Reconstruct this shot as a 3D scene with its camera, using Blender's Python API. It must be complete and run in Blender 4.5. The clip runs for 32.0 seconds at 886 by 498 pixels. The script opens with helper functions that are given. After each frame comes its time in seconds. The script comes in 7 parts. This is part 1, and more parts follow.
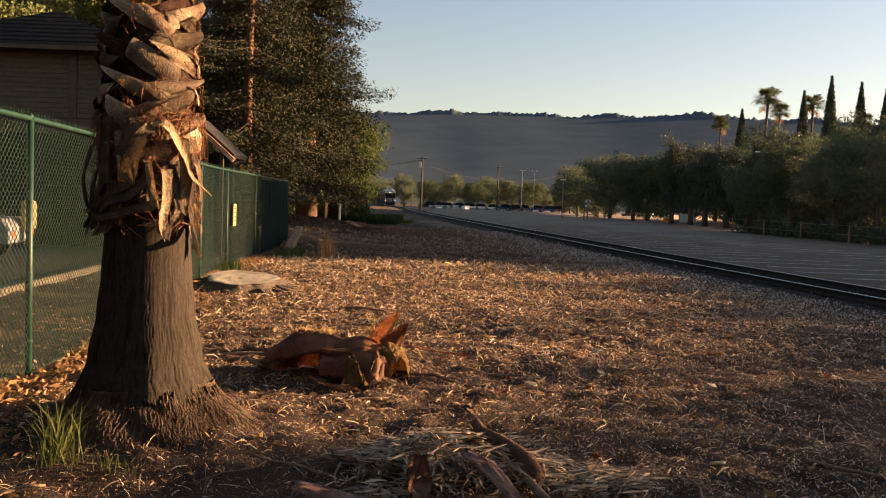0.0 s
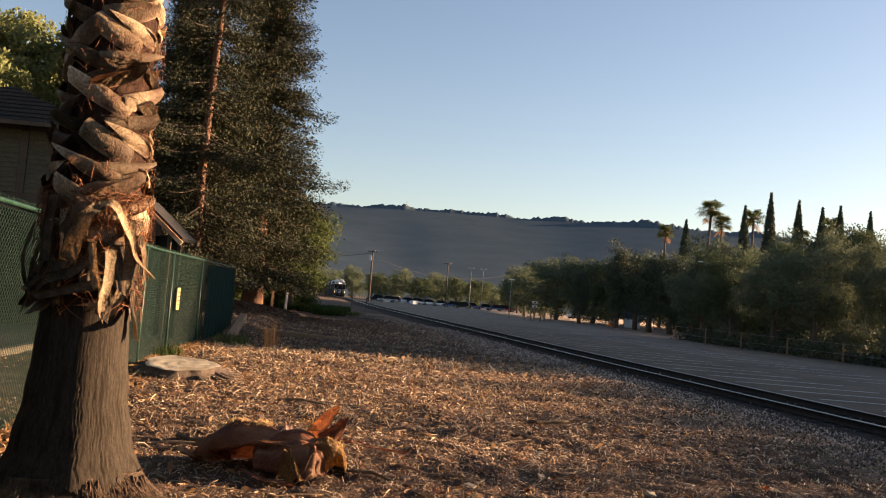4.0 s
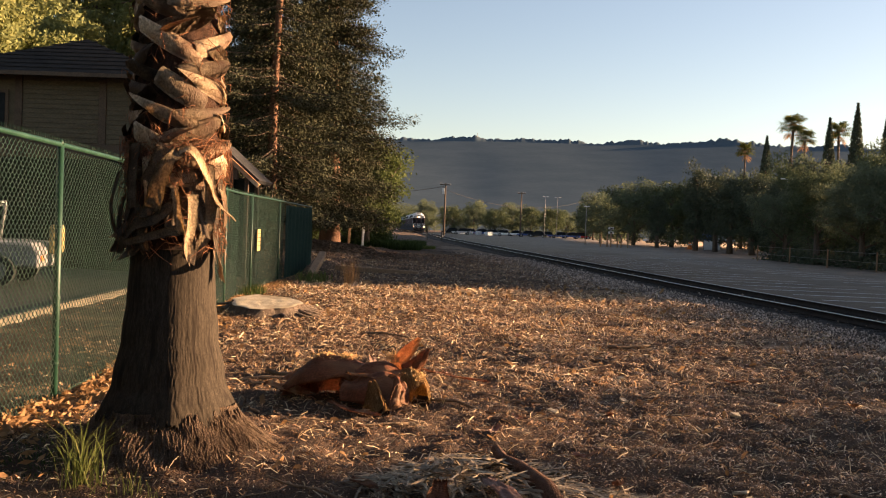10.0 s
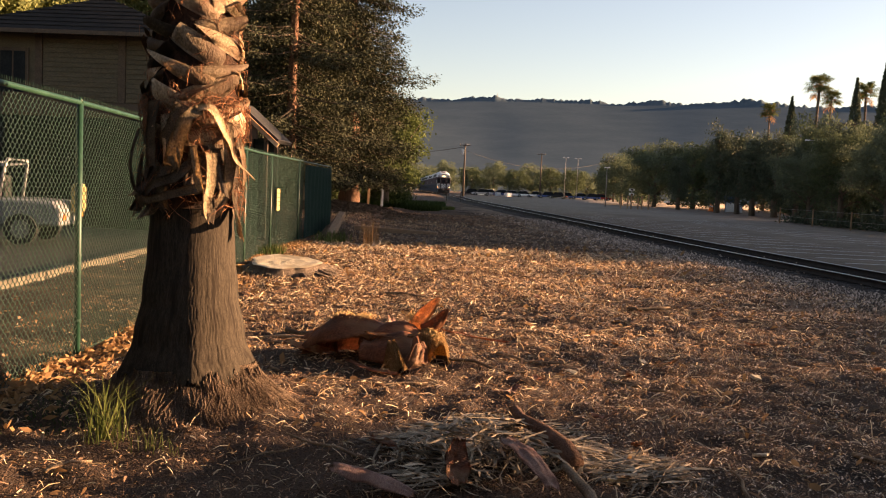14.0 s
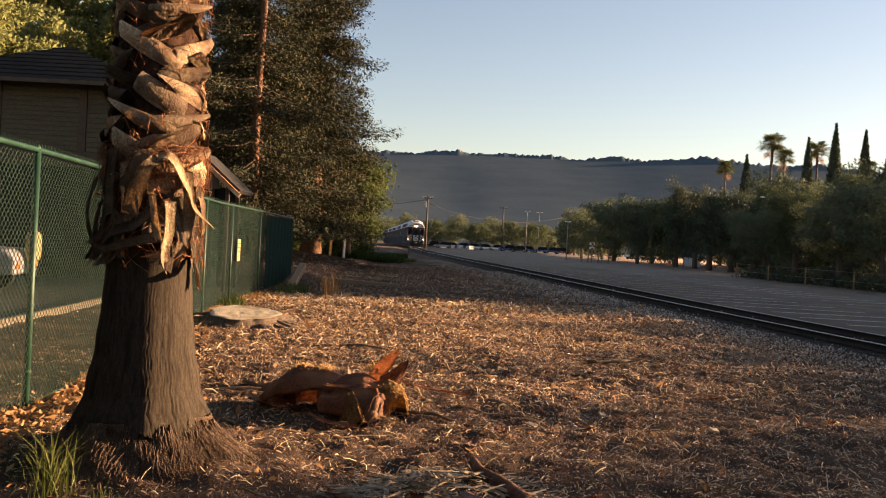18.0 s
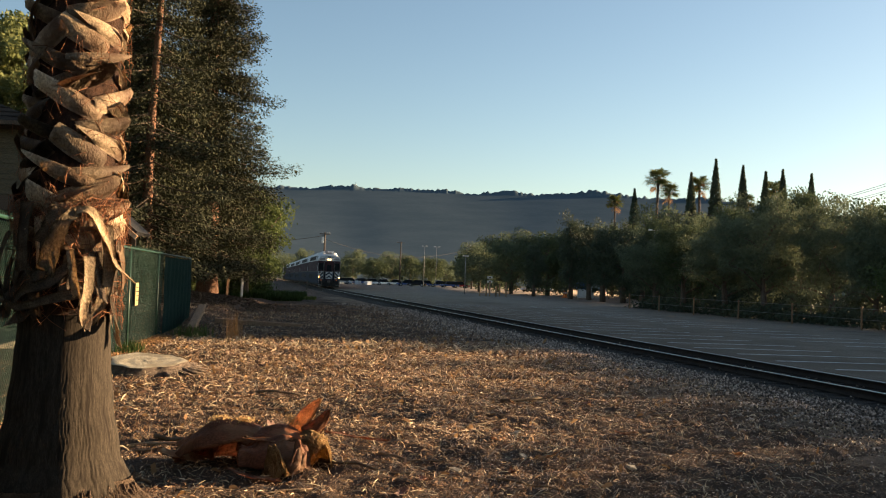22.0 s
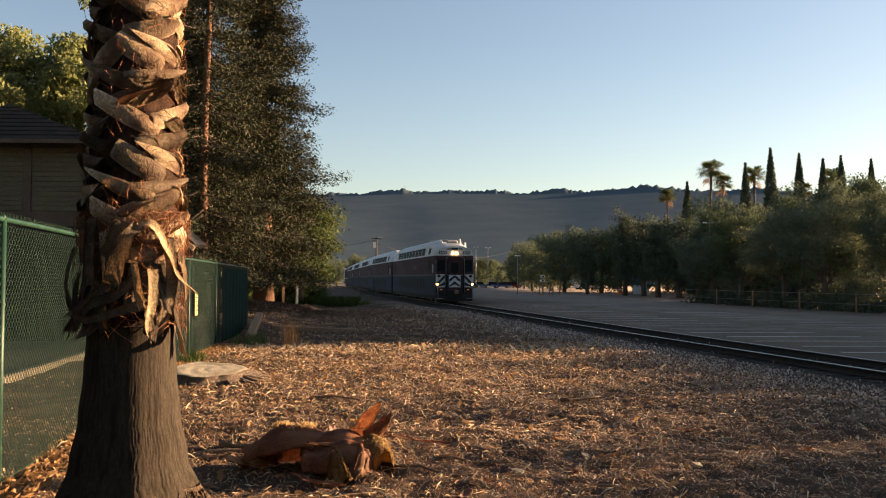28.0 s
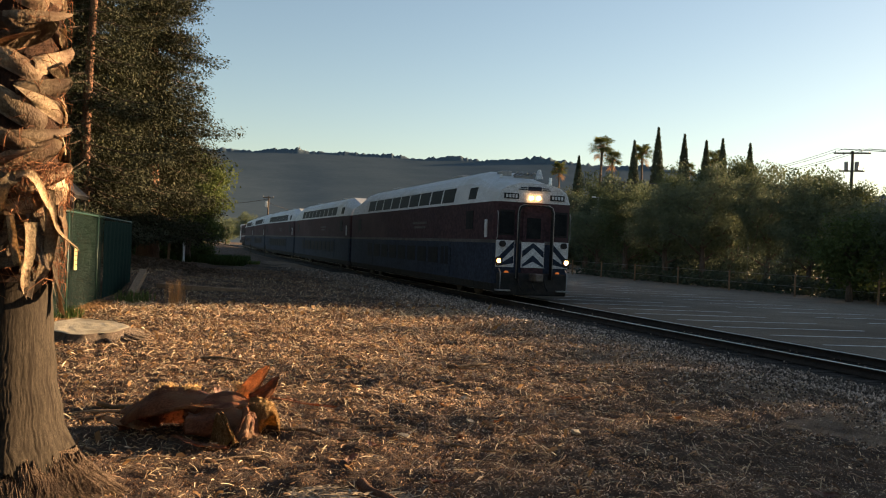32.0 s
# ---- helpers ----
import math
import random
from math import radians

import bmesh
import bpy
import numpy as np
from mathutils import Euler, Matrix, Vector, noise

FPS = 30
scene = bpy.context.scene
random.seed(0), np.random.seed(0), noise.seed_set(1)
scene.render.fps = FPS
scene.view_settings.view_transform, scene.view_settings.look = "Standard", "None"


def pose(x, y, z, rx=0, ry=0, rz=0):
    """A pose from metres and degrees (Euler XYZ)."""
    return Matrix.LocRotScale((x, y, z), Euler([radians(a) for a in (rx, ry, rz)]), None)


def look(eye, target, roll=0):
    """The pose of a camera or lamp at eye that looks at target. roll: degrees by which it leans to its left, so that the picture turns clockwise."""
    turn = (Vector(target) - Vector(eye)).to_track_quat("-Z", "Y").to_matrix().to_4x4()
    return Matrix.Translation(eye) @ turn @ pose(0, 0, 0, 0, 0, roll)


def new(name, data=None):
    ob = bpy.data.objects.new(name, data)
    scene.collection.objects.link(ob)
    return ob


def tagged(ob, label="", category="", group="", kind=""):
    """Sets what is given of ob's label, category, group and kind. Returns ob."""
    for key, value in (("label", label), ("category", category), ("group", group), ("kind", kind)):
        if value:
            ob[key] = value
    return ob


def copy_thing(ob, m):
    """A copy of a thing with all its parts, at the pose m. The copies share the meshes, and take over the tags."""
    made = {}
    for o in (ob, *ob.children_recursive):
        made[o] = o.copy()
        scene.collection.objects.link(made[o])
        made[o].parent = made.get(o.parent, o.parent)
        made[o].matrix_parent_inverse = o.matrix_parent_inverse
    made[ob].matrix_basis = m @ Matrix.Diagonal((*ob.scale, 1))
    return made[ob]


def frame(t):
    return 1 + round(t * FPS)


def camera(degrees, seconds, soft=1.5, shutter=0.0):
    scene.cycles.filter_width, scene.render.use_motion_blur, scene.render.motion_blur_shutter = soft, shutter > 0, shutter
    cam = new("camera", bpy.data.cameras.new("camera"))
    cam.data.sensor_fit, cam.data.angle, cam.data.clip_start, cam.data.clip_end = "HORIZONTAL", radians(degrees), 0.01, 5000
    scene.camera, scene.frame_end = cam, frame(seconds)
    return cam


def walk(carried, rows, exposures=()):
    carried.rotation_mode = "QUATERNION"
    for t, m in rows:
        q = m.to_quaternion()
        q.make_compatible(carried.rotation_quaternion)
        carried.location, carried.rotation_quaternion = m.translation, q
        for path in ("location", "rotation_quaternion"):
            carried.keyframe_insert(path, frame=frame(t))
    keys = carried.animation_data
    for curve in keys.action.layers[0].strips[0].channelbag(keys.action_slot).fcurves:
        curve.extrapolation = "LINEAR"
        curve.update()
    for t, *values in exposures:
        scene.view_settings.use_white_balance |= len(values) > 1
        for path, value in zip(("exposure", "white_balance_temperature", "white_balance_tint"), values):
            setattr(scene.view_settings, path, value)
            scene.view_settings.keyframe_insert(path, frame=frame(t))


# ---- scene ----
cam = camera(54.63, 32.0, 1.1)
PATH = [
    (0.0, pose(-0.012, 0.005, 1.721, 87.03, -2.00, 0.00)),
    (0.5, pose(-0.003, 0.006, 1.734, 88.90, -1.02, 0.34)),
    (1.0, pose(-0.012, -0.001, 1.732, 90.19, -0.56, 1.42)),
    (1.5, pose(0.016, 0.043, 1.766, 90.88, -1.68, 1.32)),
    (2.0, pose(0.015, 0.035, 1.744, 91.58, -5.18, -0.46)),
    (2.5, pose(-0.003, 0.016, 1.729, 92.27, -4.48, 1.07)),
    (3.0, pose(-0.003, 0.002, 1.740, 93.35, -4.52, 0.85)),
    (3.5, pose(0.000, -0.009, 1.729, 93.61, -5.25, -3.36)),
    (5.5, pose(-0.000, -0.009, 1.723, 93.27, -3.18, -2.28)),
    (6.0, pose(-0.001, -0.011, 1.723, 93.07, -3.67, -1.21)),
    (6.5, pose(0.005, -0.013, 1.732, 92.72, -3.20, -0.52)),
    (7.0, pose(0.003, -0.012, 1.733, 93.24, -3.40, -1.80)),
    (7.5, pose(0.005, -0.011, 1.723, 93.63, -4.10, -3.29)),
    (8.0, pose(0.003, -0.011, 1.724, 93.60, -4.94, -3.75)),
    (8.5, pose(0.007, -0.012, 1.720, 93.21, -5.43, -3.80)),
    (9.0, pose(0.008, -0.011, 1.719, 92.46, -5.30, -3.63)),
    (9.5, pose(0.000, -0.008, 1.730, 91.93, -3.62, -0.96)),
    (10.0, pose(-0.001, -0.027, 1.720, 88.71, -2.24, 1.53)),
    (10.5, pose(-0.018, -0.054, 1.726, 88.11, -2.03, 2.67)),
    (11.0, pose(-0.013, -0.039, 1.732, 90.30, 0.10, 2.10)),
    (11.5, pose(-0.002, 0.005, 1.756, 91.86, -1.47, 2.07)),
    (12.0, pose(0.009, 0.003, 1.731, 88.92, -2.19, 0.84)),
    (12.5, pose(0.009, 0.021, 1.720, 87.77, -2.56, 2.56)),
    (13.0, pose(0.006, 0.013, 1.714, 86.67, -2.39, 2.61)),
    (13.5, pose(-0.000, 0.017, 1.711, 86.00, -2.65, 2.09)),
    (14.0, pose(-0.006, 0.018, 1.710, 86.05, -2.47, 2.82)),
    (14.5, pose(-0.006, 0.022, 1.722, 87.15, -2.39, 3.92)),
    (15.0, pose(-0.004, 0.005, 1.723, 89.50, -3.52, 1.40)),
    (15.5, pose(-0.008, 0.005, 1.727, 90.77, -4.14, -0.32)),
    (17.5, pose(0.001, 0.021, 1.694, 89.35, -3.70, -0.53)),
    (18.0, pose(0.009, 0.007, 1.702, 89.67, -3.01, 0.31)),
    (18.5, pose(0.034, 0.041, 1.694, 91.04, -2.52, -2.80)),
    (19.0, pose(0.073, 0.165, 1.715, 97.01, -0.62, -9.20)),
    (19.5, pose(-0.011, 0.132, 1.737, 98.63, -2.57, -21.35)),
    (20.0, pose(-0.106, 0.100, 1.751, 93.86, -3.44, -18.20)),
    (20.5, pose(-0.157, 0.071, 1.778, 88.75, 0.66, -11.31)),
    (21.0, pose(-0.193, 0.030, 1.795, 91.09, -0.04, -7.10)),
    (21.5, pose(-0.216, 0.022, 1.812, 92.16, -1.76, -6.61)),
    (22.0, pose(-0.232, -0.011, 1.804, 92.27, -2.01, -6.57)),
    (22.5, pose(-0.258, -0.010, 1.798, 92.34, -1.81, -5.59)),
    (23.0, pose(-0.266, -0.018, 1.808, 92.16, -1.79, -5.01)),
    (23.5, pose(-0.262, -0.007, 1.798, 91.64, -1.14, -5.49)),
    (24.0, pose(-0.270, 0.001, 1.795, 91.09, -0.75, -5.16)),
    (24.5, pose(-0.276, -0.013, 1.793, 91.15, -0.76, -4.31)),
    (25.0, pose(-0.296, -0.024, 1.806, 91.69, -1.16, -3.53)),
    (25.5, pose(-0.277, -0.038, 1.801, 90.83, -0.96, -3.41)),
    (27.5, pose(-0.263, -0.011, 1.808, 91.70, 0.53, -2.80)),
    (28.0, pose(-0.265, 0.000, 1.805, 92.30, -0.14, -3.08)),
    (28.5, pose(-0.278, -0.013, 1.816, 93.11, -0.58, -3.27)),
    (29.0, pose(-0.276, -0.010, 1.811, 92.81, -0.59, -4.11)),
    (29.5, pose(-0.260, -0.013, 1.812, 92.44, -0.76, -5.63)),
    (30.0, pose(-0.261, 0.003, 1.814, 92.03, -1.38, -6.74)),
    (30.5, pose(-0.258, 0.012, 1.809, 91.93, -2.27, -7.61)),
    (31.0, pose(-0.258, -0.000, 1.818, 91.90, -1.38, -8.39)),
    (31.5, pose(-0.256, -0.039, 1.831, 91.24, -1.71, -9.50)),
    (32.0, pose(-0.279, -0.008, 1.827, 90.08, -2.36, -10.26)),
]
SUN_AZ, SUN_EL = 74.0, 8.8
EXPOSURES = [(0.0, 2.22, 8800, 28), (1.0, 2.24, 8200, 26), (3.0, 2.24, 7800, 26), (6.0, 2.28, 7550, 20), (7.0, 2.30, 7600, 21), (9.0, 2.20, 7450, 14), (10.0, 2.42, 8300, 26), (11.0, 2.38, 8600, 28), (12.0, 2.28, 8300, 26), (13.0, 2.63, 8900, 29), (14.0, 2.54, 9000, 31), (15.0, 2.36, 8500, 30), (18.0, 2.36, 8600, 28), (19.0, 2.02, 7600, 18), (20.0, 1.28, 7800, 12), (21.0, 2.02, 7700, 19), (22.0, 2.18, 7450, 12), (23.0, 2.20, 7450, 12), (24.0, 2.20, 7750, 18), (25.0, 2.20, 7900, 22), (28.0, 2.30, 8000, 21), (29.0, 2.30, 7550, 13), (31.0, 2.20, 7600, 12), (32.0, 2.18, 8000, 15)]

walk(cam, PATH, EXPOSURES)

# ---- world and sun ----
world = bpy.data.worlds.new("evening_sky")
scene.world = world
world.use_nodes = True
wt = world.node_tree
sky = wt.nodes.new("ShaderNodeTexSky")
sky.sky_type = "NISHITA"
sky.sun_disc = False
sky.sun_elevation, sky.sun_rotation = radians(SUN_EL), radians(SUN_AZ)
sky.altitude, sky.air_density, sky.dust_density, sky.ozone_density = 100, 1.0, 0.6, 2.2
wt.links.new(sky.outputs[0], wt.nodes["Background"].inputs[0])
wt.nodes["Background"].inputs[1].default_value = 0.055
sun = new("sun", bpy.data.lights.new("sun", "SUN"))
sun.data.energy, sun.data.angle, sun.data.color = 4.8, radians(0.8), (1.0, 0.77, 0.52)
_a, _e = radians(SUN_AZ), radians(SUN_EL)
sun.matrix_world = look((60 * math.sin(_a), 60 * math.cos(_a), 60), (60 * math.sin(_a) - math.sin(_a) * math.cos(_e), 60 * math.cos(_a) - math.cos(_a) * math.cos(_e), 60 - math.sin(_e)))


# ---- materials ----
def surface(name, c1, c2, rough=0.8, scale=6.0, bump=0.3, metal=0.0, fine=14.0, c3=None, stretch=(1, 1, 1), random_object=0.0, random_island=0.0, bump_d=0.02, spec=0.18, grain=1.0):
    """Two-scale noise between colours, a third one in stains, fine relief."""
    m = bpy.data.materials.new(name)
    m.use_nodes = True
    nt = m.node_tree
    N, L = nt.nodes, nt.links
    bs = N["Principled BSDF"]
    bs.inputs["Roughness"].default_value, bs.inputs["Metallic"].default_value = rough, metal
    bs.inputs["Specular IOR Level"].default_value = spec
    tc = N.new("ShaderNodeTexCoord")
    mp = N.new("ShaderNodeMapping")
    mp.inputs["Scale"].default_value = stretch
    L.new(tc.outputs["Object"], mp.inputs[0])
    n1, n2 = N.new("ShaderNodeTexNoise"), N.new("ShaderNodeTexNoise")
    n1.inputs["Scale"].default_value, n1.inputs["Detail"].default_value = scale, 6
    n2.inputs["Scale"].default_value, n2.inputs["Detail"].default_value = scale * fine, 5
    L.new(mp.outputs[0], n1.inputs["Vector"])
    L.new(mp.outputs[0], n2.inputs["Vector"])
    r1 = N.new("ShaderNodeMapRange")
    r1.inputs[1].default_value, r1.inputs[2].default_value = 0.32, 0.68
    L.new(n1.outputs[0], r1.inputs[0])
    mx = N.new("ShaderNodeMix")
    mx.data_type = "RGBA"
    mx.inputs[6].default_value, mx.inputs[7].default_value = (*c1, 1), (*c2, 1)
    L.new(r1.outputs[0], mx.inputs[0])
    col = mx.outputs[2]
    r2 = N.new("ShaderNodeMapRange")
    r2.inputs[1].default_value, r2.inputs[2].default_value = 0.35, 0.7
    r2.inputs[3].default_value, r2.inputs[4].default_value = 1 - 0.38 * grain, 1 + 0.3 * grain
    L.new(n2.outputs[0], r2.inputs[0])
    ml = N.new("ShaderNodeMix")
    ml.data_type, ml.blend_type = "RGBA", "MULTIPLY"
    ml.inputs[0].default_value = 1
    L.new(col, ml.inputs[6])
    L.new(r2.outputs[0], ml.inputs[7])
    col = ml.outputs[2]
    if c3:
        n3 = N.new("ShaderNodeTexNoise")
        n3.inputs["Scale"].default_value, n3.inputs["Detail"].default_value = scale * 0.35, 8
        L.new(mp.outputs[0], n3.inputs["Vector"])
        r3 = N.new("ShaderNodeMapRange")
        r3.inputs[1].default_value, r3.inputs[2].default_value = 0.52, 0.66
        L.new(n3.outputs[0], r3.inputs[0])
        m3 = N.new("ShaderNodeMix")
        m3.data_type = "RGBA"
        m3.inputs[7].default_value = (*c3, 1)
        L.new(r3.outputs[0], m3.inputs[0])
        L.new(col, m3.inputs[6])
        col = m3.outputs[2]
    if random_object or random_island:
        src = N.new("ShaderNodeObjectInfo").outputs["Random"] if random_object else N.new("ShaderNodeNewGeometry").outputs["Random Per Island"]
        k = random_object or random_island
        rr = N.new("ShaderNodeMapRange")
        rr.inputs[3].default_value, rr.inputs[4].default_value = 1 - k, 1 + k
        L.new(src, rr.inputs[0])
        mr = N.new("ShaderNodeMix")
        mr.data_type, mr.blend_type = "RGBA", "MULTIPLY"
        mr.inputs[0].default_value = 1
        L.new(col, mr.inputs[6])
        L.new(rr.outputs[0], mr.inputs[7])
        col = mr.outputs[2]
    L.new(col, bs.inputs["Base Color"])
    if bump:
        ad = N.new("ShaderNodeMath")
        ad.operation = "ADD"
        L.new(n1.outputs[0], ad.inputs[0])
        L.new(n2.outputs[0], ad.inputs[1])
        bp = N.new("ShaderNodeBump")
        bp.inputs["Strength"].default_value, bp.inputs["Distance"].default_value = bump, bump_d
        L.new(ad.outputs[0], bp.inputs["Height"])
        L.new(bp.outputs[0], bs.inputs["Normal"])
    return m


def foliage(name, stops, translucent=0.35, rough=0.6, spread=0.25):
    """Leaf material: a colour of its own for each leaf, with light through it."""
    m = bpy.data.materials.new(name)
    m.use_nodes = True
    nt = m.node_tree
    N, L = nt.nodes, nt.links
    bs, out = N["Principled BSDF"], N["Material Output"]
    bs.inputs["Roughness"].default_value = rough
    bs.inputs["Specular IOR Level"].default_value = 0.08
    ge = N.new("ShaderNodeNewGeometry")
    rp = N.new("ShaderNodeValToRGB")
    el = rp.color_ramp.elements
    while len(el) < len(stops):
        el.new(0.5)
    for i, c in enumerate(stops):
        el[i].position, el[i].color = i / (len(stops) - 1), (*c, 1)
    tc = N.new("ShaderNodeTexCoord")
    nz = N.new("ShaderNodeTexNoise")
    nz.inputs["Scale"].default_value = 0.5
    L.new(tc.outputs["Object"], nz.inputs["Vector"])
    ma = N.new("ShaderNodeMath")
    ma.operation = "MULTIPLY_ADD"
    ma.inputs[1].default_value, ma.inputs[2].default_value = spread * 4, 0.5 - spread * 2
    L.new(nz.outputs[0], ma.inputs[0])
    mi = N.new("ShaderNodeMix")
    mi.inputs[0].default_value = 0.5
    L.new(ge.outputs["Random Per Island"], mi.inputs[2])
    L.new(ma.outputs[0], mi.inputs[3])
    L.new(mi.outputs[0], rp.inputs[0])
    L.new(rp.outputs[0], bs.inputs["Base Color"])
    tr = N.new("ShaderNodeBsdfTranslucent")
    L.new(rp.outputs[0], tr.inputs[0])
    ms = N.new("ShaderNodeMixShader")
    ms.inputs[0].default_value = translucent
    L.new(bs.outputs[0], ms.inputs[1])
    L.new(tr.outputs[0], ms.inputs[2])
    L.new(ms.outputs[0], out.inputs[0])
    return m


def glow(name, colour, strength):
    m = bpy.data.materials.new(name)
    m.use_nodes = True
    b = m.node_tree.nodes["Principled BSDF"]
    b.inputs["Base Color"].default_value = (*colour, 1)
    b.inputs["Emission Color"].default_value = (*colour, 1)
    b.inputs["Emission Strength"].default_value = strength
    return m


M = {}
M["bark_palm"] = surface("palm bark", (0.031, 0.025, 0.019), (0.054, 0.043, 0.032), 0.95, 9.0, 0.35, fine=5, stretch=(6, 6, 0.6), c3=(0.023, 0.018, 0.014), bump_d=0.006, spec=0.05)
M["boot"] = surface("palm leaf base", (0.27, 0.186, 0.112), (0.58, 0.435, 0.275), 0.7, 5.0, 0.6, c3=(0.12, 0.07, 0.042), stretch=(1, 1, 0.8), random_object=0.55, bump_d=0.014)
# near-white upper stops paint sunlit specks into the grit
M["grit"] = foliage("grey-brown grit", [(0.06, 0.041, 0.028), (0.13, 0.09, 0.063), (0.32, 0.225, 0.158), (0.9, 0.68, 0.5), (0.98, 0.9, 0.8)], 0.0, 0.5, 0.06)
M["boot_old"] = surface("weathered leaf base", (0.08, 0.058, 0.042), (0.185, 0.135, 0.092), 0.85, 7.0, 0.6, c3=(0.055, 0.034, 0.022), random_object=0.35, bump_d=0.01)
M["fur_skin"] = surface("furry orange sheath", (0.36, 0.19, 0.085), (0.6, 0.37, 0.17), 0.95, 30, 1.0, stretch=(3, 3, 1), bump_d=0.02, spec=0.02)
M["sleeve"] = surface("matted palm fibre", (0.05, 0.026, 0.017), (0.115, 0.058, 0.036), 0.95, 14, 1.0, stretch=(2, 2, 1), bump_d=0.04)
M["fibre"] = surface("palm fibre", (0.16, 0.065, 0.035), (0.3, 0.13, 0.065), 0.9, 20, 0.3, random_island=0.5)
M["root"] = surface("root mat", (0.085, 0.056, 0.038), (0.17, 0.115, 0.078), 0.95, 9, 0.9, bump_d=0.04)
M["fur"] = surface("orange sheath fibres", (0.55, 0.33, 0.14), (0.78, 0.52, 0.25), 0.7, 9, 0.0, random_island=0.4)
M["sheath"] = surface("dry palm sheath", (0.19, 0.075, 0.042), (0.34, 0.145, 0.08), 0.5, 3.0, 0.6, c3=(0.36, 0.2, 0.115), stretch=(1, 5, 1), random_object=0.3, bump_d=0.014)
M["sheath_red"] = surface("reddish palm sheath", (0.34, 0.165, 0.088), (0.5, 0.28, 0.155), 0.6, 5.0, 0.6, c3=(0.62, 0.44, 0.27), stretch=(1, 4, 1), random_object=0.25, bump_d=0.014)
M["sheath_pink"] = surface("pinkish palm sheath", (0.32, 0.19, 0.15), (0.46, 0.3, 0.24), 0.5, 5.0, 0.5, c3=(0.24, 0.13, 0.1), stretch=(1, 4, 1), bump_d=0.01)
M["stalk"] = surface("dry stalk", (0.17, 0.11, 0.07), (0.32, 0.225, 0.14), 0.8, 8.0, 0.6, random_object=0.3)
M["straw"] = surface("straw", (0.4, 0.3, 0.18), (0.62, 0.5, 0.33), 0.7, 9, 0.0, random_island=0.5)
M["straw_grey"] = surface("weathered straw", (0.16, 0.115, 0.07), (0.46, 0.36, 0.24), 0.6, 9, 0.0, random_island=0.7)
M["soil"] = surface("soil with chips", (0.075, 0.048, 0.033), (0.155, 0.1, 0.068), 0.95, 1.6, 1.0, fine=40, c3=(0.045, 0.03, 0.021), bump_d=0.07)
# very dark ground colour that stands for the shade behind the fence
M["mulch"] = surface("strip darkened as shade", (0.025, 0.019, 0.014), (0.055, 0.04, 0.028), 0.95, 3.0, 1.0, fine=16, c3=(0.1, 0.07, 0.045), bump_d=0.06)
M["ballast"] = surface("ballast", (0.024, 0.019, 0.015), (0.05, 0.039, 0.031), 0.95, 5.0, 1.0, fine=9, bump_d=0.06)
M["gravel"] = surface("earthy gravel", (0.15, 0.1, 0.067), (0.29, 0.2, 0.138), 0.95, 2.5, 1.0, fine=22, c3=(0.085, 0.058, 0.04), bump_d=0.06)
# near-white upper stops paint glints on some of the dark stones
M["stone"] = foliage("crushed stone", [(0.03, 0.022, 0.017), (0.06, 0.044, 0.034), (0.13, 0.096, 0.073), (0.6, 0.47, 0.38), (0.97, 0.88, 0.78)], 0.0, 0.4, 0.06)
M["asphalt_dark"] = surface("dark asphalt", (0.025, 0.025, 0.026), (0.04, 0.038, 0.036), 0.85, 0.6, 0.5, fine=120, c3=(0.035, 0.034, 0.034), bump_d=0.01)
M["asphalt"] = surface("asphalt", (0.205, 0.156, 0.118), (0.27, 0.21, 0.16), 0.85, 0.6, 0.5, fine=120, c3=(0.165, 0.125, 0.094), bump_d=0.01)
M["paint_line"] = surface("worn line paint", (0.66, 0.64, 0.6), (0.8, 0.78, 0.74), 0.7, 4, 0.2, c3=(0.45, 0.43, 0.4))
M["rail"] = surface("rail steel", (0.022, 0.017, 0.014), (0.04, 0.03, 0.024), 0.8, 5, 0.2)
# near-white, hardly metallic base colour stands for the rail's bright sheen
M["rail_head"] = surface("rail head with sheen colour", (0.78, 0.74, 0.68), (0.9, 0.86, 0.8), 0.35, 8, 0.0, metal=0.2, spec=0.5)
M["tie"] = surface("creosoted tie", (0.03, 0.024, 0.02), (0.06, 0.048, 0.04), 0.9, 6, 0.6, stretch=(1, 6, 6), random_object=0.3)
M["kerb"] = surface("concrete", (0.125, 0.106, 0.075), (0.185, 0.157, 0.112), 0.85, 4, 0.3, c3=(0.08, 0.068, 0.05))
M["vinyl"] = surface("green vinyl", (0.005, 0.03, 0.018), (0.009, 0.044, 0.026), 0.45, 12, 0.15, c3=(0.013, 0.05, 0.03), spec=0.3)
M["screen"] = surface("green screen cloth", (0.005, 0.034, 0.026), (0.009, 0.045, 0.035), 0.85, 3, 0.3, stretch=(8, 8, 1))
M["siding"] = surface("tan siding", (0.095, 0.075, 0.047), (0.125, 0.1, 0.064), 0.8, 1.2, 0.2, stretch=(1, 1, 5))
M["trim"] = surface("brown trim", (0.075, 0.05, 0.035), (0.11, 0.075, 0.05), 0.7, 3, 0.2)
M["shingle"] = surface("dark shingles", (0.026, 0.024, 0.023), (0.042, 0.038, 0.035), 0.98, 3, 0.4, stretch=(1, 1, 6), spec=0.03)
M["timber"] = surface("weathered timber", (0.24, 0.14, 0.085), (0.36, 0.23, 0.14), 0.85, 4, 0.6, stretch=(8, 8, 1), random_object=0.2)
M["cut_wood"] = surface("cut wood", (0.42, 0.35, 0.24), (0.55, 0.465, 0.33), 0.85, 5, 0.4, c3=(0.3, 0.24, 0.155))
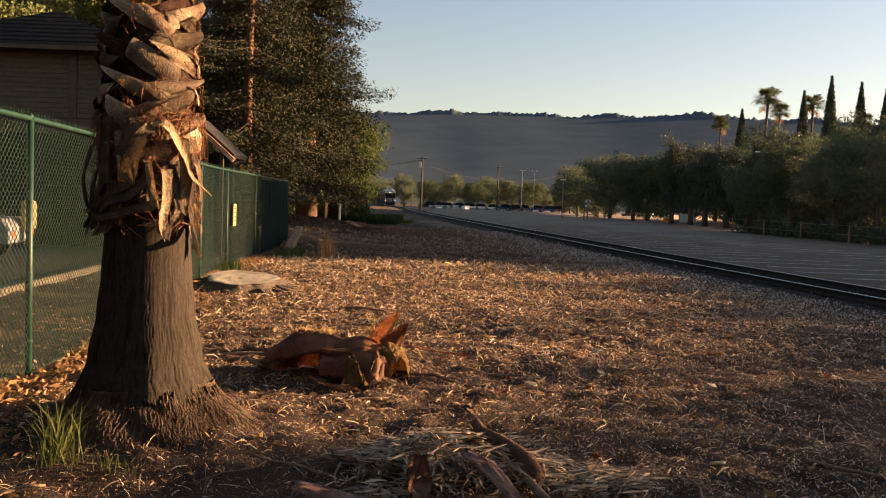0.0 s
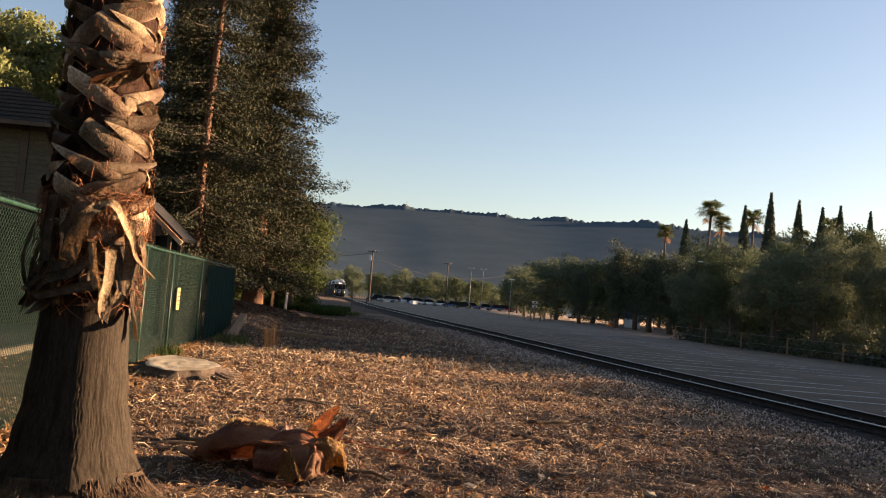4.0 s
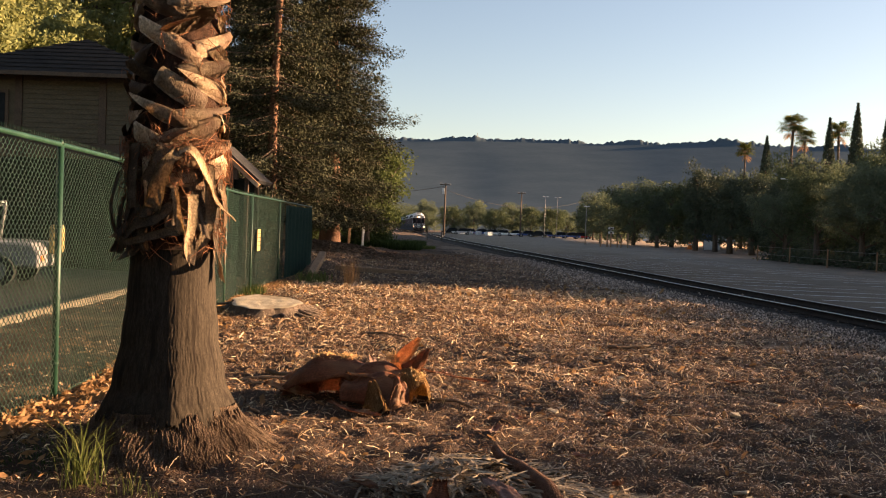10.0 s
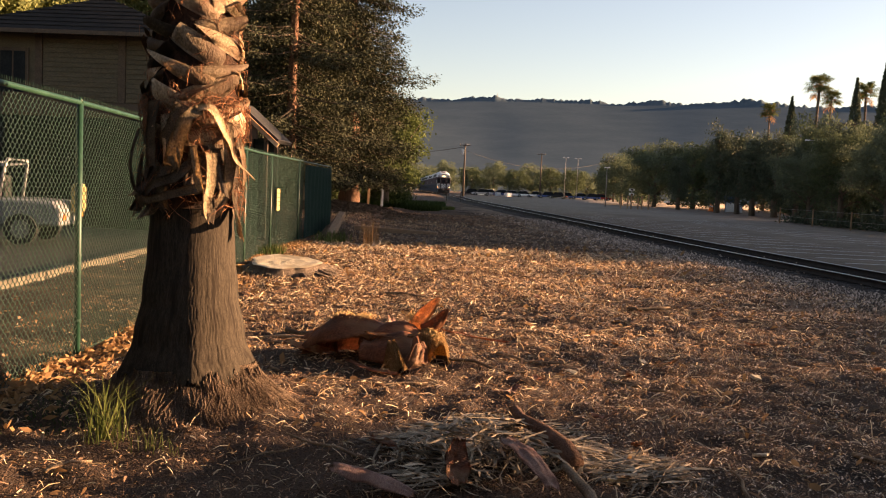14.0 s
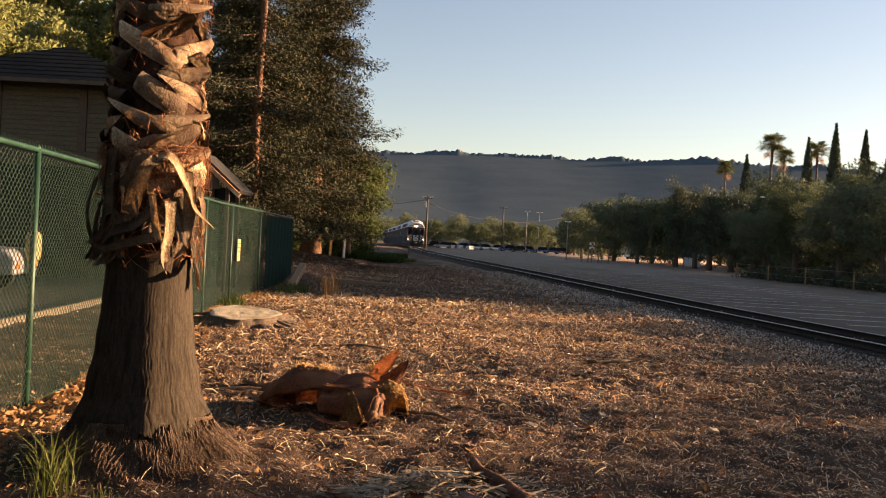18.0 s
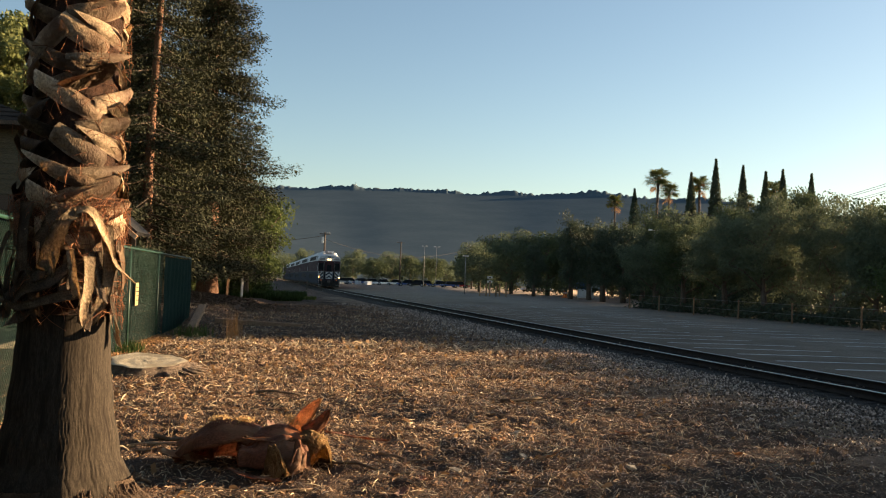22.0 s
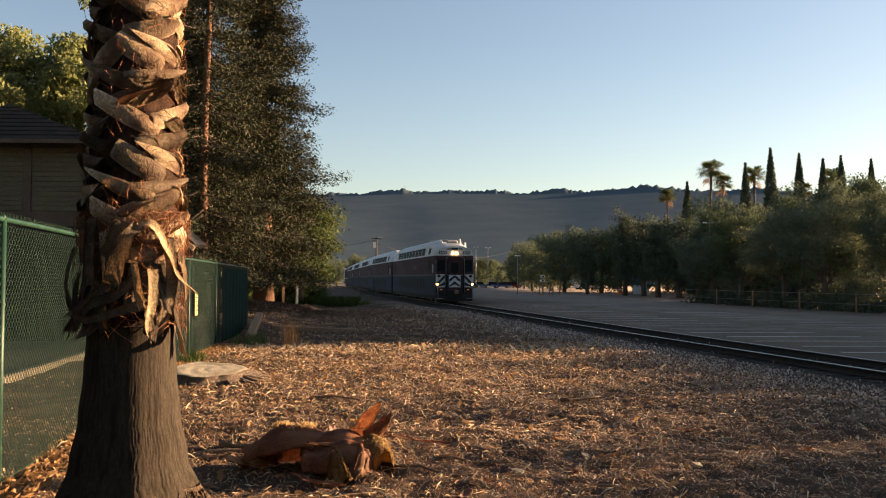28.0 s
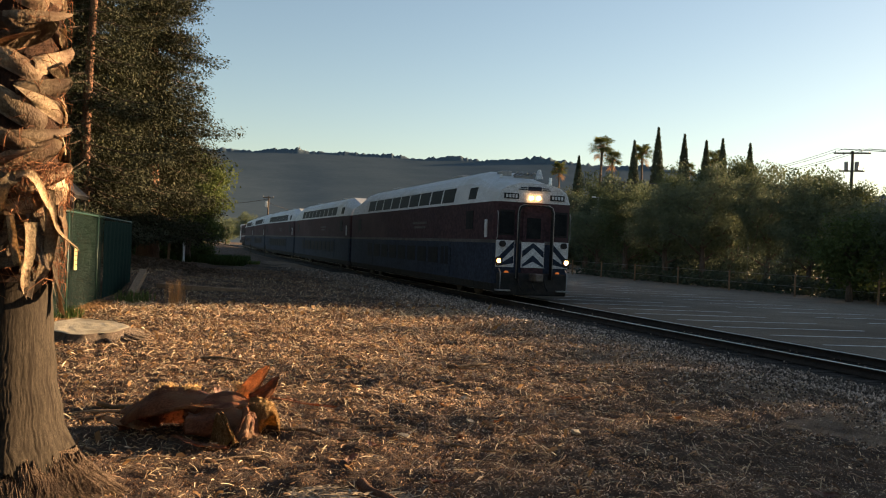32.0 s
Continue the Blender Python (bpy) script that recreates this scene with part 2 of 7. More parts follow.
M["bark"] = surface("bark", (0.085, 0.062, 0.048), (0.16, 0.12, 0.09), 0.95, 4, 0.8, stretch=(3, 3, 0.5), bump_d=0.04)
M["bark_red"] = surface("redwood bark", (0.13, 0.066, 0.042), (0.21, 0.115, 0.075), 0.95, 3, 0.8, stretch=(4, 4, 0.4), bump_d=0.04)
M["pole_wood"] = surface("pole wood", (0.07, 0.055, 0.044), (0.11, 0.088, 0.068), 0.9, 4, 0.3, stretch=(6, 6, 0.5))
M["galv"] = surface("galvanised steel", (0.22, 0.22, 0.22), (0.32, 0.32, 0.31), 0.5, 6, 0.1, metal=0.5)
M["wire"] = surface("cable", (0.03, 0.03, 0.03), (0.05, 0.05, 0.05), 0.6, 6, 0)
M["white"] = surface("white paint", (0.52, 0.53, 0.53), (0.6, 0.61, 0.61), 0.7, 2, 0.05, c3=(0.46, 0.46, 0.44), spec=0.1)
M["stripe"] = surface("dull silver stripe", (0.085, 0.082, 0.08), (0.12, 0.115, 0.11), 0.7, 2, 0.05, c3=(0.06, 0.058, 0.056), spec=0.08)
M["maroon"] = surface("maroon paint", (0.05, 0.028, 0.032), (0.064, 0.034, 0.038), 0.7, 0.6, 0.05, c3=(0.075, 0.046, 0.047), spec=0.1)
M["blue"] = surface("dark blue paint", (0.022, 0.03, 0.046), (0.028, 0.037, 0.058), 0.7, 0.6, 0.05, c3=(0.036, 0.041, 0.054), spec=0.1)
M["dark"] = surface("dark underframe", (0.02, 0.019, 0.018), (0.04, 0.037, 0.034), 0.8, 4, 0.3)
M["black"] = surface("black rubber", (0.015, 0.015, 0.015), (0.025, 0.025, 0.025), 0.7, 4, 0.1)
M["glass"] = surface("dark glass", (0.012, 0.014, 0.015), (0.02, 0.022, 0.023), 0.5, 3, 0.0, spec=0.03)
M["steel"] = surface("wheel steel", (0.12, 0.1, 0.09), (0.22, 0.19, 0.17), 0.5, 5, 0.2, metal=0.7)
M["amber"] = glow("headlamp", (1.0, 0.56, 0.25), 4.0)
M["amber_dim"] = glow("dim headlamp", (1.0, 0.42, 0.13), 2.2)
M["marker"] = glow("marker lamp", (0.8, 0.22, 0.05), 0.08)
M["lamp_glint"] = surface("lamp housing", (0.75, 0.75, 0.74), (0.85, 0.85, 0.84), 0.25, 6, 0, metal=0.3)
M["sign_blue"] = surface("sign blue", (0.05, 0.12, 0.3), (0.07, 0.15, 0.36), 0.5, 4, 0)
M["sign_yellow"] = surface("faded yellow sign", (0.3, 0.23, 0.1), (0.38, 0.29, 0.13), 0.6, 6, 0.1)
M["orange"] = surface("orange plastic", (0.7, 0.16, 0.03), (0.8, 0.22, 0.05), 0.5, 6, 0)
# distance haze is mixed into this blue-grey base colour
M["hill"] = surface("hazy wooded hillside", (0.072, 0.102, 0.12), (0.09, 0.12, 0.138), 1.0, 0.012, 0.0, fine=9, spec=0.0, grain=0.12)
M["grass_dry"] = foliage("grass", [(0.06, 0.085, 0.025), (0.11, 0.14, 0.04), (0.22, 0.21, 0.08)], 0.4)
M["grass"] = foliage("green grass", [(0.022, 0.04, 0.012), (0.04, 0.066, 0.018), (0.07, 0.095, 0.028)], 0.4)
M["leaf_redwood"] = foliage("redwood needles", [(0.031, 0.036, 0.024), (0.043, 0.048, 0.029), (0.056, 0.058, 0.034), (0.07, 0.067, 0.04)], 0.04, 0.9)
M["dark_wall"] = surface("dark stained boards", (0.018, 0.02, 0.016), (0.03, 0.031, 0.024), 0.9, 2, 0.3, stretch=(1, 1, 6), spec=0.05)
M["leaf_oak"] = foliage("broad leaves", [(0.045, 0.065, 0.027), (0.075, 0.1, 0.036), (0.12, 0.145, 0.05)], 0.32, 0.8)
M["leaf_dark"] = foliage("dark leaves", [(0.085, 0.105, 0.07), (0.118, 0.14, 0.086), (0.16, 0.175, 0.102)], 0.2, 0.85)
M["leaf_gold"] = foliage("yellowing leaves", [(0.12, 0.145, 0.06), (0.18, 0.205, 0.085), (0.25, 0.26, 0.105), (0.34, 0.31, 0.13)], 0.45)
M["leaf_far"] = foliage("hazy far leaves", [(0.075, 0.097, 0.066), (0.105, 0.13, 0.08), (0.155, 0.175, 0.098)], 0.35, 0.85)
M["leaf_cypress"] = foliage("cypress leaves", [(0.045, 0.06, 0.042), (0.066, 0.082, 0.054), (0.094, 0.107, 0.062)], 0.16)
M["leaf_mid"] = foliage("mid-green leaves", [(0.055, 0.075, 0.045), (0.082, 0.104, 0.054), (0.125, 0.143, 0.068)], 0.16, 0.85)
M["leaf_palm"] = foliage("palm fronds", [(0.04, 0.06, 0.02), (0.08, 0.1, 0.03), (0.16, 0.14, 0.05)], 0.3)
M["skirt"] = foliage("dead fronds", [(0.2, 0.105, 0.048), (0.4, 0.235, 0.115)], 0.3)
M["chip"] = foliage("bark chips and leaves", [(0.035, 0.019, 0.012), (0.09, 0.05, 0.031), (0.2, 0.115, 0.07), (0.42, 0.26, 0.16), (0.7, 0.5, 0.33)], 0.2, 0.5, 0.1)
M["flake"] = foliage("pale dry leaf strips", [(0.34, 0.16, 0.08), (0.62, 0.39, 0.22), (0.85, 0.64, 0.42), (0.97, 0.88, 0.72)], 0.3, 0.35, 0.1)


# ---- mesh helpers ----
def np_mesh(name, V, F, material):
    """A mesh from arrays of points and equal-sided faces."""
    V, F = np.asarray(V, np.float32), np.asarray(F, np.int32)
    me = bpy.data.meshes.new(name)
    me.vertices.add(len(V))
    me.vertices.foreach_set("co", V.ravel())
    k = F.shape[1]
    me.loops.add(F.size)
    me.loops.foreach_set("vertex_index", F.ravel())
    me.polygons.add(len(F))
    me.polygons.foreach_set("loop_start", np.arange(0, F.size, k, dtype=np.int32))
    me.materials.append(material)
    me.update(calc_edges=True)
    me.validate()
    return me


def np_part(name, V, F, material, parent=None, label="", smooth=False):
    me = np_mesh(name, V, F, material)
    if smooth:
        me.shade_smooth()
    ob = new(name, me)
    if parent:
        ob.parent = parent
    return tagged(ob, label)


def part(name, bm, material, parent=None, label="", smooth=False):
    me = bpy.data.meshes.new(name)
    bm.normal_update()
    bm.to_mesh(me)
    bm.free()
    me.materials.append(material)
    if smooth:
        me.shade_smooth()
    ob = new(name, me)
    if parent:
        ob.parent = parent
    return tagged(ob, label)


def thing(name, m, label, category, group="", kind=""):
    ob = new(name)
    ob.matrix_world = m
    return tagged(ob, label, category, group, kind)


def box(bm, x0, x1, y0, y1, z0, z1, bevel=0.0, m=None):
    b2 = bmesh.new()
    bmesh.ops.create_cube(b2, size=1)
    for v in b2.verts:
        v.co = Vector(((x0 + x1) / 2 + v.co.x * (x1 - x0), (y0 + y1) / 2 + v.co.y * (y1 - y0), (z0 + z1) / 2 + v.co.z * (z1 - z0)))
    if bevel:
        bmesh.ops.bevel(b2, geom=b2.edges[:], offset=bevel, segments=2, affect="EDGES", profile=0.5)
    if m is not None:
        bmesh.ops.transform(b2, matrix=m, verts=b2.verts)
    me = bpy.data.meshes.new("tmp")
    b2.to_mesh(me)
    b2.free()
    bm.from_mesh(me)
    bpy.data.meshes.remove(me)
    return bm


def boxed(*a, **k):
    return box(bmesh.new(), *a, **k)


def tube_arrays(points, radii, sides=8, cap=True, wobble=0.0):
    """Tapered tube along points; returns vertices and quads."""
    P = np.array(points, float)
    n = len(P)
    T = np.gradient(P, axis=0)
    T /= np.linalg.norm(T, axis=1)[:, None] + 1e-9
    ref = np.array([0.0, 0.0, 1.0]) if abs(T[0][2]) < 0.9 else np.array([1.0, 0.0, 0.0])
    U = np.cross(T, ref)
    U /= np.linalg.norm(U, axis=1)[:, None] + 1e-9
    W = np.cross(T, U)
    a = np.linspace(0, 2 * np.pi, sides, endpoint=False)
    R = np.array(radii, float)[:, None, None]
    V = P[:, None, :] + R * (U[:, None, :] * np.cos(a)[None, :, None] + W[:, None, :] * np.sin(a)[None, :, None])
    if wobble:
        V = V + np.random.normal(0, wobble, V.shape) * R
    V = V.reshape(-1, 3)
    F = []
    for i in range(n - 1):
        for j in range(sides):
            k = (j + 1) % sides
            F.append((i * sides + j, i * sides + k, (i + 1) * sides + k, (i + 1) * sides + j))
    if cap:
        V = np.vstack([V, P[:1], P[-1:]])
        c0, c1 = len(V) - 2, len(V) - 1
        for j in range(sides):
            k = (j + 1) % sides
            F.append((c0, k, j, j))
            F.append((c1, (n - 1) * sides + j, (n - 1) * sides + k, (n - 1) * sides + k))
    return V, F


def join(chunks):
    VV, FF, o = [], [], 0
    for V, F in chunks:
        VV.append(np.asarray(V))
        FF.append(np.asarray(F) + o)
        o += len(V)
    return np.vstack(VV), np.vstack(FF)


def py_part(name, chunks, material, parent=None, label="", smooth=True):
    """Part from tube chunks, whose caps are quads with a doubled corner."""
    V, F = join(chunks)
    me = bpy.data.meshes.new(name)
    me.from_pydata(V.tolist(), [], [list(dict.fromkeys(f)) for f in F.tolist()])
    me.materials.append(material)
    if smooth:
        me.shade_smooth()
    ob = new(name, me)
    if parent:
        ob.parent = parent
    return tagged(ob, label)


def tube(name, points, radii, material, parent=None, label="", sides=8, smooth=True):
    if not hasattr(radii, "__len__"):
        radii = [radii] * len(points)
    return py_part(name, [tube_arrays(points, radii, sides)], material, parent, label, smooth)


def cyl(bm, x, y, z0, z1, r, sides=16, r2=None, axis="z"):
    V, F = tube_arrays([(0, 0, z0), (0, 0, z1)], [r, r if r2 is None else r2], sides)
    if axis == "x":
        V = V[:, [2, 0, 1]]
    elif axis == "y":
        V = V[:, [1, 2, 0]]
    V = V + np.array((x, y, 0) if axis == "z" else ((0, x, y) if axis == "x" else (x, 0, y)))
    vs = [bm.verts.new(v) for v in V]
    for f in F:
        bm.faces.new([vs[i] for i in dict.fromkeys(f)])
    return bm


def leaf_quads(C, size, aspect=0.6, droop=0.0, rng=None, flat=0.0, level=0.0):
    """One bent leaf of two triangles pairs at each centre, turned at random."""
    n = len(C)
    d = rng.normal(size=(n, 3))
    d[:, 2] = d[:, 2] * (1 - flat) - droop
    d /= np.linalg.norm(d, axis=1)[:, None]
    e = np.cross(d, rng.normal(size=(n, 3)) * (1 - level) + np.array([0, 0, 2.0 * level]))
    e /= np.linalg.norm(e, axis=1)[:, None]
    s = (size * rng.uniform(0.6, 1.35, n))[:, None]
    a, b = d * s, e * s * aspect
    V = np.stack([C - a * 0.5, C + b * 0.5, C + a * 0.6, C - b * 0.5], 1).reshape(-1, 3)
    F = np.arange(4 * n).reshape(n, 4)
    return V, F


# ---- plan ----
def rise(y):
    return 0.006 * np.clip(np.asarray(y, float) - 10, 0, 140)


_ty = np.arange(-60, 520, 1.0)
_tx = np.interp(_ty, [-120, 30, 107.6, 146, 203, 241, 600], [30.8, 8.42, -1.75, -5.26, -10.9, -15.0, -53.8])
_k = np.exp(-np.linspace(-2.5, 2.5, 25) ** 2 / 2)
_tx = np.convolve(np.pad(_tx, 12, mode="reflect", reflect_type="odd"), _k / _k.sum(), "valid")


def track_x(y):
    return np.interp(y, _ty, _tx)


def smooth01(v):
    v = np.clip(v, 0, 1)
    return v * v * (3 - 2 * v)


_rs = np.random.RandomState(4)
_fine = [(_rs.uniform(-13, 13), _rs.uniform(-13, 13), _rs.uniform(0, 6.3), _rs.uniform(0.4, 1)) for _ in range(14)]
_small = [(_rs.uniform(-23, 23), _rs.uniform(-23, 23), _rs.uniform(0, 6.3), _rs.uniform(0.4, 1)) for _ in range(12)]
_wave = [(_rs.uniform(0.3, 2.6), _rs.uniform(0.3, 2.6), _rs.uniform(0, 6.3), _rs.uniform(0.4, 1)) for _ in range(9)]


def ground_z(x, y):
    x, y = np.asarray(x, float), np.asarray(y, float)
    z = rise(y)
    dx = x - track_x(y)
    near = smooth01((dx + 4.2) / 2.2)
    z = z - 0.19 * near
    bump = sum(a * np.sin(u * x + v * y + p) for u, v, p, a in _wave)
    amp = 0.007 * (1 - near) * (np.abs(x) < 40) * (np.abs(y) < 80)
    z = z + bump * amp
    near_cam = smooth01((40 - y) / 20) * (1 - near) * (np.abs(x) < 12)
    z = z + near_cam * 0.005 * sum(a * np.sin(u * x + v * y + p) for u, v, p, a in _fine)
    close = smooth01((19 - y) / 9) * (1 - near) * (np.abs(x) < 7)
    z = z + close * 0.0055 * sum(a * np.sin(u * x + v * y + p) for u, v, p, a in _small)
    z = z + 0.09 * np.exp(-((x + 3.55) ** 2 + (y - 15.3) ** 2) / 1.3)
    z = z + 0.11 * np.exp(-((x - 0.15) / 0.6) ** 2 - ((y - 5.05) / 0.45) ** 2)
    # raised root plate round the near palm, and the bank at the end of the fence
    z = z + 0.1 * np.exp(-((x + 2.17) ** 2 + (y - 6.3) ** 2) / 0.75)
    z = z + 0.24 * smooth01((y - 27.0) / 2.4) * smooth01((-4.6 - x) / 1.0) * smooth01((60 - y) / 8) * smooth01((x + 22) / 4)
    z = z + 0.4 * np.exp(-(((x + 8.0) / 2.4) ** 2 + ((y - 44.0) / 3.0) ** 2))
    return z


def surface_z(x, y):
    """Height of the loose surface: the soil, or the gravel spread beside the rails."""
    dx = np.asarray(x, float) - track_x(y)
    return ground_z(x, y) + 0.021 * smooth01((dx + 5.8) / 0.5) * (dx < -2.9)


# ---- ground, hills, parking lot, track ----
def grid_mesh(name, xs, ys, zf, material):
    X, Y = np.meshgrid(xs, ys)
    V = np.stack([X, Y, zf(X, Y)], -1).reshape(-1, 3)
    n, m = len(xs), len(ys)
    i = (np.arange(m - 1)[:, None] * n + np.arange(n - 1)[None, :]).ravel()
    F = np.stack([i, i + 1, i + n + 1, i + n], 1)
    return np_mesh(name, V, F, material)


def spaced(*pieces):
    return np.unique(np.concatenate([np.arange(a, b, s) for a, b, s in pieces]).round(3))


xs = spaced((-4500, -400, 400), (-400, -60, 40), (-60, -8, 3), (-8, -5, 0.16), (-5, 6, 0.07), (6, 13, 0.16), (13, 40, 1.5), (40, 400, 30), (400, 4501, 400))
ys = spaced((-1500, -100, 200), (-100, -2, 6), (-2, 2, 1), (2, 3.4, 0.16), (3.4, 15, 0.07), (15, 34, 0.16), (34, 70, 0.6), (70, 160, 5), (160, 520, 20), (520, 4600, 400))
ground = new("ground", grid_mesh("ground", xs, ys, ground_z, M["soil"]))
ground.data.shade_smooth()
tagged(ground, "brown soil covered with bark chips and dry leaves", "ground", kind="structure")


def ridge_el(az):
    a = np.array([-60, -30, -12, -7, -5.4, -2.3, -0.9, 0.4, 1.2, 2.3, 3.4, 6.0, 8.6, 9.6, 10.6, 11.4, 12.5, 16.2, 18, 19.4, 23, 25, 28.6, 34, 42, 60])
    e = np.array([4.0, 4.6, 5.2, 5.45, 5.62, 5.68, 5.78, 6.0, 5.78, 5.8, 5.9, 5.82, 5.72, 5.8, 5.98, 5.85, 5.76, 6.0, 5.9, 5.72, 5.68, 5.5, 5.0, 4.3, 3.6, 3.0])
    return np.interp(az, a, e) + 0.27


def noise_line(rng, n, width):
    """A smooth random line of unit spread."""
    k = np.hanning(width + 2)[1:-1]
    v = np.convolve(rng.normal(size=n + width), k / np.sqrt((k ** 2).sum()), "same")
    return v[width // 2:width // 2 + n]


def hills():
    """One wooded ridge, long and even, with soft spurs and a crest roughened by tree crowns."""
    rng = np.random.RandomState(8)
    n = 2400
    az = np.linspace(-58, 62, n)
    prof = np.concatenate([np.linspace(0, 0.9, 26), np.linspace(0.93, 1, 6)])
    R0, R1 = 1100.0, 2300.0
    top = np.tan(np.radians(ridge_el(az))) * R1 + 1.75
    k = np.hanning(243)[1:-1]
    even = np.convolve(np.pad(top, 120, mode="edge"), k / k.sum(), "valid")
    even = np.convolve(np.pad(even, 120, mode="edge"), k / k.sum(), "valid")
    crowns = 1.0 * noise_line(rng, n, 5) + 2.2 * np.abs(noise_line(rng, n, 11)) + 1.6 * noise_line(rng, n, 40)
    spur = [noise_line(rng, n, w) for w in (170, 330)]
    V = []
    for p in prof:
        R = R0 + (R1 - R0) * p
        h = even * p ** 1.12 + np.sin(np.pi * p) * (0.5 * spur[0] + 1.6 * spur[1]) + (top - even) * smooth01((p - 0.965) / 0.035) + crowns * smooth01((p - 0.97) / 0.03)
        if p == 0:
            h = h * 0 - 3
        V.append(np.stack([R * np.sin(np.radians(az)), R * np.cos(np.radians(az)), h], 1))
    V.append(np.stack([2900 * np.sin(np.radians(az)), 2900 * np.cos(np.radians(az)), top * 0.5], 1))
    V = np.vstack(V)
    m = len(prof) + 1
    i = (np.arange(m - 1)[:, None] * n + np.arange(n - 1)[None, :]).ravel()
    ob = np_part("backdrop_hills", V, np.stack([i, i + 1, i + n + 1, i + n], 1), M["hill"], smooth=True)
    tagged(ob, "long wooded ridge behind the town, haze in its blue-grey colour", "hill", kind="structure")


hills()
mast = thing("radio_mast", pose(2290 * math.sin(radians(0.5)), 2290 * math.cos(radians(0.5)), 236), "thin lattice radio mast on the ridge top", "mast")
for k in range(3):
    a = k * 2.094
    tube("leg", [(2.2 * math.cos(a), 2.2 * math.sin(a), 0), (0.3 * math.cos(a), 0.3 * math.sin(a), 26)], [0.5, 0.25], M["galv"], mast, sides=5)
tube("leg", [(14, 0, -4), (14, 0, 15)], [0.5, 0.25], M["galv"], mast, sides=5)

# plain unseen walls added behind and left of the walk to block sky light
tagged(part("wall_south", boxed(-18, 11, -7.2, -6.6, -0.3, 7.0), M["trim"]), "plain brown board wall added out of view to block the sky", "wall", kind="structure")
tagged(part("wall_west", boxed(-13.6, -13.0, -6.6, 14.0, -0.3, 8.5), M["dark_wall"]), "plain dark board wall added out of view to block the sky", "wall", kind="structure")


# parking lot: one asphalt sheet from the rails' far side, extended past the tree row to cover sunlit soil
ly = np.concatenate([np.arange(-40, 60, 2.0), np.arange(60, 321, 10.0)])
near_x = track_x(ly) + 1.55
far_x = np.interp(ly, [-40, 20, 28, 50, 60, 95, 130, 200, 320], [52, 49, 46, 40, 36, 34, 42, 66, 95])
V = []
for x0, x1, y in zip(near_x, far_x, ly):
    z = float(rise(y))
    V += [(x0, y, z - 0.22), (x0, y, z - 0.07), ((x0 + x1) / 2, y, z - 0.04), (x1, y, z - 0.06), (x1 + 0.02, y, z - 0.25)]
F = [(i * 5 + j, i * 5 + j + 1, (i + 1) * 5 + j + 1, (i + 1) * 5 + j) for i in range(len(ly) - 1) for j in range(4)]
lot = np_part("parking_lot", V, F, M["asphalt"])
tagged(lot, "wide grey asphalt parking lot, empty near the rails", "parking lot", kind="structure")


def lot_z(x, y):
    i = np.interp(y, ly, near_x), np.interp(y, ly, far_x)
    u = (x - i[0]) / (i[1] - i[0])
    return float(rise(y)) + float(np.interp(u, [0, 0.5, 1], [-0.07, -0.04, -0.06]))


def painted_line(x0, y0, x1, y1, w=0.14):
    d = Vector((x1 - x0, y1 - y0, 0)).normalized()
    n = Vector((-d.y, d.x, 0)) * w / 2
    bm = bmesh.new()
    lo, hi = [], []
    k = 6
    for i in range(k + 1):
        x, y = x0 + (x1 - x0) * i / k, y0 + (y1 - y0) * i / k
        z = lot_z(x, y) + 0.006
        lo.append((bm.verts.new((x - n.x, y - n.y, z)), bm.verts.new((x + n.x, y + n.y, z))))
    for i in range(k):
        bm.faces.new((lo[i][0], lo[i + 1][0], lo[i + 1][1], lo[i][1]))
    return part("painted_line", bm, M["paint_line"], lot)


for i in range(26):
    y = 9.8 + 2.05 * i + (0.0 if i < 9 else 0.12 * (i - 9))
    x = float(track_x(y)) + 1.9 + 0.2 * (i % 2)
    painted_line(x, y + 0.1, x + 4.5, y - 0.16)
    if i > 5:
        painted_line(x + 6.8, y + 0.6, x + 10.6, y + 0.4)
painted_line(25.0, 22.6, 27.4, 26.6, 0.2)


# railway track
track = thing("railway_track", pose(0, 0, 0), "single railway track, worn rails on dark wooden ties", "railway track", kind="structure")


def rail_sweep(name, offset, profile, material):
    yy = np.concatenate([np.arange(-45, 70, 1.5), np.arange(70, 460, 6.0)])
    xx = track_x(yy)
    t = np.gradient(xx, yy)
    nx, ny = 1 / np.sqrt(1 + t ** 2), -t / np.sqrt(1 + t ** 2)
    V = []
    for x, y, a, b in zip(xx, yy, nx, ny):
        z = float(rise(y))
        V += [(x + a * (offset + u), y + b * (offset + u), z + w) for u, w in profile]
    k = len(profile)
    F = [(i * k + j, i * k + (j + 1) % k, (i + 1) * k + (j + 1) % k, (i + 1) * k + j) for i in range(len(yy) - 1) for j in range(k)]
    return np_part(name, V, F, material, track)


web = [(-0.07, -0.17), (0.07, -0.17), (0.07, -0.155), (0.012, -0.13), (0.012, -0.045), (0.036, -0.035), (0.036, -0.006), (-0.036, -0.006), (-0.036, -0.035), (-0.012, -0.045), (-0.012, -0.13), (-0.07, -0.155)]
head = [(-0.026, -0.006), (0.026, -0.006), (0.024, 0.002), (-0.024, 0.002)]
for side in (-0.752, 0.752):
    rail_sweep("rail", side, web, M["rail"])
    tagged(rail_sweep("rail_head", side, head, M["rail_head"]), "steel running surface, its sheen put into a pale colour")
tie_me = None
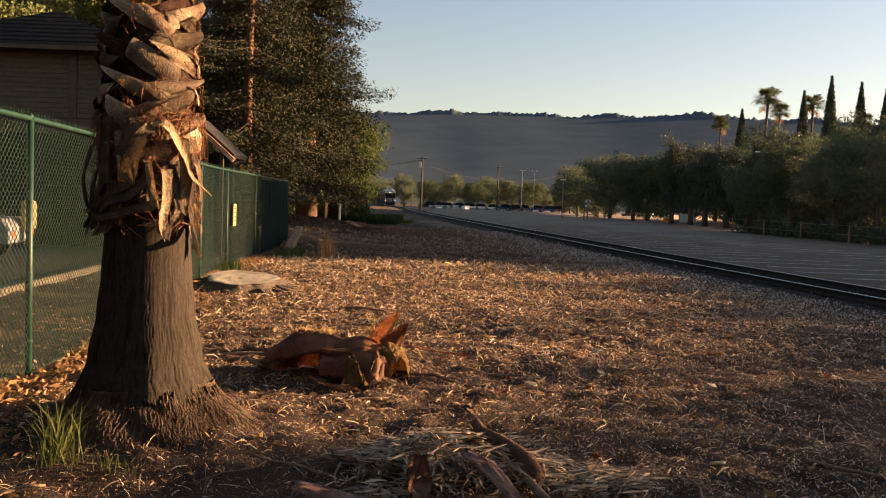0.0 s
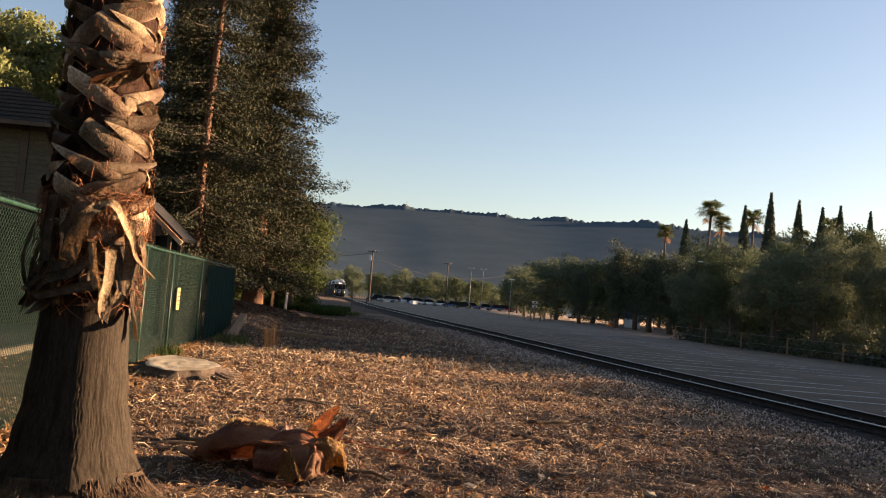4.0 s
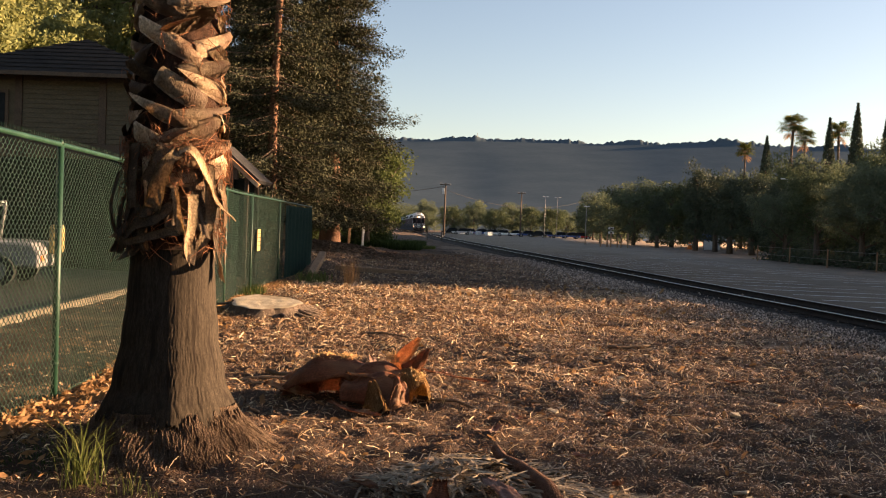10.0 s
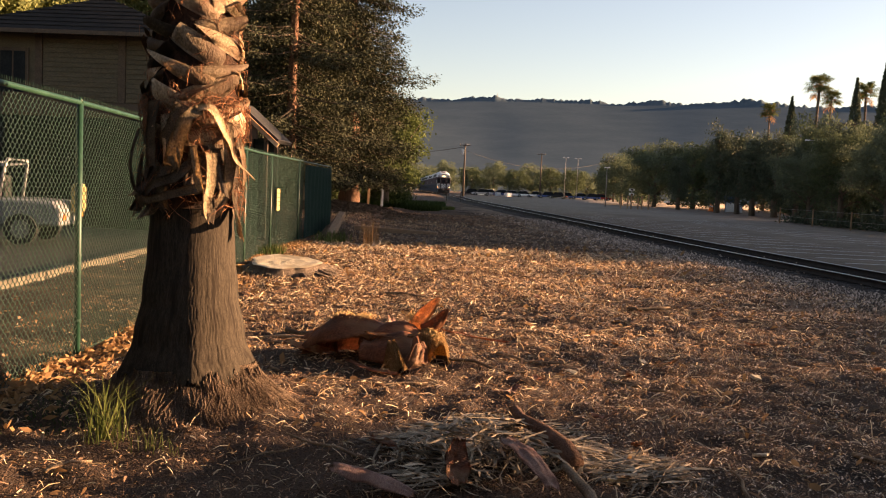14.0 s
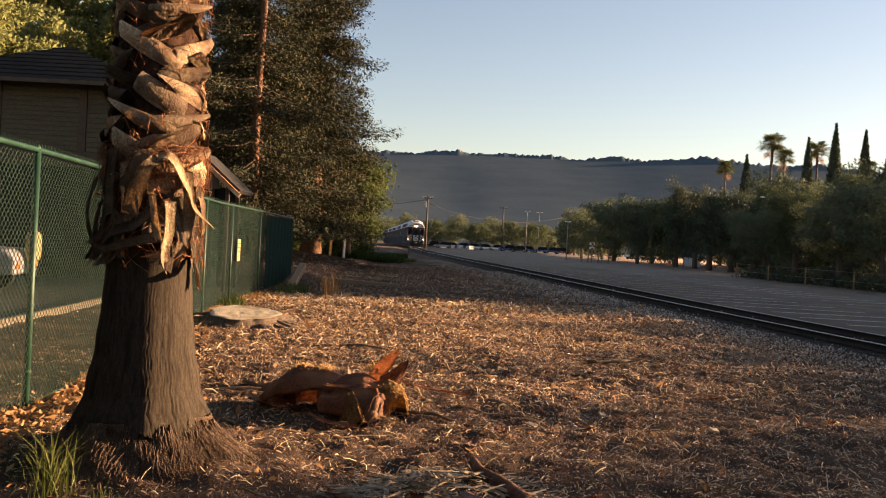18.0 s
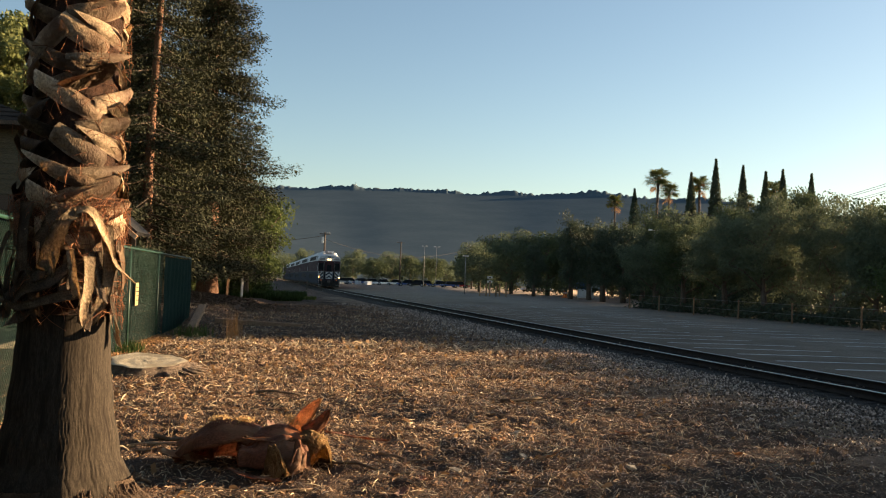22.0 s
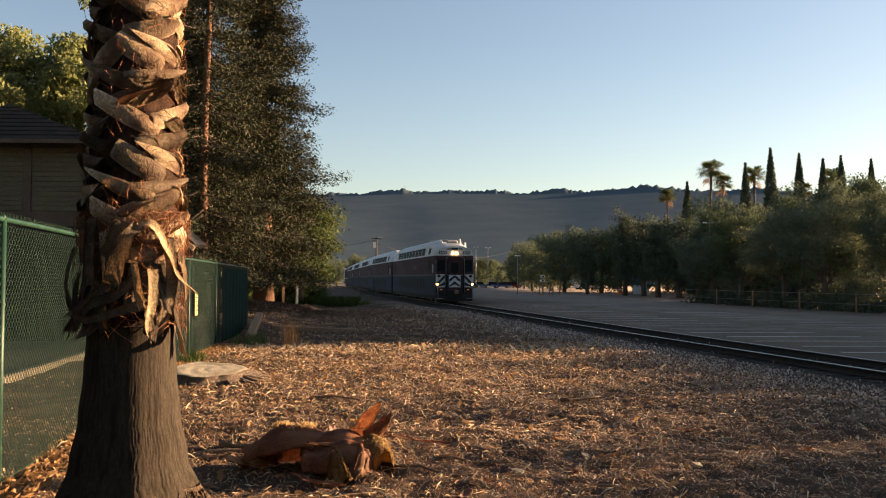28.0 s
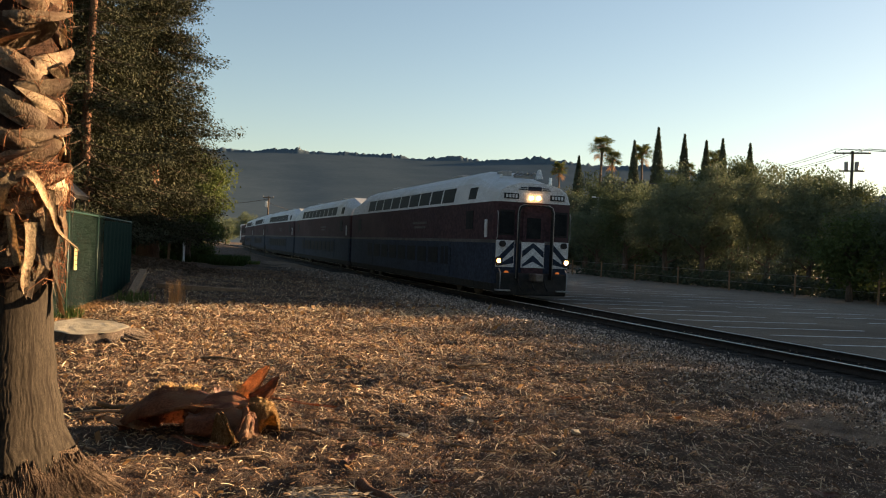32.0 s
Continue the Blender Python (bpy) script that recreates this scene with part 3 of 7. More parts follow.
for i in range(150):
    y = 4 + 0.56 * i
    ob = part("tie", boxed(-1.3, 1.3, -0.115, 0.115, -0.34, -0.172, 0.012), M["tie"], track) if tie_me is None else new("tie", tie_me)
    tie_me = ob.data
    ob.parent = track
    rr = random.Random(i)
    ob.matrix_local = pose(float(track_x(y)) + rr.uniform(-0.04, 0.04), y, float(rise(y)) + rr.uniform(-0.008, 0.004), 0, 0, math.degrees(math.atan2(0.09, 1)) + rr.uniform(-1, 1))
yy = np.concatenate([np.arange(-45, 90, 1.0), np.arange(90, 460, 8.0)])
V = []
for x, y in zip(track_x(yy), yy):
    z = float(rise(y))
    V += [(x - 3.3, y, z - 0.4), (x - 2.85, y, z - 0.17), (x - 0.8, y, z - 0.185), (x, y, z - 0.2), (x + 0.8, y, z - 0.185), (x + 1.56, y, z - 0.15), (x + 1.6, y, z - 0.35)]
F = [(i * 7 + j, i * 7 + j + 1, (i + 1) * 7 + j + 1, (i + 1) * 7 + j) for i in range(len(yy) - 1) for j in range(6)]
tagged(np_part("ballast_bed", V, F, M["ballast"], track), "bed of grey crushed stone")


# loose stones between the soil and the rails
def stones(n, seed):
    rng = np.random.RandomState(seed)
    y = 7 + 48 * rng.uniform(0, 1, n) ** 1.7
    off = np.where(rng.uniform(0, 1, n) < 0.36, -1.5 - rng.beta(2, 2, n) * 1.1, -2.95 - np.abs(rng.normal(0, 1.3, n)))
    k = rng.uniform(0, 1, n) < 0.03
    off[k] = rng.uniform(-1.4, 1.5, k.sum())
    x = track_x(y) + off
    base = np.array([(1, 0, 0), (-1, 0, 0), (0, 1, 0), (0, -1, 0), (0, 0, 1), (0, 0, -1)], float)
    tri = np.array([(0, 2, 4), (2, 1, 4), (1, 3, 4), (3, 0, 4), (2, 0, 5), (1, 2, 5), (3, 1, 5), (0, 3, 5)])
    z = np.where(np.abs(off) < 2.85, rise(y) - 0.17, surface_z(x, y))
    s = rng.uniform(0.008, 0.024, n) * (1 + y / 60)
    b = base[None] * (1 + rng.normal(0, 0.25, (n, 6, 1))) * rng.uniform(0.6, 1.2, (n, 1, 3)) * s[:, None, None]
    V = b + np.stack([x, y, z + s * 0.35], 1)[:, None, :]
    F = tri[None] + (np.arange(n) * 6)[:, None, None]
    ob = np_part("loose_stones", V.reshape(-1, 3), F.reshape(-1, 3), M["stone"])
    return tagged(ob, "scattered grey crushed stones beside the rails, a few near-white as glints", "stones", kind="stuff")


stones(38000, 3)


def gravel_verge():
    """Thin spread of earthy gravel between the rails' bed and the litter, its edge uneven."""
    yy = np.concatenate([np.arange(3.4, 20, 0.1), np.arange(20, 70, 0.4)])
    uu = np.linspace(0, 1, 44)
    U, Y = np.meshgrid(uu, yy)
    left = 5.6 + 0.5 * np.sin(Y * 0.9) + 0.35 * np.sin(Y * 2.3 + 1) + 0.2 * np.sin(Y * 5.1)
    X = track_x(Y) - left + (left - 2.9) * U
    Z = ground_z(X, Y) + np.interp(U, [0, 0.12, 1], [-0.015, 0.02, 0.02])
    n, m = len(uu), len(yy)
    i = (np.arange(m - 1)[:, None] * n + np.arange(n - 1)[None, :]).ravel()
    ob = np_part("gravel_verge", np.stack([X, Y, Z], -1).reshape(-1, 3), np.stack([i, i + 1, i + n + 1, i + n], 1), M["gravel"], smooth=True)
    tagged(ob, "earthy grey gravel verge beside the rails", "gravel", kind="structure")


gravel_verge()


def chips(name, n, x0, x1, y0, y1, power, lo, hi, seed, material, label, aspect=0.36, lift=0.7):
    """Bent flakes lying on the soil, denser near y0."""
    rng = np.random.RandomState(seed)
    y = y0 + (y1 - y0) * rng.uniform(0, 1, n) ** power
    x = rng.uniform(x0, x1, n)
    ok = (x < track_x(y) - 2.9 - rng.uniform(0, 2.6, n) ** 1.3) & (x > np.interp(y, [0, 30, 60], [-3.6, -6.2, -12]) - rng.uniform(0, 1.5, n))
    ok &= rng.uniform(0, 1, n) < np.clip(1.2 - (x - 0.8) / 6.0, 0.4, 1) * np.clip(0.75 + np.maximum((y - 6) / 6, (x - 0.5) / 1.2), 0.75, 1)
    x, y = x[ok], y[ok]
    n = len(x)
    L = rng.uniform(lo, hi, n) * (0.55 + y / 18)
    W = L * aspect * rng.uniform(0.4, 1.5, n)
    a = rng.uniform(0, 6.283, n)
    tilt, roll_ = rng.normal(0, 0.3, n) * lift, rng.normal(0, 0.5, n) * lift
    dx, dy = np.cos(a), np.sin(a)
    d = np.stack([dx * np.cos(tilt), dy * np.cos(tilt), np.sin(tilt)], 1)
    e = np.stack([-dy * np.cos(roll_), dx * np.cos(roll_), np.sin(roll_)], 1)
    c = np.stack([x, y, surface_z(x, y) + 0.004 + 0.4 * L * np.abs(np.sin(tilt)) + 0.4 * W * np.abs(np.sin(roll_))], 1)
    up = np.array([0, 0, 1.0])[None] * (L * rng.uniform(0.02, 0.18, n))[:, None]
    l, w = (L / 2)[:, None] * d, (W / 2)[:, None] * e
    k = rng.uniform(0.25, 0.9, n)[:, None]
    V = np.stack([c - l - w * k, c - l + w * k, c + up - w, c + up + w, c + l - w * k, c + l + w * k], 1).reshape(-1, 3)
    i = np.arange(n) * 6
    F = np.concatenate([np.stack([i, i + 2, i + 3, i + 1], 1), np.stack([i + 2, i + 4, i + 5, i + 3], 1)])
    return tagged(np_part(name, V, F, material), label, "litter", kind="stuff")


chips("bark_chips", 165000, -5.4, 9, 3.6, 22, 1.2, 0.01, 0.05, 1, M["chip"], "bark chips and dry leaf flakes over the soil", 0.24, 1.5)
chips("leaf_strips", 26000, -5.2, 9, 3.8, 24, 1.15, 0.02, 0.07, 31, M["flake"], "pale curled strips of dry leaf among the chips", 0.16, 1.4)
chips("leaf_crumbs", 44000, -5.2, 9.5, 3.8, 22, 1.15, 0.006, 0.024, 35, M["flake"], "small pale crumbs of dry leaf and bark over the soil", 0.4, 2.2)
chips("leaf_strips", 11000, -8, 7, 15, 40, 1.5, 0.014, 0.04, 33, M["flake"], "pale curled strips of dry leaf among the chips", 0.2, 2.4)
chips("bark_chips", 52000, -9, 8, 16, 50, 1.7, 0.01, 0.038, 2, M["chip"], "bark chips and dry leaf flakes over the soil", 0.3, 1.9)
chips("grit", 130000, 0.8, 9.5, 4.2, 20, 1.25, 0.007, 0.02, 12, M["grit"], "grey-brown grit between the litter and the rails, with near-white glints", 0.7, 1.0)
chips("bark_pieces", 6000, -5, 6.5, 3.8, 28, 1.15, 0.05, 0.13, 9, M["chip"], "larger torn pieces of bark on the soil", 0.13, 1.2)
chips("straw_litter", 16000, -4.5, 6.5, 3.6, 24, 1.2, 0.05, 0.17, 5, M["straw"], "pale dry straw strands strewn over the soil", 0.05, 1.3)
chips("dry_leaves", 900, -4.2, 6, 3.8, 26, 1.2, 0.04, 0.1, 6, M["skirt"], "larger curled dry leaves on the soil", 0.45, 1.6)


def leaf_drift(n, seed):
    """Bright leaves blown against the foot of the fence."""
    rng = np.random.RandomState(seed)
    y = rng.uniform(5, 24, n)
    x = np.interp(y, [2, 7.7, 10.6, 18.5, 23.5, 30], [-3.3, -3.72, -4.0, -4.95, -5.2, -5.45]) + np.abs(rng.normal(0, 0.3, n)) - 0.05
    C = np.stack([x, y, ground_z(x, y) + rng.uniform(0.01, 0.06, n)], 1)
    V, F = leaf_quads(C, 0.09, 0.36, 0, rng, 0.5)
    return tagged(np_part("leaf_drift", V, F, M["skirt"]), "drift of pale dry leaves along the fence foot", "litter", kind="stuff")


leaf_drift(4600, 3)


def strip_litter(n, seed):
    """Dry leaves fallen on the darkened strip behind the fence."""
    rng = np.random.RandomState(seed)
    y = 4 + 20 * rng.uniform(0, 1, n) ** 1.2
    x = np.interp(y, [2, 7.7, 10.6, 18.5, 24.4], [-3.3, -3.72, -4.0, -4.95, -5.2]) - 0.1 - rng.uniform(0, 1, n) ** 1.4 * 2.0
    C = np.stack([x, y, ground_z(x, y) + 0.045 + rng.uniform(0, 0.04, n)], 1)
    V, F = leaf_quads(C, 0.07, 0.4, 0, rng, 0.6)
    return tagged(np_part("leaf_litter", V, F, M["chip"]), "dry leaves scattered over the darkened strip behind the fence", "litter", kind="stuff")


strip_litter(600, 8)

# ---- chain-link fence ----
FENCE = [(-3.3, 2.0), (-3.72, 7.7), (-4.0, 10.6), (-4.95, 18.5), (-5.2, 24.4), (-5.45, 30.0)]
_fx, _fy = np.array([p[0] for p in FENCE]), np.array([p[1] for p in FENCE])
_fs = np.concatenate([[0], np.cumsum(np.hypot(np.diff(_fx), np.diff(_fy)))])


def fence_at(s):
    return np.interp(s, _fs, _fx), np.interp(s, _fs, _fy)


def fence_top(y):
    return 2.36 + rise(y) - 0.007 * np.clip(np.asarray(y) - 9, 0, 30)


fence = thing("chain_link_fence", pose(0, 0, 0), "green vinyl chain-link fence beside the palm, partly screened", "fence")


def fence_net(s0, s1, D=0.074, r=0.004):
    n = int((s1 - s0) / (D / 2))
    m = int(2.28 / (D / 2))
    i, j = np.meshgrid(np.arange(n), np.arange(m + 1), indexing="ij")
    s = s0 + (i + ((i + j) % 2)) * (D / 2)
    x, y = fence_at(s)
    z = ground_z(x, y) * 0 + rise(y) + 0.04 + j * (D / 2) * ((fence_top(y) - rise(y) + 0.02) / 2.36)
    x = x + 0.004 * np.where((i + j) % 2, 1, -1) + 0.012 * np.sin(s * 1.3) * np.sin(j * 0.07)
    P = np.stack([x, y, z], -1)
    a, b = P[:, :-1].reshape(-1, 3), P[:, 1:].reshape(-1, 3)
    t = b - a
    t /= np.linalg.norm(t, axis=1)[:, None]
    u = np.cross(t, np.array([1.0, 0, 0]))
    u /= np.linalg.norm(u, axis=1)[:, None]
    w = np.cross(t, u)
    ring = [u * r, (-0.5 * u + 0.866 * w) * r, (-0.5 * u - 0.866 * w) * r]
    V = np.stack([a + q for q in ring] + [b + q for q in ring], 1).reshape(-1, 3)
    k = np.arange(len(a)) * 6
    F = np.concatenate([np.stack([k + p, k + q, k + q + 3, k + p + 3], 1) for p, q in ((0, 1), (1, 2), (2, 0))])
    return tagged(np_part("net", V, F, M["vinyl"], fence), "green vinyl-coated diamond wire net", kind="stuff")


def fence_barbs(s0, s1, D=0.074):
    """Twisted wire ends that stand above the top rail."""
    ch = []
    for k in range(int((s1 - s0) / D)):
        s = s0 + k * D
        x, y = fence_at(s)
        z = float(fence_top(y))
        for q in (-1, 1):
            ch.append(tube_arrays([(x, y, z), (x + 0.006 * q, y + 0.006 * q, z + 0.035), (x - 0.004 * q, y + 0.02 * q, z + 0.065)], [0.0034, 0.0034, 0.002], 3, cap=False))
    tagged(py_part("wire_ends", ch, M["vinyl"], fence, "twisted wire ends above the top rail"), kind="stuff")


fence_barbs(1.6, float(np.interp(24.4, _fy, _fs)))
fence_net(1.6, float(np.interp(24.4, _fy, _fs)))
for y in (2.0, 4.75, 7.72, 10.75, 13.75, 16.8, 19.9, 23.6, 26.8, 30.0):
    x = float(np.interp(y, _fy, _fx))
    bm = bmesh.new()
    cyl(bm, x, y, float(rise(y)) - 0.3, float(fence_top(y)), 0.03, 12)
    cyl(bm, x, y, float(fence_top(y)), float(fence_top(y)) + 0.045, 0.036, 12, 0.012)
    p = part("post", bm, M["vinyl"], fence, smooth=True)
    for h in (0.35, 0.95, 1.6):
        bt = bmesh.new()
        cyl(bt, x, y, float(rise(y)) + h, float(rise(y)) + h + 0.02, 0.036, 12)
        part("tie_band", bt, M["vinyl"], p)
sy = np.linspace(2.0, 30.0, 60)
tube("top_rail", [(float(np.interp(y, _fy, _fx)), y, float(fence_top(y))) for y in sy], 0.024, M["vinyl"], fence, sides=10)
tube("tension_wire", [(float(np.interp(y, _fy, _fx)) + 0.006, y, float(rise(y)) + 0.05) for y in sy], 0.004, M["vinyl"], fence, sides=5)
bm = bmesh.new()
rows = []
for y in np.linspace(24.4, 30.0, 40):
    x = float(np.interp(y, _fy, _fx)) + 0.045 + 0.012 * math.sin(y * 9)
    rows.append([bm.verts.new((x + 0.01 * math.sin(z * 3 + y), y, float(rise(y)) + z)) for z in np.linspace(0.06, 2.16, 9)])
for a, b in zip(rows, rows[1:]):
    for j in range(8):
        bm.faces.new((a[j], a[j + 1], b[j + 1], b[j]))
bmesh.ops.solidify(bm, geom=bm.faces[:], thickness=0.004)
part("privacy_screen", bm, M["screen"], fence, "dark green woven privacy screen")
sg = part("notice_plate", boxed(-0.012, 0.012, -0.2, 0.2, -0.26, 0.26, 0.004), M["sign_yellow"], fence, "faded yellow notice plate")
sg.matrix_local = pose(-4.98, 20.5, 1.3, 0, 0, 4)
for k in range(4):
    b = part("text_bar", boxed(-0.003, 0.003, -0.14 + 0.02 * k, 0.14, -0.012, 0.012), M["dark"], sg)
    b.matrix_local = pose(0.0155, 0, 0.16 - 0.1 * k)

# ground strip darkened to stand for shade, kerb and drive behind the fence
sy2 = np.linspace(2, 24.4, 60)
V = []
for y in sy2:
    x0, x1 = float(np.interp(y, _fy, _fx)) - 0.12, -5.95 - 0.075 * y
    for k in range(5):
        x = x0 + (x1 - x0) * k / 4
        V.append((x, y, float(ground_z(x, y)) + 0.03 + 0.01 * math.sin(x * 9 + y * 7)))
F = [(i * 5 + j, i * 5 + j + 1, (i + 1) * 5 + j + 1, (i + 1) * 5 + j) for i in range(len(sy2) - 1) for j in range(4)]
tagged(np_part("ground_strip", V, F, M["mulch"]), "dark ground strip behind the fence, shade in its colour", "mulch", kind="structure")
ky = np.linspace(2, 40, 24)
V = []
for y in ky:
    x = -5.9 - 0.075 * y
    z = float(rise(y))
    V += [(x + 0.09, y, z - 0.1), (x + 0.08, y, z + 0.14), (x - 0.08, y, z + 0.15), (x - 0.1, y, z - 0.1)]
F = [(i * 4 + j, i * 4 + j + 1, (i + 1) * 4 + j + 1, (i + 1) * 4 + j) for i in range(len(ky) - 1) for j in range(3)]
tagged(np_part("kerb", V, F, M["kerb"]), "pale concrete kerb behind the fence", "kerb", kind="structure")
V = []
for y in ky:
    x = -6.0 - 0.075 * y
    z = float(rise(y)) + 0.035
    V += [(x, y, z), (-11.5, y, z + 0.02), (-19.5, y, z)]
F = [(i * 3 + j, i * 3 + j + 1, (i + 1) * 3 + j + 1, (i + 1) * 3 + j) for i in range(len(ky) - 1) for j in range(2)]
tagged(np_part("road_drive", V, F, M["asphalt_dark"]), "asphalt drive behind the fence", "road", kind="structure")


# ---- the near palm ----
PALM = (-2.17, 6.3)
palm = thing("palm_tree", pose(PALM[0], PALM[1], 0.0), "thick fan palm with peeling leaf bases and a bare flared foot", "palm tree")


def palm_r(z):
    return float(np.interp(z, [-0.1, 0.0, 0.12, 0.3, 0.5, 0.8, 1.1, 1.4, 1.6, 2.1, 2.6, 4.0, 7.6], [0.7, 0.66, 0.57, 0.475, 0.405, 0.35, 0.32, 0.3, 0.305, 0.295, 0.283, 0.26, 0.22]))


def fissured_trunk():
    """Lathe with fine vertical cracks in the bare lower part."""
    rng = np.random.RandomState(12)
    sides, zs = 360, np.concatenate([np.arange(0.3, 1.5, 0.022), np.arange(1.5, 7.61, 0.25)])
    a = np.linspace(0, 2 * np.pi, sides, endpoint=False)
    crack = rng.normal(0, 1, sides)
    V = []
    for z in zs:
        crack = np.roll(crack, rng.randint(-1, 2)) * 0.93 + rng.normal(0, 0.37, sides)
        w = np.clip(1.45 - z, 0, 1)
        lobes = 0.05 * np.exp(-max(z, 0) * 3.5) * (np.sin(a * 5 + 1) + 0.6 * np.sin(a * 9))
        r = palm_r(z) + 0.0032 * np.clip(crack, -2.4, 0.8) * w + lobes + 0.006 * np.sin(z * 21 + np.sin(a * 2)) * w
        edge = (z < 0.31) * (0.012 * rng.normal(size=sides) - 0.03 * (np.sin(a * 31 + np.sin(a * 7) * 3) > 0.2) + 0.03 * np.sin(a * 3 + 0.6))
        V.append(np.stack([(r + 0.012 * (z < 0.31)) * np.cos(a), (r + 0.012 * (z < 0.31)) * np.sin(a), np.full(sides, z) + edge], 1))
    V = np.vstack(V)
    i = (np.arange(len(zs) - 1)[:, None] * sides + np.arange(sides)[None]).ravel()
    j = (np.arange(len(zs) - 1)[:, None] * sides + (np.arange(sides)[None] + 1) % sides).ravel()
    return np_part("trunk", V, np.stack([i, j, j + sides, i + sides], 1), M["bark_palm"], palm, "bare grey-brown trunk with fine vertical cracks", smooth=True)


fissured_trunk()
zz = np.arange(1.5, 7.6, 0.12)
a = np.linspace(0, 2 * np.pi, 60, endpoint=False)
V = np.vstack([np.stack([(palm_r(z) + 0.012 + 0.012 * np.sin(a * 9 + z * 14)) * np.cos(a), (palm_r(z) + 0.012 + 0.012 * np.sin(a * 9 + z * 14)) * np.sin(a), np.full(60, z)], 1) for z in zz])
i = (np.arange(len(zz) - 1)[:, None] * 60 + np.arange(60)[None]).ravel()
j = (np.arange(len(zz) - 1)[:, None] * 60 + (np.arange(60)[None] + 1) % 60).ravel()
np_part("fibre_sleeve", V, np.stack([i, j, j + 60, i + 60], 1), M["sleeve"], palm, "dark matted fibre between the leaf bases", smooth=True)

# fibrous root mat at the foot, under the ragged lower edge of the bark
rng = np.random.RandomState(5)


def mat_r(z, a):
    t = np.clip(z / 0.34, 0, 1)
    return 0.46 + 0.36 * (1 - t) ** 1.5 + (0.05 * np.sin(a * 3 + 1) + 0.035 * np.sin(a * 7 + 2) + 0.02 * np.sin(a * 13 + 9 * t)) * (1 - 0.5 * t)


ch = []
for k in range(2600):
    a, z0 = rng.uniform(0, 6.283), rng.uniform(0.04, 0.35)
    z1 = max(-0.02, z0 - rng.uniform(0.05, 0.2))
    pts = []
    for i in range(4):
        z = z0 + (z1 - z0) * i / 3
        b = a + rng.normal(0, 0.02) + 0.02 * i * rng.uniform(-1, 1)
        r = mat_r(z, b) + rng.uniform(0.0, 0.02)
        pts.append((r * math.cos(b), r * math.sin(b), z))
    w = rng.uniform(0.003, 0.007)
    ch.append(tube_arrays(pts, [w, w, w * 0.8, w * 0.4], 4, cap=False))
tagged(py_part("root_mat", ch, M["root"], palm, "ragged mat of short roots at the foot"), kind="stuff")
sides, zz = 200, np.linspace(-0.06, 0.36, 14)
a = np.linspace(0, 2 * np.pi, sides, endpoint=False)
V = np.vstack([np.stack([(mat_r(z, a) + rng.normal(0, 0.01, sides)) * np.cos(a), (mat_r(z, a) + rng.normal(0, 0.01, sides)) * np.sin(a), np.full(sides, z)], 1) for z in zz])
i = (np.arange(13)[:, None] * sides + np.arange(sides)[None]).ravel()
j = (np.arange(13)[:, None] * sides + (np.arange(sides)[None] + 1) % sides).ravel()
np_part("root_plate", V, np.stack([i, j, j + sides, i + sides], 1), M["root"], palm, "dark fibrous root plate spreading over the soil", smooth=True)

def boot_mesh(seed):
    """An old hanging leaf base: a narrow curved slab, its torn end standing off."""
    rr = random.Random(seed)
    bm = bmesh.new()
    nu, nv = 13, 10
    R = 0.29
    L, w0 = rr.uniform(0.3, 0.5), rr.uniform(0.07, 0.13)
    w1 = w0 * rr.uniform(0.35, 0.6)
    side = rr.choice((-1, 1))
    skew, out, slant = side * rr.uniform(0, 0.06), rr.uniform(0.04, 0.08), side * rr.uniform(0, 0.05)
    ph = rr.uniform(0, 6)
    grid = []
    for j in range(nv):
        t = j / (nv - 1)
        w = w0 + (w1 - w0) * t ** 1.3
        row = []
        for i in range(nu):
            u = i / (nu - 1) * 2 - 1
            x = u * w / 2 + skew * t * t
            z = L * t + slant * u * t * t + (0.006 * rr.uniform(-1, 1) if j == nv - 1 else 0)
            flare = out * t ** 2.2 * (1 + 0.55 * u * side) + 0.004 * math.sin(u * 7 + ph) * t
            q = R + flare
            row.append(bm.verts.new((q * math.sin(x / R), R - q * math.cos(x / R) , z)))
        grid.append(row)
    for j in range(nv - 1):
        for i in range(nu - 1):
            bm.faces.new((grid[j][i], grid[j][i + 1], grid[j + 1][i + 1], grid[j + 1][i]))
    bmesh.ops.solidify(bm, geom=bm.faces[:], thickness=0.01)
    me = bpy.data.meshes.new("leaf_base")
    bm.normal_update()
    bm.to_mesh(me)
    bm.free()
    return me


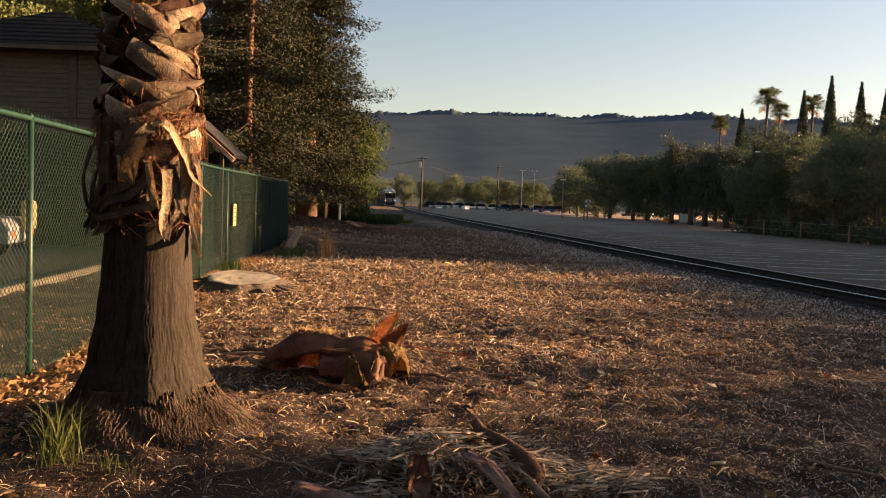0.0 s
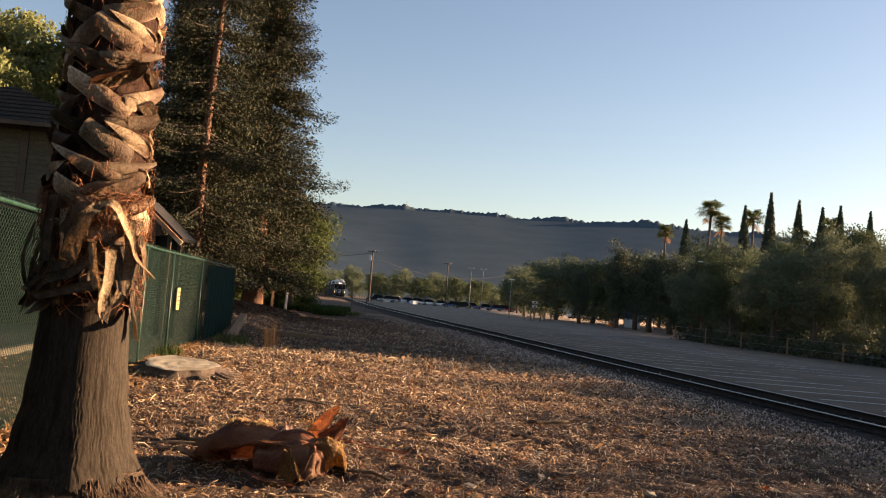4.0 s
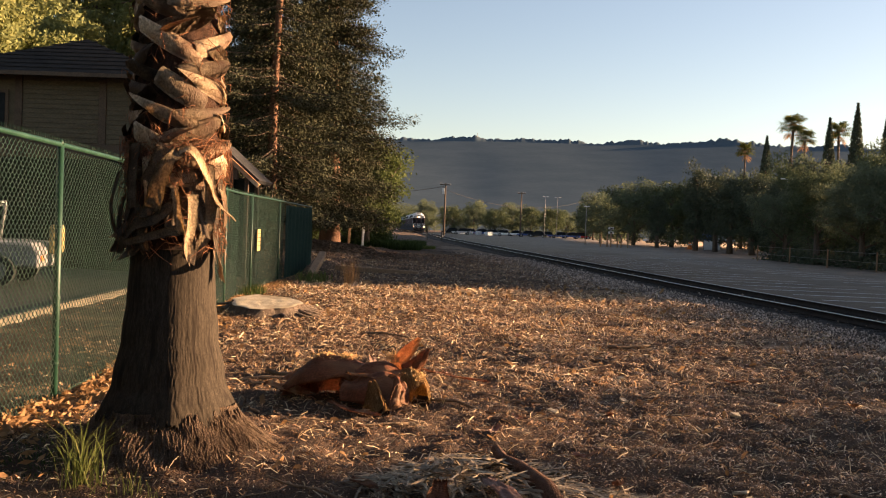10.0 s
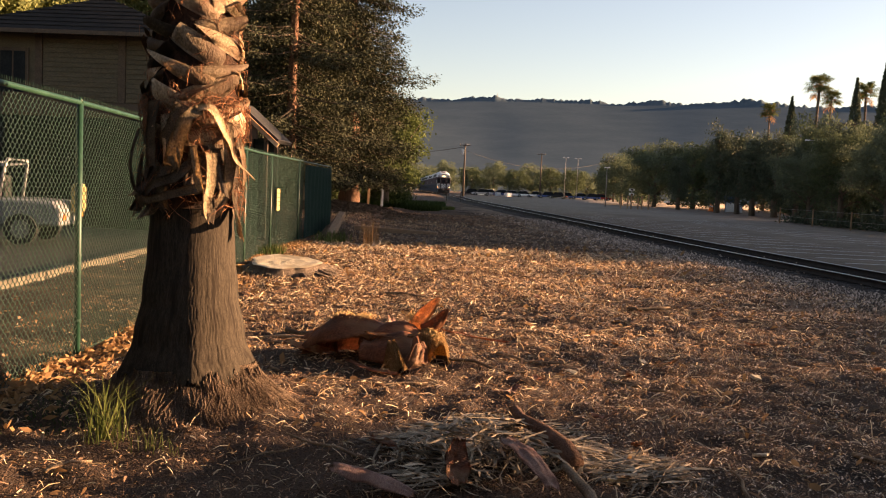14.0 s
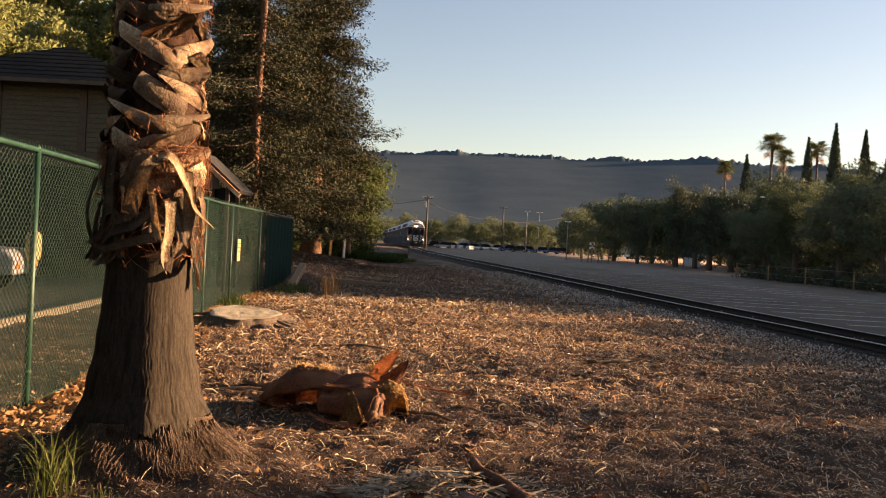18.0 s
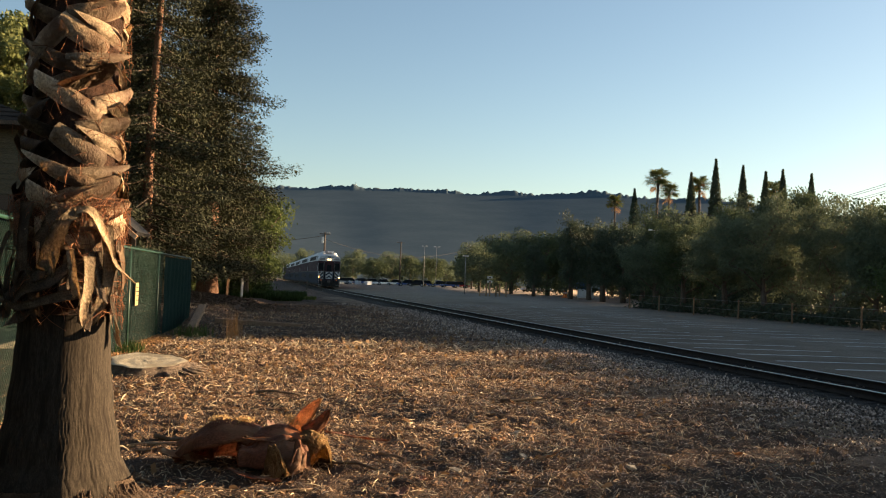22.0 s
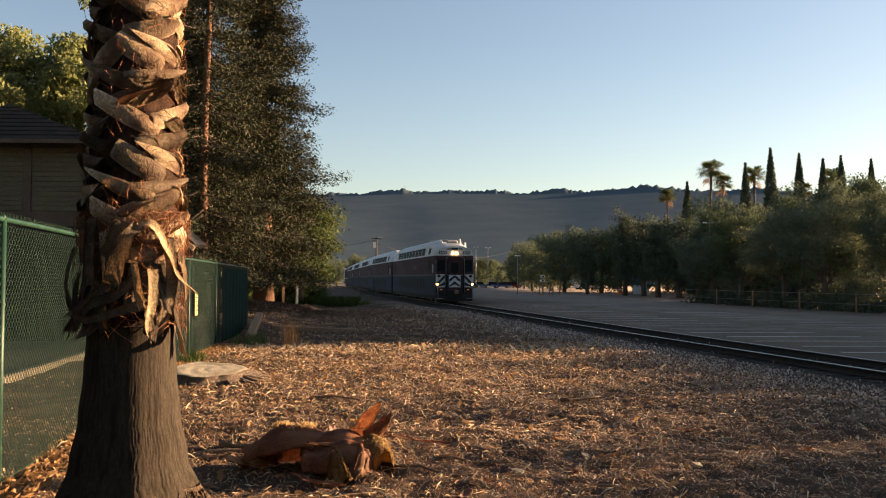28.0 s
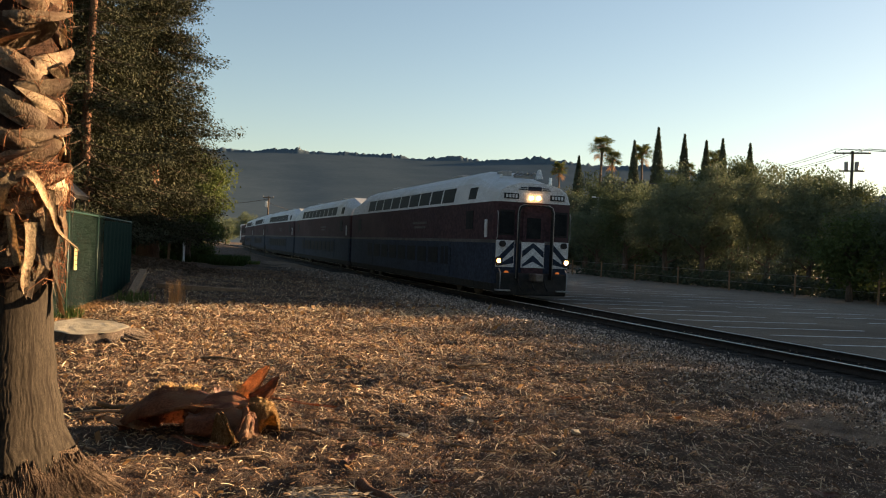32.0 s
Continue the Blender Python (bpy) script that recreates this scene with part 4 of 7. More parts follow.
def band_mesh(seed, turn):
    """One arm of a split leaf base: a convex band that climbs aslant round the trunk to a cut stub."""
    rr = random.Random(seed)
    bm = bmesh.new()
    nu, nv, R = 7, 13, 0.29
    L, pitch, w0 = rr.uniform(0.3, 0.46), radians(rr.uniform(4, 26)), rr.uniform(0.1, 0.17)
    out, bulge, cut = rr.uniform(0.018, 0.06), rr.uniform(0.022, 0.038), rr.uniform(-0.07, 0.08)
    grid = []
    for j in range(nv):
        t = j / (nv - 1)
        w = w0 * (0.55 + 0.45 * math.sin(math.pi * min(1, 0.15 + 0.6 * t))) * (1 - 0.2 * t)
        row = []
        for i in range(nu):
            u = i / (nu - 1) * 2 - 1
            l = (t - 0.5) * L + cut * u * t * t * t
            h = l * math.cos(pitch) - u * w / 2 * math.sin(pitch)
            z = (l + L / 2) * math.sin(pitch) + u * w / 2 * math.cos(pitch) + 0.05 * t ** 3
            q = R + out * t ** 3.2 + bulge * (1 - u * u) + 0.02 * max(0, u) * t + 0.005 * rr.uniform(-1, 1)
            a = turn * h / R
            row.append(bm.verts.new((q * math.sin(a), -q * math.cos(a), z)))
        grid.append(row)
    for j in range(nv - 1):
        for i in range(nu - 1):
            f = (grid[j][i], grid[j][i + 1], grid[j + 1][i + 1], grid[j + 1][i])
            bm.faces.new(f if turn > 0 else f[::-1])
    bmesh.ops.solidify(bm, geom=bm.faces[:], thickness=0.014)
    me = bpy.data.meshes.new("leaf_base")
    bm.normal_update()
    bm.to_mesh(me)
    bm.free()
    me.materials.append(M["boot"])
    me.shade_smooth()
    return me


def boots():
    rr = random.Random(21)
    longs = [boot_mesh(20 + k) for k in range(6)]
    for me in longs:
        me.materials.append(M["boot_old"])
    bands = [band_mesh(60 + k, 1 if k % 2 else -1) for k in range(16)]
    k, z = 0, 1.9
    while z < 7.45:
        ob = new("leaf_base", bands[(k * 7 + k // 16) % 16])
        ob.parent = palm
        s = (palm_r(z) + 0.014 + rr.uniform(0, 0.012)) / 0.29
        ob.matrix_local = pose(0, 0, z, 0, 0, k * 137.5 + rr.uniform(-14, 14)) @ Matrix.Diagonal((s, s, rr.uniform(0.8, 1.15), 1))
        z += 0.023
        k += 1
    # the shaggy collar: old bases that hang down over the bare trunk
    for k in range(26):
        a = rr.uniform(0, 360)
        zt = rr.uniform(1.66, 2.2)
        r = palm_r(zt) + rr.uniform(-0.01, 0.03)
        me = rr.choice(longs)
        ob = new("hanging_leaf_base", me)
        ob.parent = palm
        ob.matrix_local = pose(0, 0, zt, 0, 0, a) @ pose(0, -r, 0) @ pose(0, 0, 0, rr.uniform(-7, 6), 180 + rr.uniform(-24, 24), rr.uniform(-14, 14))


boots()


def strip(name, pts, w0, w1, material, parent, twist=0.0, label="", seed=0, cup=0.25):
    """A torn flat sheet of leaf base along a curve, cupped a little, with ragged edges and end."""
    rr = random.Random(seed)
    P = [Vector(p) for p in pts]
    n = 18
    bm = bmesh.new()
    rows = []
    for k in range(n):
        f = k / (n - 1) * (len(P) - 1)
        q = min(int(f), len(P) - 2)
        t = f - q
        a, b = P[q], P[q + 1]
        ta = (P[q + 1] - P[max(q - 1, 0)]) / 2
        tb = (P[min(q + 2, len(P) - 1)] - P[q]) / 2
        c = a * (2 * t ** 3 - 3 * t ** 2 + 1) + ta * (t ** 3 - 2 * t ** 2 + t) + b * (3 * t ** 2 - 2 * t ** 3) + tb * (t ** 3 - t ** 2)
        along = (ta * (1 - t) + tb * t).normalized()
        out = Vector((c.x, c.y, 0)).normalized()
        side = along.cross(out).normalized()
        side.rotate(Matrix.Rotation(twist * k / (n - 1), 3, along))
        nrm = side.cross(along)
        u_ = k / (n - 1)
        w = (w0 + (w1 - w0) * u_) * (0.9 + 0.18 * noise.noise(Vector((u_ * 5, seed, 0)))) / 2
        row = []
        for i in range(6):
            v = i / 5 * 2 - 1
            rag = rr.uniform(-0.1, 0.1) if i in (0, 5) else 0
            end = along * (rr.uniform(-0.03, 0.03) if k == n - 1 else 0)
            row.append(bm.verts.new(c + side * (v + rag) * w - nrm * (cup * w * (1 - v * v)) + nrm * 0.008 * noise.noise(Vector((v * 2, u_ * 6, seed))) + end))
        rows.append(row)
    for a, b in zip(rows, rows[1:]):
        for i in range(5):
            bm.faces.new((a[i], a[i + 1], b[i + 1], b[i]))
    bmesh.ops.solidify(bm, geom=bm.faces[:], thickness=0.005)
    return part(name, bm, material, parent, label, True)


def facing(*xz, off=0.05):
    """Points on the collar's face, from places across and up it."""
    return [(x, -math.sqrt(max(0.02, 0.35 ** 2 - x * x)) - off - d, z) for x, z, d in xz]


# the big peeling straps on the face of the collar
strip("peeling_strap", facing((0.17, 2.2, 0.0), (0.1, 2.13, 0.05), (0.03, 1.95, 0.05), (-0.02, 1.77, 0.02)), 0.07, 0.17, M["boot"], palm, 0.3, "wide pale strap of peeling leaf base", 1)
strip("peeling_strap", facing((0.15, 2.2, 0.02), (0.25, 2.2, 0.06), (0.33, 2.0, 0.05), (0.39, 1.85, 0.04), (0.5, 1.74, 0.0)), 0.07, 0.06, M["boot"], palm, -0.7, "long strap curling away from the trunk", 2)
strip("peeling_strap", facing((-0.17, 2.25, 0.0), (-0.18, 2.0, 0.03), (-0.17, 1.77, 0.02)), 0.12, 0.1, M["boot_old"], palm, 0.1, "flat grey plank of old leaf base", 3)
strip("peeling_strap", facing((-0.3, 1.53, 0.02), (-0.15, 1.66, 0.03), (0.02, 1.72, 0.04), (0.15, 1.86, 0.02)), 0.06, 0.1, M["boot_old"], palm, -0.3, "", 4)
strip("peeling_strap", facing((-0.34, 1.6, 0.05), (-0.2, 1.55, 0.04), (0.0, 1.6, 0.03), (0.2, 1.66, 0.02)), 0.05, 0.08, M["boot_old"], palm, 0.3, "", 5)
strip("peeling_strap", facing((0.31, 2.12, 0.02), (0.34, 1.9, 0.05), (0.335, 1.7, 0.05), (0.27, 1.46, 0.02)), 0.11, 0.08, M["boot"], palm, 0.5, "torn pale strap hanging at the trunk's side", 6)
strip("peeling_strap", facing((0.13, 1.94, 0.03), (0.16, 1.78, 0.05), (0.18, 1.62, 0.03)), 0.05, 0.07, M["boot"], palm, 0.8, "", 7)
strip("peeling_strap", facing((0.24, 1.9, 0.03), (0.25, 1.7, 0.06), (0.22, 1.52, 0.03), (0.24, 1.42, 0.02)), 0.09, 0.06, M["boot"], palm, -0.6, "", 8)
strip("peeling_strap", facing((-0.33, 2.05, 0.04), (-0.36, 1.8, 0.1), (-0.33, 1.62, 0.08), (-0.26, 1.5, 0.03)), 0.11, 0.1, M["boot_old"], palm, 0.2, "", 9)
strip("peeling_strap", facing((-0.05, 1.8, 0.01), (-0.08, 1.65, 0.02), (-0.06, 1.48, 0.01)), 0.12, 0.09, M["boot_old"], palm, 0.2, "", 10)
strip("peeling_strap", facing((0.06, 2.22, 0.0), (0.0, 2.08, 0.01), (-0.08, 1.94, 0.0)), 0.14, 0.12, M["boot_old"], palm, 0.0, "", 11)
for k in range(12):
    rr = random.Random(100 + k)
    a = rr.uniform(0, 6.283)
    z0, w = rr.uniform(1.8, 2.2), rr.uniform(0.08, 0.14)
    r = palm_r(2.0) + rr.uniform(0.03, 0.07)
    pts = [((r + 0.03 * math.sin(i)) * math.cos(a + i * 0.06), (r + 0.03 * math.sin(i)) * math.sin(a + i * 0.06), z0 - i * rr.uniform(0.1, 0.17)) for i in range(4)]
    strip("peeling_strap", pts, w, w * 0.7, M["boot_old" if k % 3 else "boot"], palm, rr.uniform(-0.5, 0.5), "", 30 + k)

# fibres hanging among the bases
rng = np.random.RandomState(9)
ch = []
for k in range(2200):
    a, z = rng.uniform(0, 6.283), rng.choice([rng.uniform(1.5, 2.1), rng.uniform(2.08, 2.32), rng.uniform(2.08, 2.32), rng.uniform(2.3, 4.8)])
    r = palm_r(z) + rng.uniform(0.01, 0.07)
    l = rng.uniform(0.04, 0.13)
    b = a + rng.normal(0, 0.3)
    rr_ = r + rng.uniform(0.0, 0.05)
    pts = [(r * math.cos(a), r * math.sin(a), z), (rr_ * math.cos(a + (b - a) * 0.5), rr_ * math.sin(a + (b - a) * 0.5), z - l * rng.uniform(-0.3, 0.6)), (rr_ * math.cos(b), rr_ * math.sin(b), z - l)]
    ch.append(tube_arrays(pts, [0.003, 0.0025, 0.001], 3, cap=False))
tagged(py_part("fibre_mat", ch, M["fibre"], palm, "reddish-brown loose fibres"), kind="stuff")


def fan_fronds(parent, n, z, R, seed, droop, material, name="fronds", blades=14):
    """Fan leaves on stalks round a crown; each fan is a wheel of narrow blades."""
    rng = np.random.RandomState(seed)
    V, F, stalks = [], [], []
    for k in range(n):
        az = rng.uniform(0, 6.283)
        el = rng.uniform(-droop, 1.2)
        L = R * rng.uniform(0.45, 0.62)
        d = np.array([math.cos(az) * math.cos(el), math.sin(az) * math.cos(el), math.sin(el)])
        c = np.array([0, 0, z]) + d * L
        stalks.append(tube_arrays([np.array([0, 0, z]), np.array([0, 0, z]) + d * L * 0.5 + np.array([0, 0, 0.04 * R]), c], [0.035 * R / 1.6, 0.025 * R / 1.6, 0.015 * R / 1.6], 4, cap=False))
        side = np.cross(d, [0, 0, 1.0])
        side /= np.linalg.norm(side) + 1e-9
        up = np.cross(side, d)
        for b in range(blades):
            t = (b / (blades - 1) - 0.5) * 4.2
            q = d * math.cos(t) + side * math.sin(t)
            l = R * 0.5 * (0.75 + 0.25 * math.cos(t)) * rng.uniform(0.85, 1.1)
            w = np.cross(q, up) * l * 0.085
            tip = c + q * l - np.array([0, 0, l * 0.3 * rng.uniform(0.4, 1.3)])
            i = len(V)
            V += [c, c + q * l * 0.55 - w, tip, c + q * l * 0.55 + w]
            F.append((i, i + 1, i + 2, i + 3))
    np_part(name, V, F, material, parent)
    py_part("frond_stalks", stalks, material, parent)


fan_fronds(palm, 30, 7.7, 2.2, 3, 0.5, M["leaf_palm"], "crown_fronds")


# ---- grass beside the palm ----
def blades(name, C, h, w, rng, material, label, lean=0.5, parent=None, kind="stuff", category="grass"):
    n = len(C)
    H = h * rng.uniform(0.5, 1.2, n)
    a = rng.uniform(0, 6.283, n)
    ln = rng.uniform(0.05, lean, n) * H
    dx, dy = np.cos(a) * ln, np.sin(a) * ln
    sx, sy = -np.sin(a) * w / 2, np.cos(a) * w / 2
    z0 = np.zeros(n)
    b0 = C - np.stack([sx, sy, z0], 1)
    b1 = C + np.stack([sx, sy, z0], 1)
    mid = C + np.stack([dx * 0.35, dy * 0.35, H * 0.6], 1)
    tip = C + np.stack([dx, dy, H * 0.95], 1)
    m0, m1 = mid - np.stack([sx, sy, z0], 1) * 0.8, mid + np.stack([sx, sy, z0], 1) * 0.8
    V = np.stack([b0, b1, m0, m1, tip], 1).reshape(-1, 3)
    i = np.arange(n) * 5
    F = np.concatenate([np.stack([i, i + 1, i + 3, i + 2], 1), np.stack([i + 2, i + 3, i + 4, i + 4], 1)])
    me = bpy.data.meshes.new(name)
    me.from_pydata(V.tolist(), [], [list(dict.fromkeys(f)) for f in F.tolist()])
    me.materials.append(material)
    ob = new(name, me)
    return tagged(ob, label, category, kind=kind)


def spot(n, x, y, sx, sy, rng, lift=0.0):
    X, Y = rng.normal(x, sx, n), rng.normal(y, sy, n)
    return np.stack([X, Y, ground_z(X, Y) - 0.01 + lift], 1)


rng = np.random.RandomState(31)
blades("grass_tuft", spot(80, -2.35, 5.3, 0.06, 0.05, rng), 0.4, 0.007, rng, M["grass_dry"], "tall green-yellow grass tuft at the foot of the palm", 1.1, kind="")
blades("grass_tuft", spot(26, -1.98, 5.22, 0.1, 0.05, rng), 0.16, 0.006, rng, M["grass_dry"], "small grass tuft at the foot of the palm", 0.9, kind="")
blades("grass_patch", spot(700, -2.8, 5.75, 0.22, 0.2, rng), 0.04, 0.007, rng, M["grass"], "short moss-green grass beside the palm foot", 0.8)
blades("weed_tuft", spot(160, -4.75, 19.2, 0.12, 0.3, rng), 0.3, 0.02, rng, M["grass"], "green weeds at the fence foot", 0.8, kind="stuff", category="weed")
blades("weed_tuft", spot(200, -4.35, 24.6, 0.25, 0.3, rng), 0.35, 0.02, rng, M["grass_dry"], "dry weeds beside the leaning timber", 0.8, kind="stuff", category="weed")
blades("weed_tuft", spot(120, -3.2, 24.0, 0.12, 0.3, rng), 0.75, 0.012, rng, M["skirt"], "thin dry weed stalks beside the bank", 0.3, kind="stuff", category="weed")


# ---- tree stump ----
def stump():
    st = thing("tree_stump", pose(-3.55, 15.3, float(ground_z(-3.55, 15.3)) - 0.0, 6.5, 1.5) @ Matrix.Diagonal((1, 1, 0.66, 1)), "broad low tree stump, sawn flat, pale cut face", "stump")
    rng = np.random.RandomState(2)
    sides = 72
    a = np.linspace(0, 2 * np.pi, sides, endpoint=False)
    lob = 1 + 0.05 * np.sin(3 * a + 1) + 0.04 * np.sin(7 * a) + 0.02 * np.sin(13 * a)
    V = []
    for z, r in ((-0.2, 0.9), (0.03, 0.78), (0.1, 0.68), (0.2, 0.63), (0.27, 0.62)):
        k = lob + 0.03 * np.sin(a * 11 + z * 5) * (0.3 - z) * 3
        V.append(np.stack([r * k * np.cos(a), r * k * np.sin(a), np.full(sides, z)], 1))
    i = (np.arange(4)[:, None] * sides + np.arange(sides)[None]).ravel()
    j = (np.arange(4)[:, None] * sides + (np.arange(sides)[None] + 1) % sides).ravel()
    np_part("bark", np.vstack(V), np.stack([i, j, j + sides, i + sides], 1), M["bark"], st, smooth=True)
    bm = bmesh.new()
    rings = []
    for k, r in enumerate(np.linspace(0.62, 0.03, 14)):
        z = 0.272 + (0.004 if k % 2 else 0) + 0.012 * (k == 0) * -1
        rings.append([bm.verts.new((r * l * math.cos(t), r * l * math.sin(t), z + 0.006 * math.sin(3 * t + k))) for t, l in zip(a, lob)])
    for p, q in zip(rings, rings[1:]):
        for i in range(sides):
            bm.faces.new((p[i], p[(i + 1) % sides], q[(i + 1) % sides], q[i]))
    bm.faces.new(rings[-1])
    part("cut_face", bm, M["cut_wood"], st, "pale sawn face with growth rings", True)
    for k in range(9):
        t = -0.4 + k * 0.22 + rng.uniform(-0.05, 0.05) if k < 6 else rng.uniform(2, 6)
        l = rng.uniform(0.1, 0.25)
        tube("root", [(0.55 * math.cos(t), 0.55 * math.sin(t), 0.12), (0.8 * math.cos(t), 0.8 * math.sin(t), 0.06), ((0.85 + l) * math.cos(t + 0.1), (0.85 + l) * math.sin(t + 0.1), 0.0)], [0.06, 0.045, 0.015], M["bark"], st, sides=7)
    return st


stump()


# ---- fallen palm sheaths ----
def sheath(m, L, W, curl, bend, seed, label, torn=0.03, skin="sheath"):
    """A boat-shaped dry leaf sheath: a curled sheet that tapers to one end."""
    rr = random.Random(seed)
    bm = bmesh.new()
    nu, nv = 12, 18
    grid = []
    for j in range(nv):
        t = j / (nv - 1)
        w = W * (0.25 + 0.75 * math.sin(math.pi * min(1, 0.12 + 0.75 * t)) ** 0.8)
        row = []
        for i in range(nu):
            u = i / (nu - 1) * 2 - 1
            ang = u * curl * (1 - 0.25 * t)
            R = w / (2 * curl)
            x = R * math.sin(ang) * 1.0
            z = R * (1 - math.cos(ang))
            y = (t - 0.5) * L + (torn * rr.uniform(-1, 1) if j in (0, nv - 1) else 0)
            lift = bend * (t - 0.4) ** 2 * 4
            ripple = 0.02 * noise.noise(Vector((u * 3, t * 5, seed)))
            row.append(bm.verts.new((x + 0.02 * noise.noise(Vector((t * 4, seed, u))), y, z + lift + ripple)))
        grid.append(row)
    for j in range(nv - 1):
        for i in range(nu - 1):
            bm.faces.new((grid[j][i], grid[j][i + 1], grid[j + 1][i + 1], grid[j + 1][i]))
    bmesh.ops.solidify(bm, geom=bm.faces[:], thickness=0.008)
    ob = part("palm_sheath", bm, M[skin], None, label, True)
    ob.matrix_world = m
    return tagged(ob, label, "palm sheath", "fallen palm sheaths in one heap")


HX, HY = -1.02, 8.36


def draped(m, L, W, H, seed, label, folds=0.07, tip=0.0, skin="sheath"):
    """A big dry sheath thrown down: an arched, creased sheet whose edges reach the soil."""
    bm = bmesh.new()
    nu, nv = 22, 30
    grid = []
    for j in range(nv):
        t = j / (nv - 1)
        row = []
        for i in range(nu):
            u = i / (nu - 1) * 2 - 1
            v = t * 2 - 1
            w = W * (0.55 + 0.45 * math.cos(v * 1.25)) * (1 + 0.12 * noise.noise(Vector((v * 2, seed, 0))))
            arch = math.cos(u * 1.45)
            crease = abs(noise.noise(Vector((u * 1.6 + seed, v * 2.2, seed * 3)))) * 2 - 0.4
            z = H * arch * (0.65 + 0.35 * math.cos(v * 1.3 + 0.3)) * (1 - 0.8 * abs(v) ** 3.5) + folds * crease * (0.4 + 0.6 * arch) + tip * max(0, v) ** 3
            x = u * w / 2 * (1 - 0.12 * arch) + 0.05 * noise.noise(Vector((u * 2, v * 3, seed + 9)))
            y = v * L / 2 + 0.03 * noise.noise(Vector((u * 5, v, seed)))
            row.append(bm.verts.new((x, y, max(z, -0.02))))
        grid.append(row)
    for j in range(nv - 1):
        for i in range(nu - 1):
            bm.faces.new((grid[j][i], grid[j][i + 1], grid[j + 1][i + 1], grid[j + 1][i]))
    bmesh.ops.solidify(bm, geom=bm.faces[:], thickness=0.007)
    ob = part("palm_sheath", bm, M[skin], None, label, True)
    ob.matrix_world = m
    return tagged(ob, label, "palm sheath", "fallen palm sheaths in one heap")


def fur(parent, n, x0, x1, y0, y1, z, l, seed, spread=0.03):
    """Pale fibres standing along an edge of a sheath."""
    rng = np.random.RandomState(seed)
    ch = []
    for k in range(n):
        t = rng.uniform(0, 1)
        p = np.array([x0 + (x1 - x0) * t, y0 + (y1 - y0) * t, z + 0.02 * math.sin(t * 9)]) + rng.normal(0, spread, 3) * np.array([1, 1, 0.4])
        d = rng.normal(0, 0.5, 3) + np.array([0.2, 0.2, 0.9])
        d *= l * rng.uniform(0.4, 1.1) / np.linalg.norm(d)
        ch.append(tube_arrays([p, p + d * 0.5 + rng.normal(0, 0.006, 3), p + d], [0.0028, 0.0022, 0.001], 3, cap=False))
    tagged(py_part("fibre_edge", ch, M["fur"], parent, "pale furry edge of fibres"), kind="stuff")


def hood(m, L, H, depth, lip, left, right, seed, label, skin="sheath", crumple=0.03, lean=0.0):
    """A dry sheath lying as a hood: it climbs from the soil behind, over a ridge, to a ragged lip in front."""
    bm = bmesh.new()
    nu, nv = 20, 30
    grid = []
    for j in range(nv):
        t = j / (nv - 1)
        r = H * (left + (1 - left) * math.sin(math.pi / 2 * min(1, t / 0.55))) * (right + (1 - right) * math.sin(math.pi / 2 * min(1, (1 - t) / 0.4)))
        end = radians(lip + 14 * noise.noise(Vector((t * 3, seed, 0.5))))
        row = []
        for i in range(nu):
            u = i / (nu - 1)
            th = math.pi * 0.97 + (end - math.pi * 0.97) * u
            q = r * (1 + 0.16 * noise.noise(Vector((t * 2.5, u * 2, seed * 3.1))))
            c = crumple * (1 - 2 * abs(noise.noise(Vector((t * 4 + seed, u * 2.4, seed)))))
            z = (q + c) * math.sin(th) + (0.02 * u ** 6)
            row.append(bm.verts.new(((t - 0.5) * L + 0.03 * noise.noise(Vector((u * 3, t * 3, seed + 4))), -(q + c) * depth * math.cos(th) + lean * t, max(z, -0.02))))
        grid.append(row)
    for j in range(nv - 1):
        for i in range(nu - 1):
            bm.faces.new((grid[j][i], grid[j][i + 1], grid[j + 1][i + 1], grid[j + 1][i]))
    bmesh.ops.solidify(bm, geom=bm.faces[:], thickness=0.008)
    ob = part("palm_sheath", bm, M[skin], None, label, True)
    ob.matrix_world = m
    return tagged(ob, label, "palm sheath", "fallen palm sheaths in one heap")


def pointed(m, L, W, seed, label, skin="sheath_red", curl=0.7, hook=0.1):
    """A pointed torn sheath end, hollowed like an ear, along local z."""
    bm = bmesh.new()
    nu, nv = 11, 16
    grid = []
    for j in range(nv):
        t = j / (nv - 1)
        w = W * (0.75 + 0.5 * t) * (1 - t) ** 0.7 + 0.008
        row = []
        for i in range(nu):
            u = i / (nu - 1) * 2 - 1
            a = u * curl
            R_ = w / (2 * curl)
            x = R_ * math.sin(a) + hook * t * t + 0.012 * noise.noise(Vector((u * 3, t * 6, seed)))
            y = R_ * (1 - math.cos(a)) * 1.2 + 0.02 * noise.noise(Vector((u * 2, t * 4, seed + 5)))
            row.append(bm.verts.new((x, y, L * t)))
        grid.append(row)
    for j in range(nv - 1):
        for i in range(nu - 1):
            bm.faces.new((grid[j][i], grid[j][i + 1], grid[j + 1][i + 1], grid[j + 1][i]))
    bmesh.ops.solidify(bm, geom=bm.faces[:], thickness=0.006)
    ob = part("palm_sheath", bm, M[skin], None, label, True)
    ob.matrix_world = m
    return tagged(ob, label, "palm sheath", "fallen palm sheaths in one heap")


d1 = hood(pose(HX - 0.32, HY + 0.04, 0.0, 0, 0, 6), 0.85, 0.43, 0.55, 24, 0.22, 0.8, 1, "dark brown hollow palm sheath with a pale furry ridge", crumple=0.02)
fur(d1, 900, -0.06, 0.26, 0.04, 0.0, 0.4, 0.04, 2, 0.035)
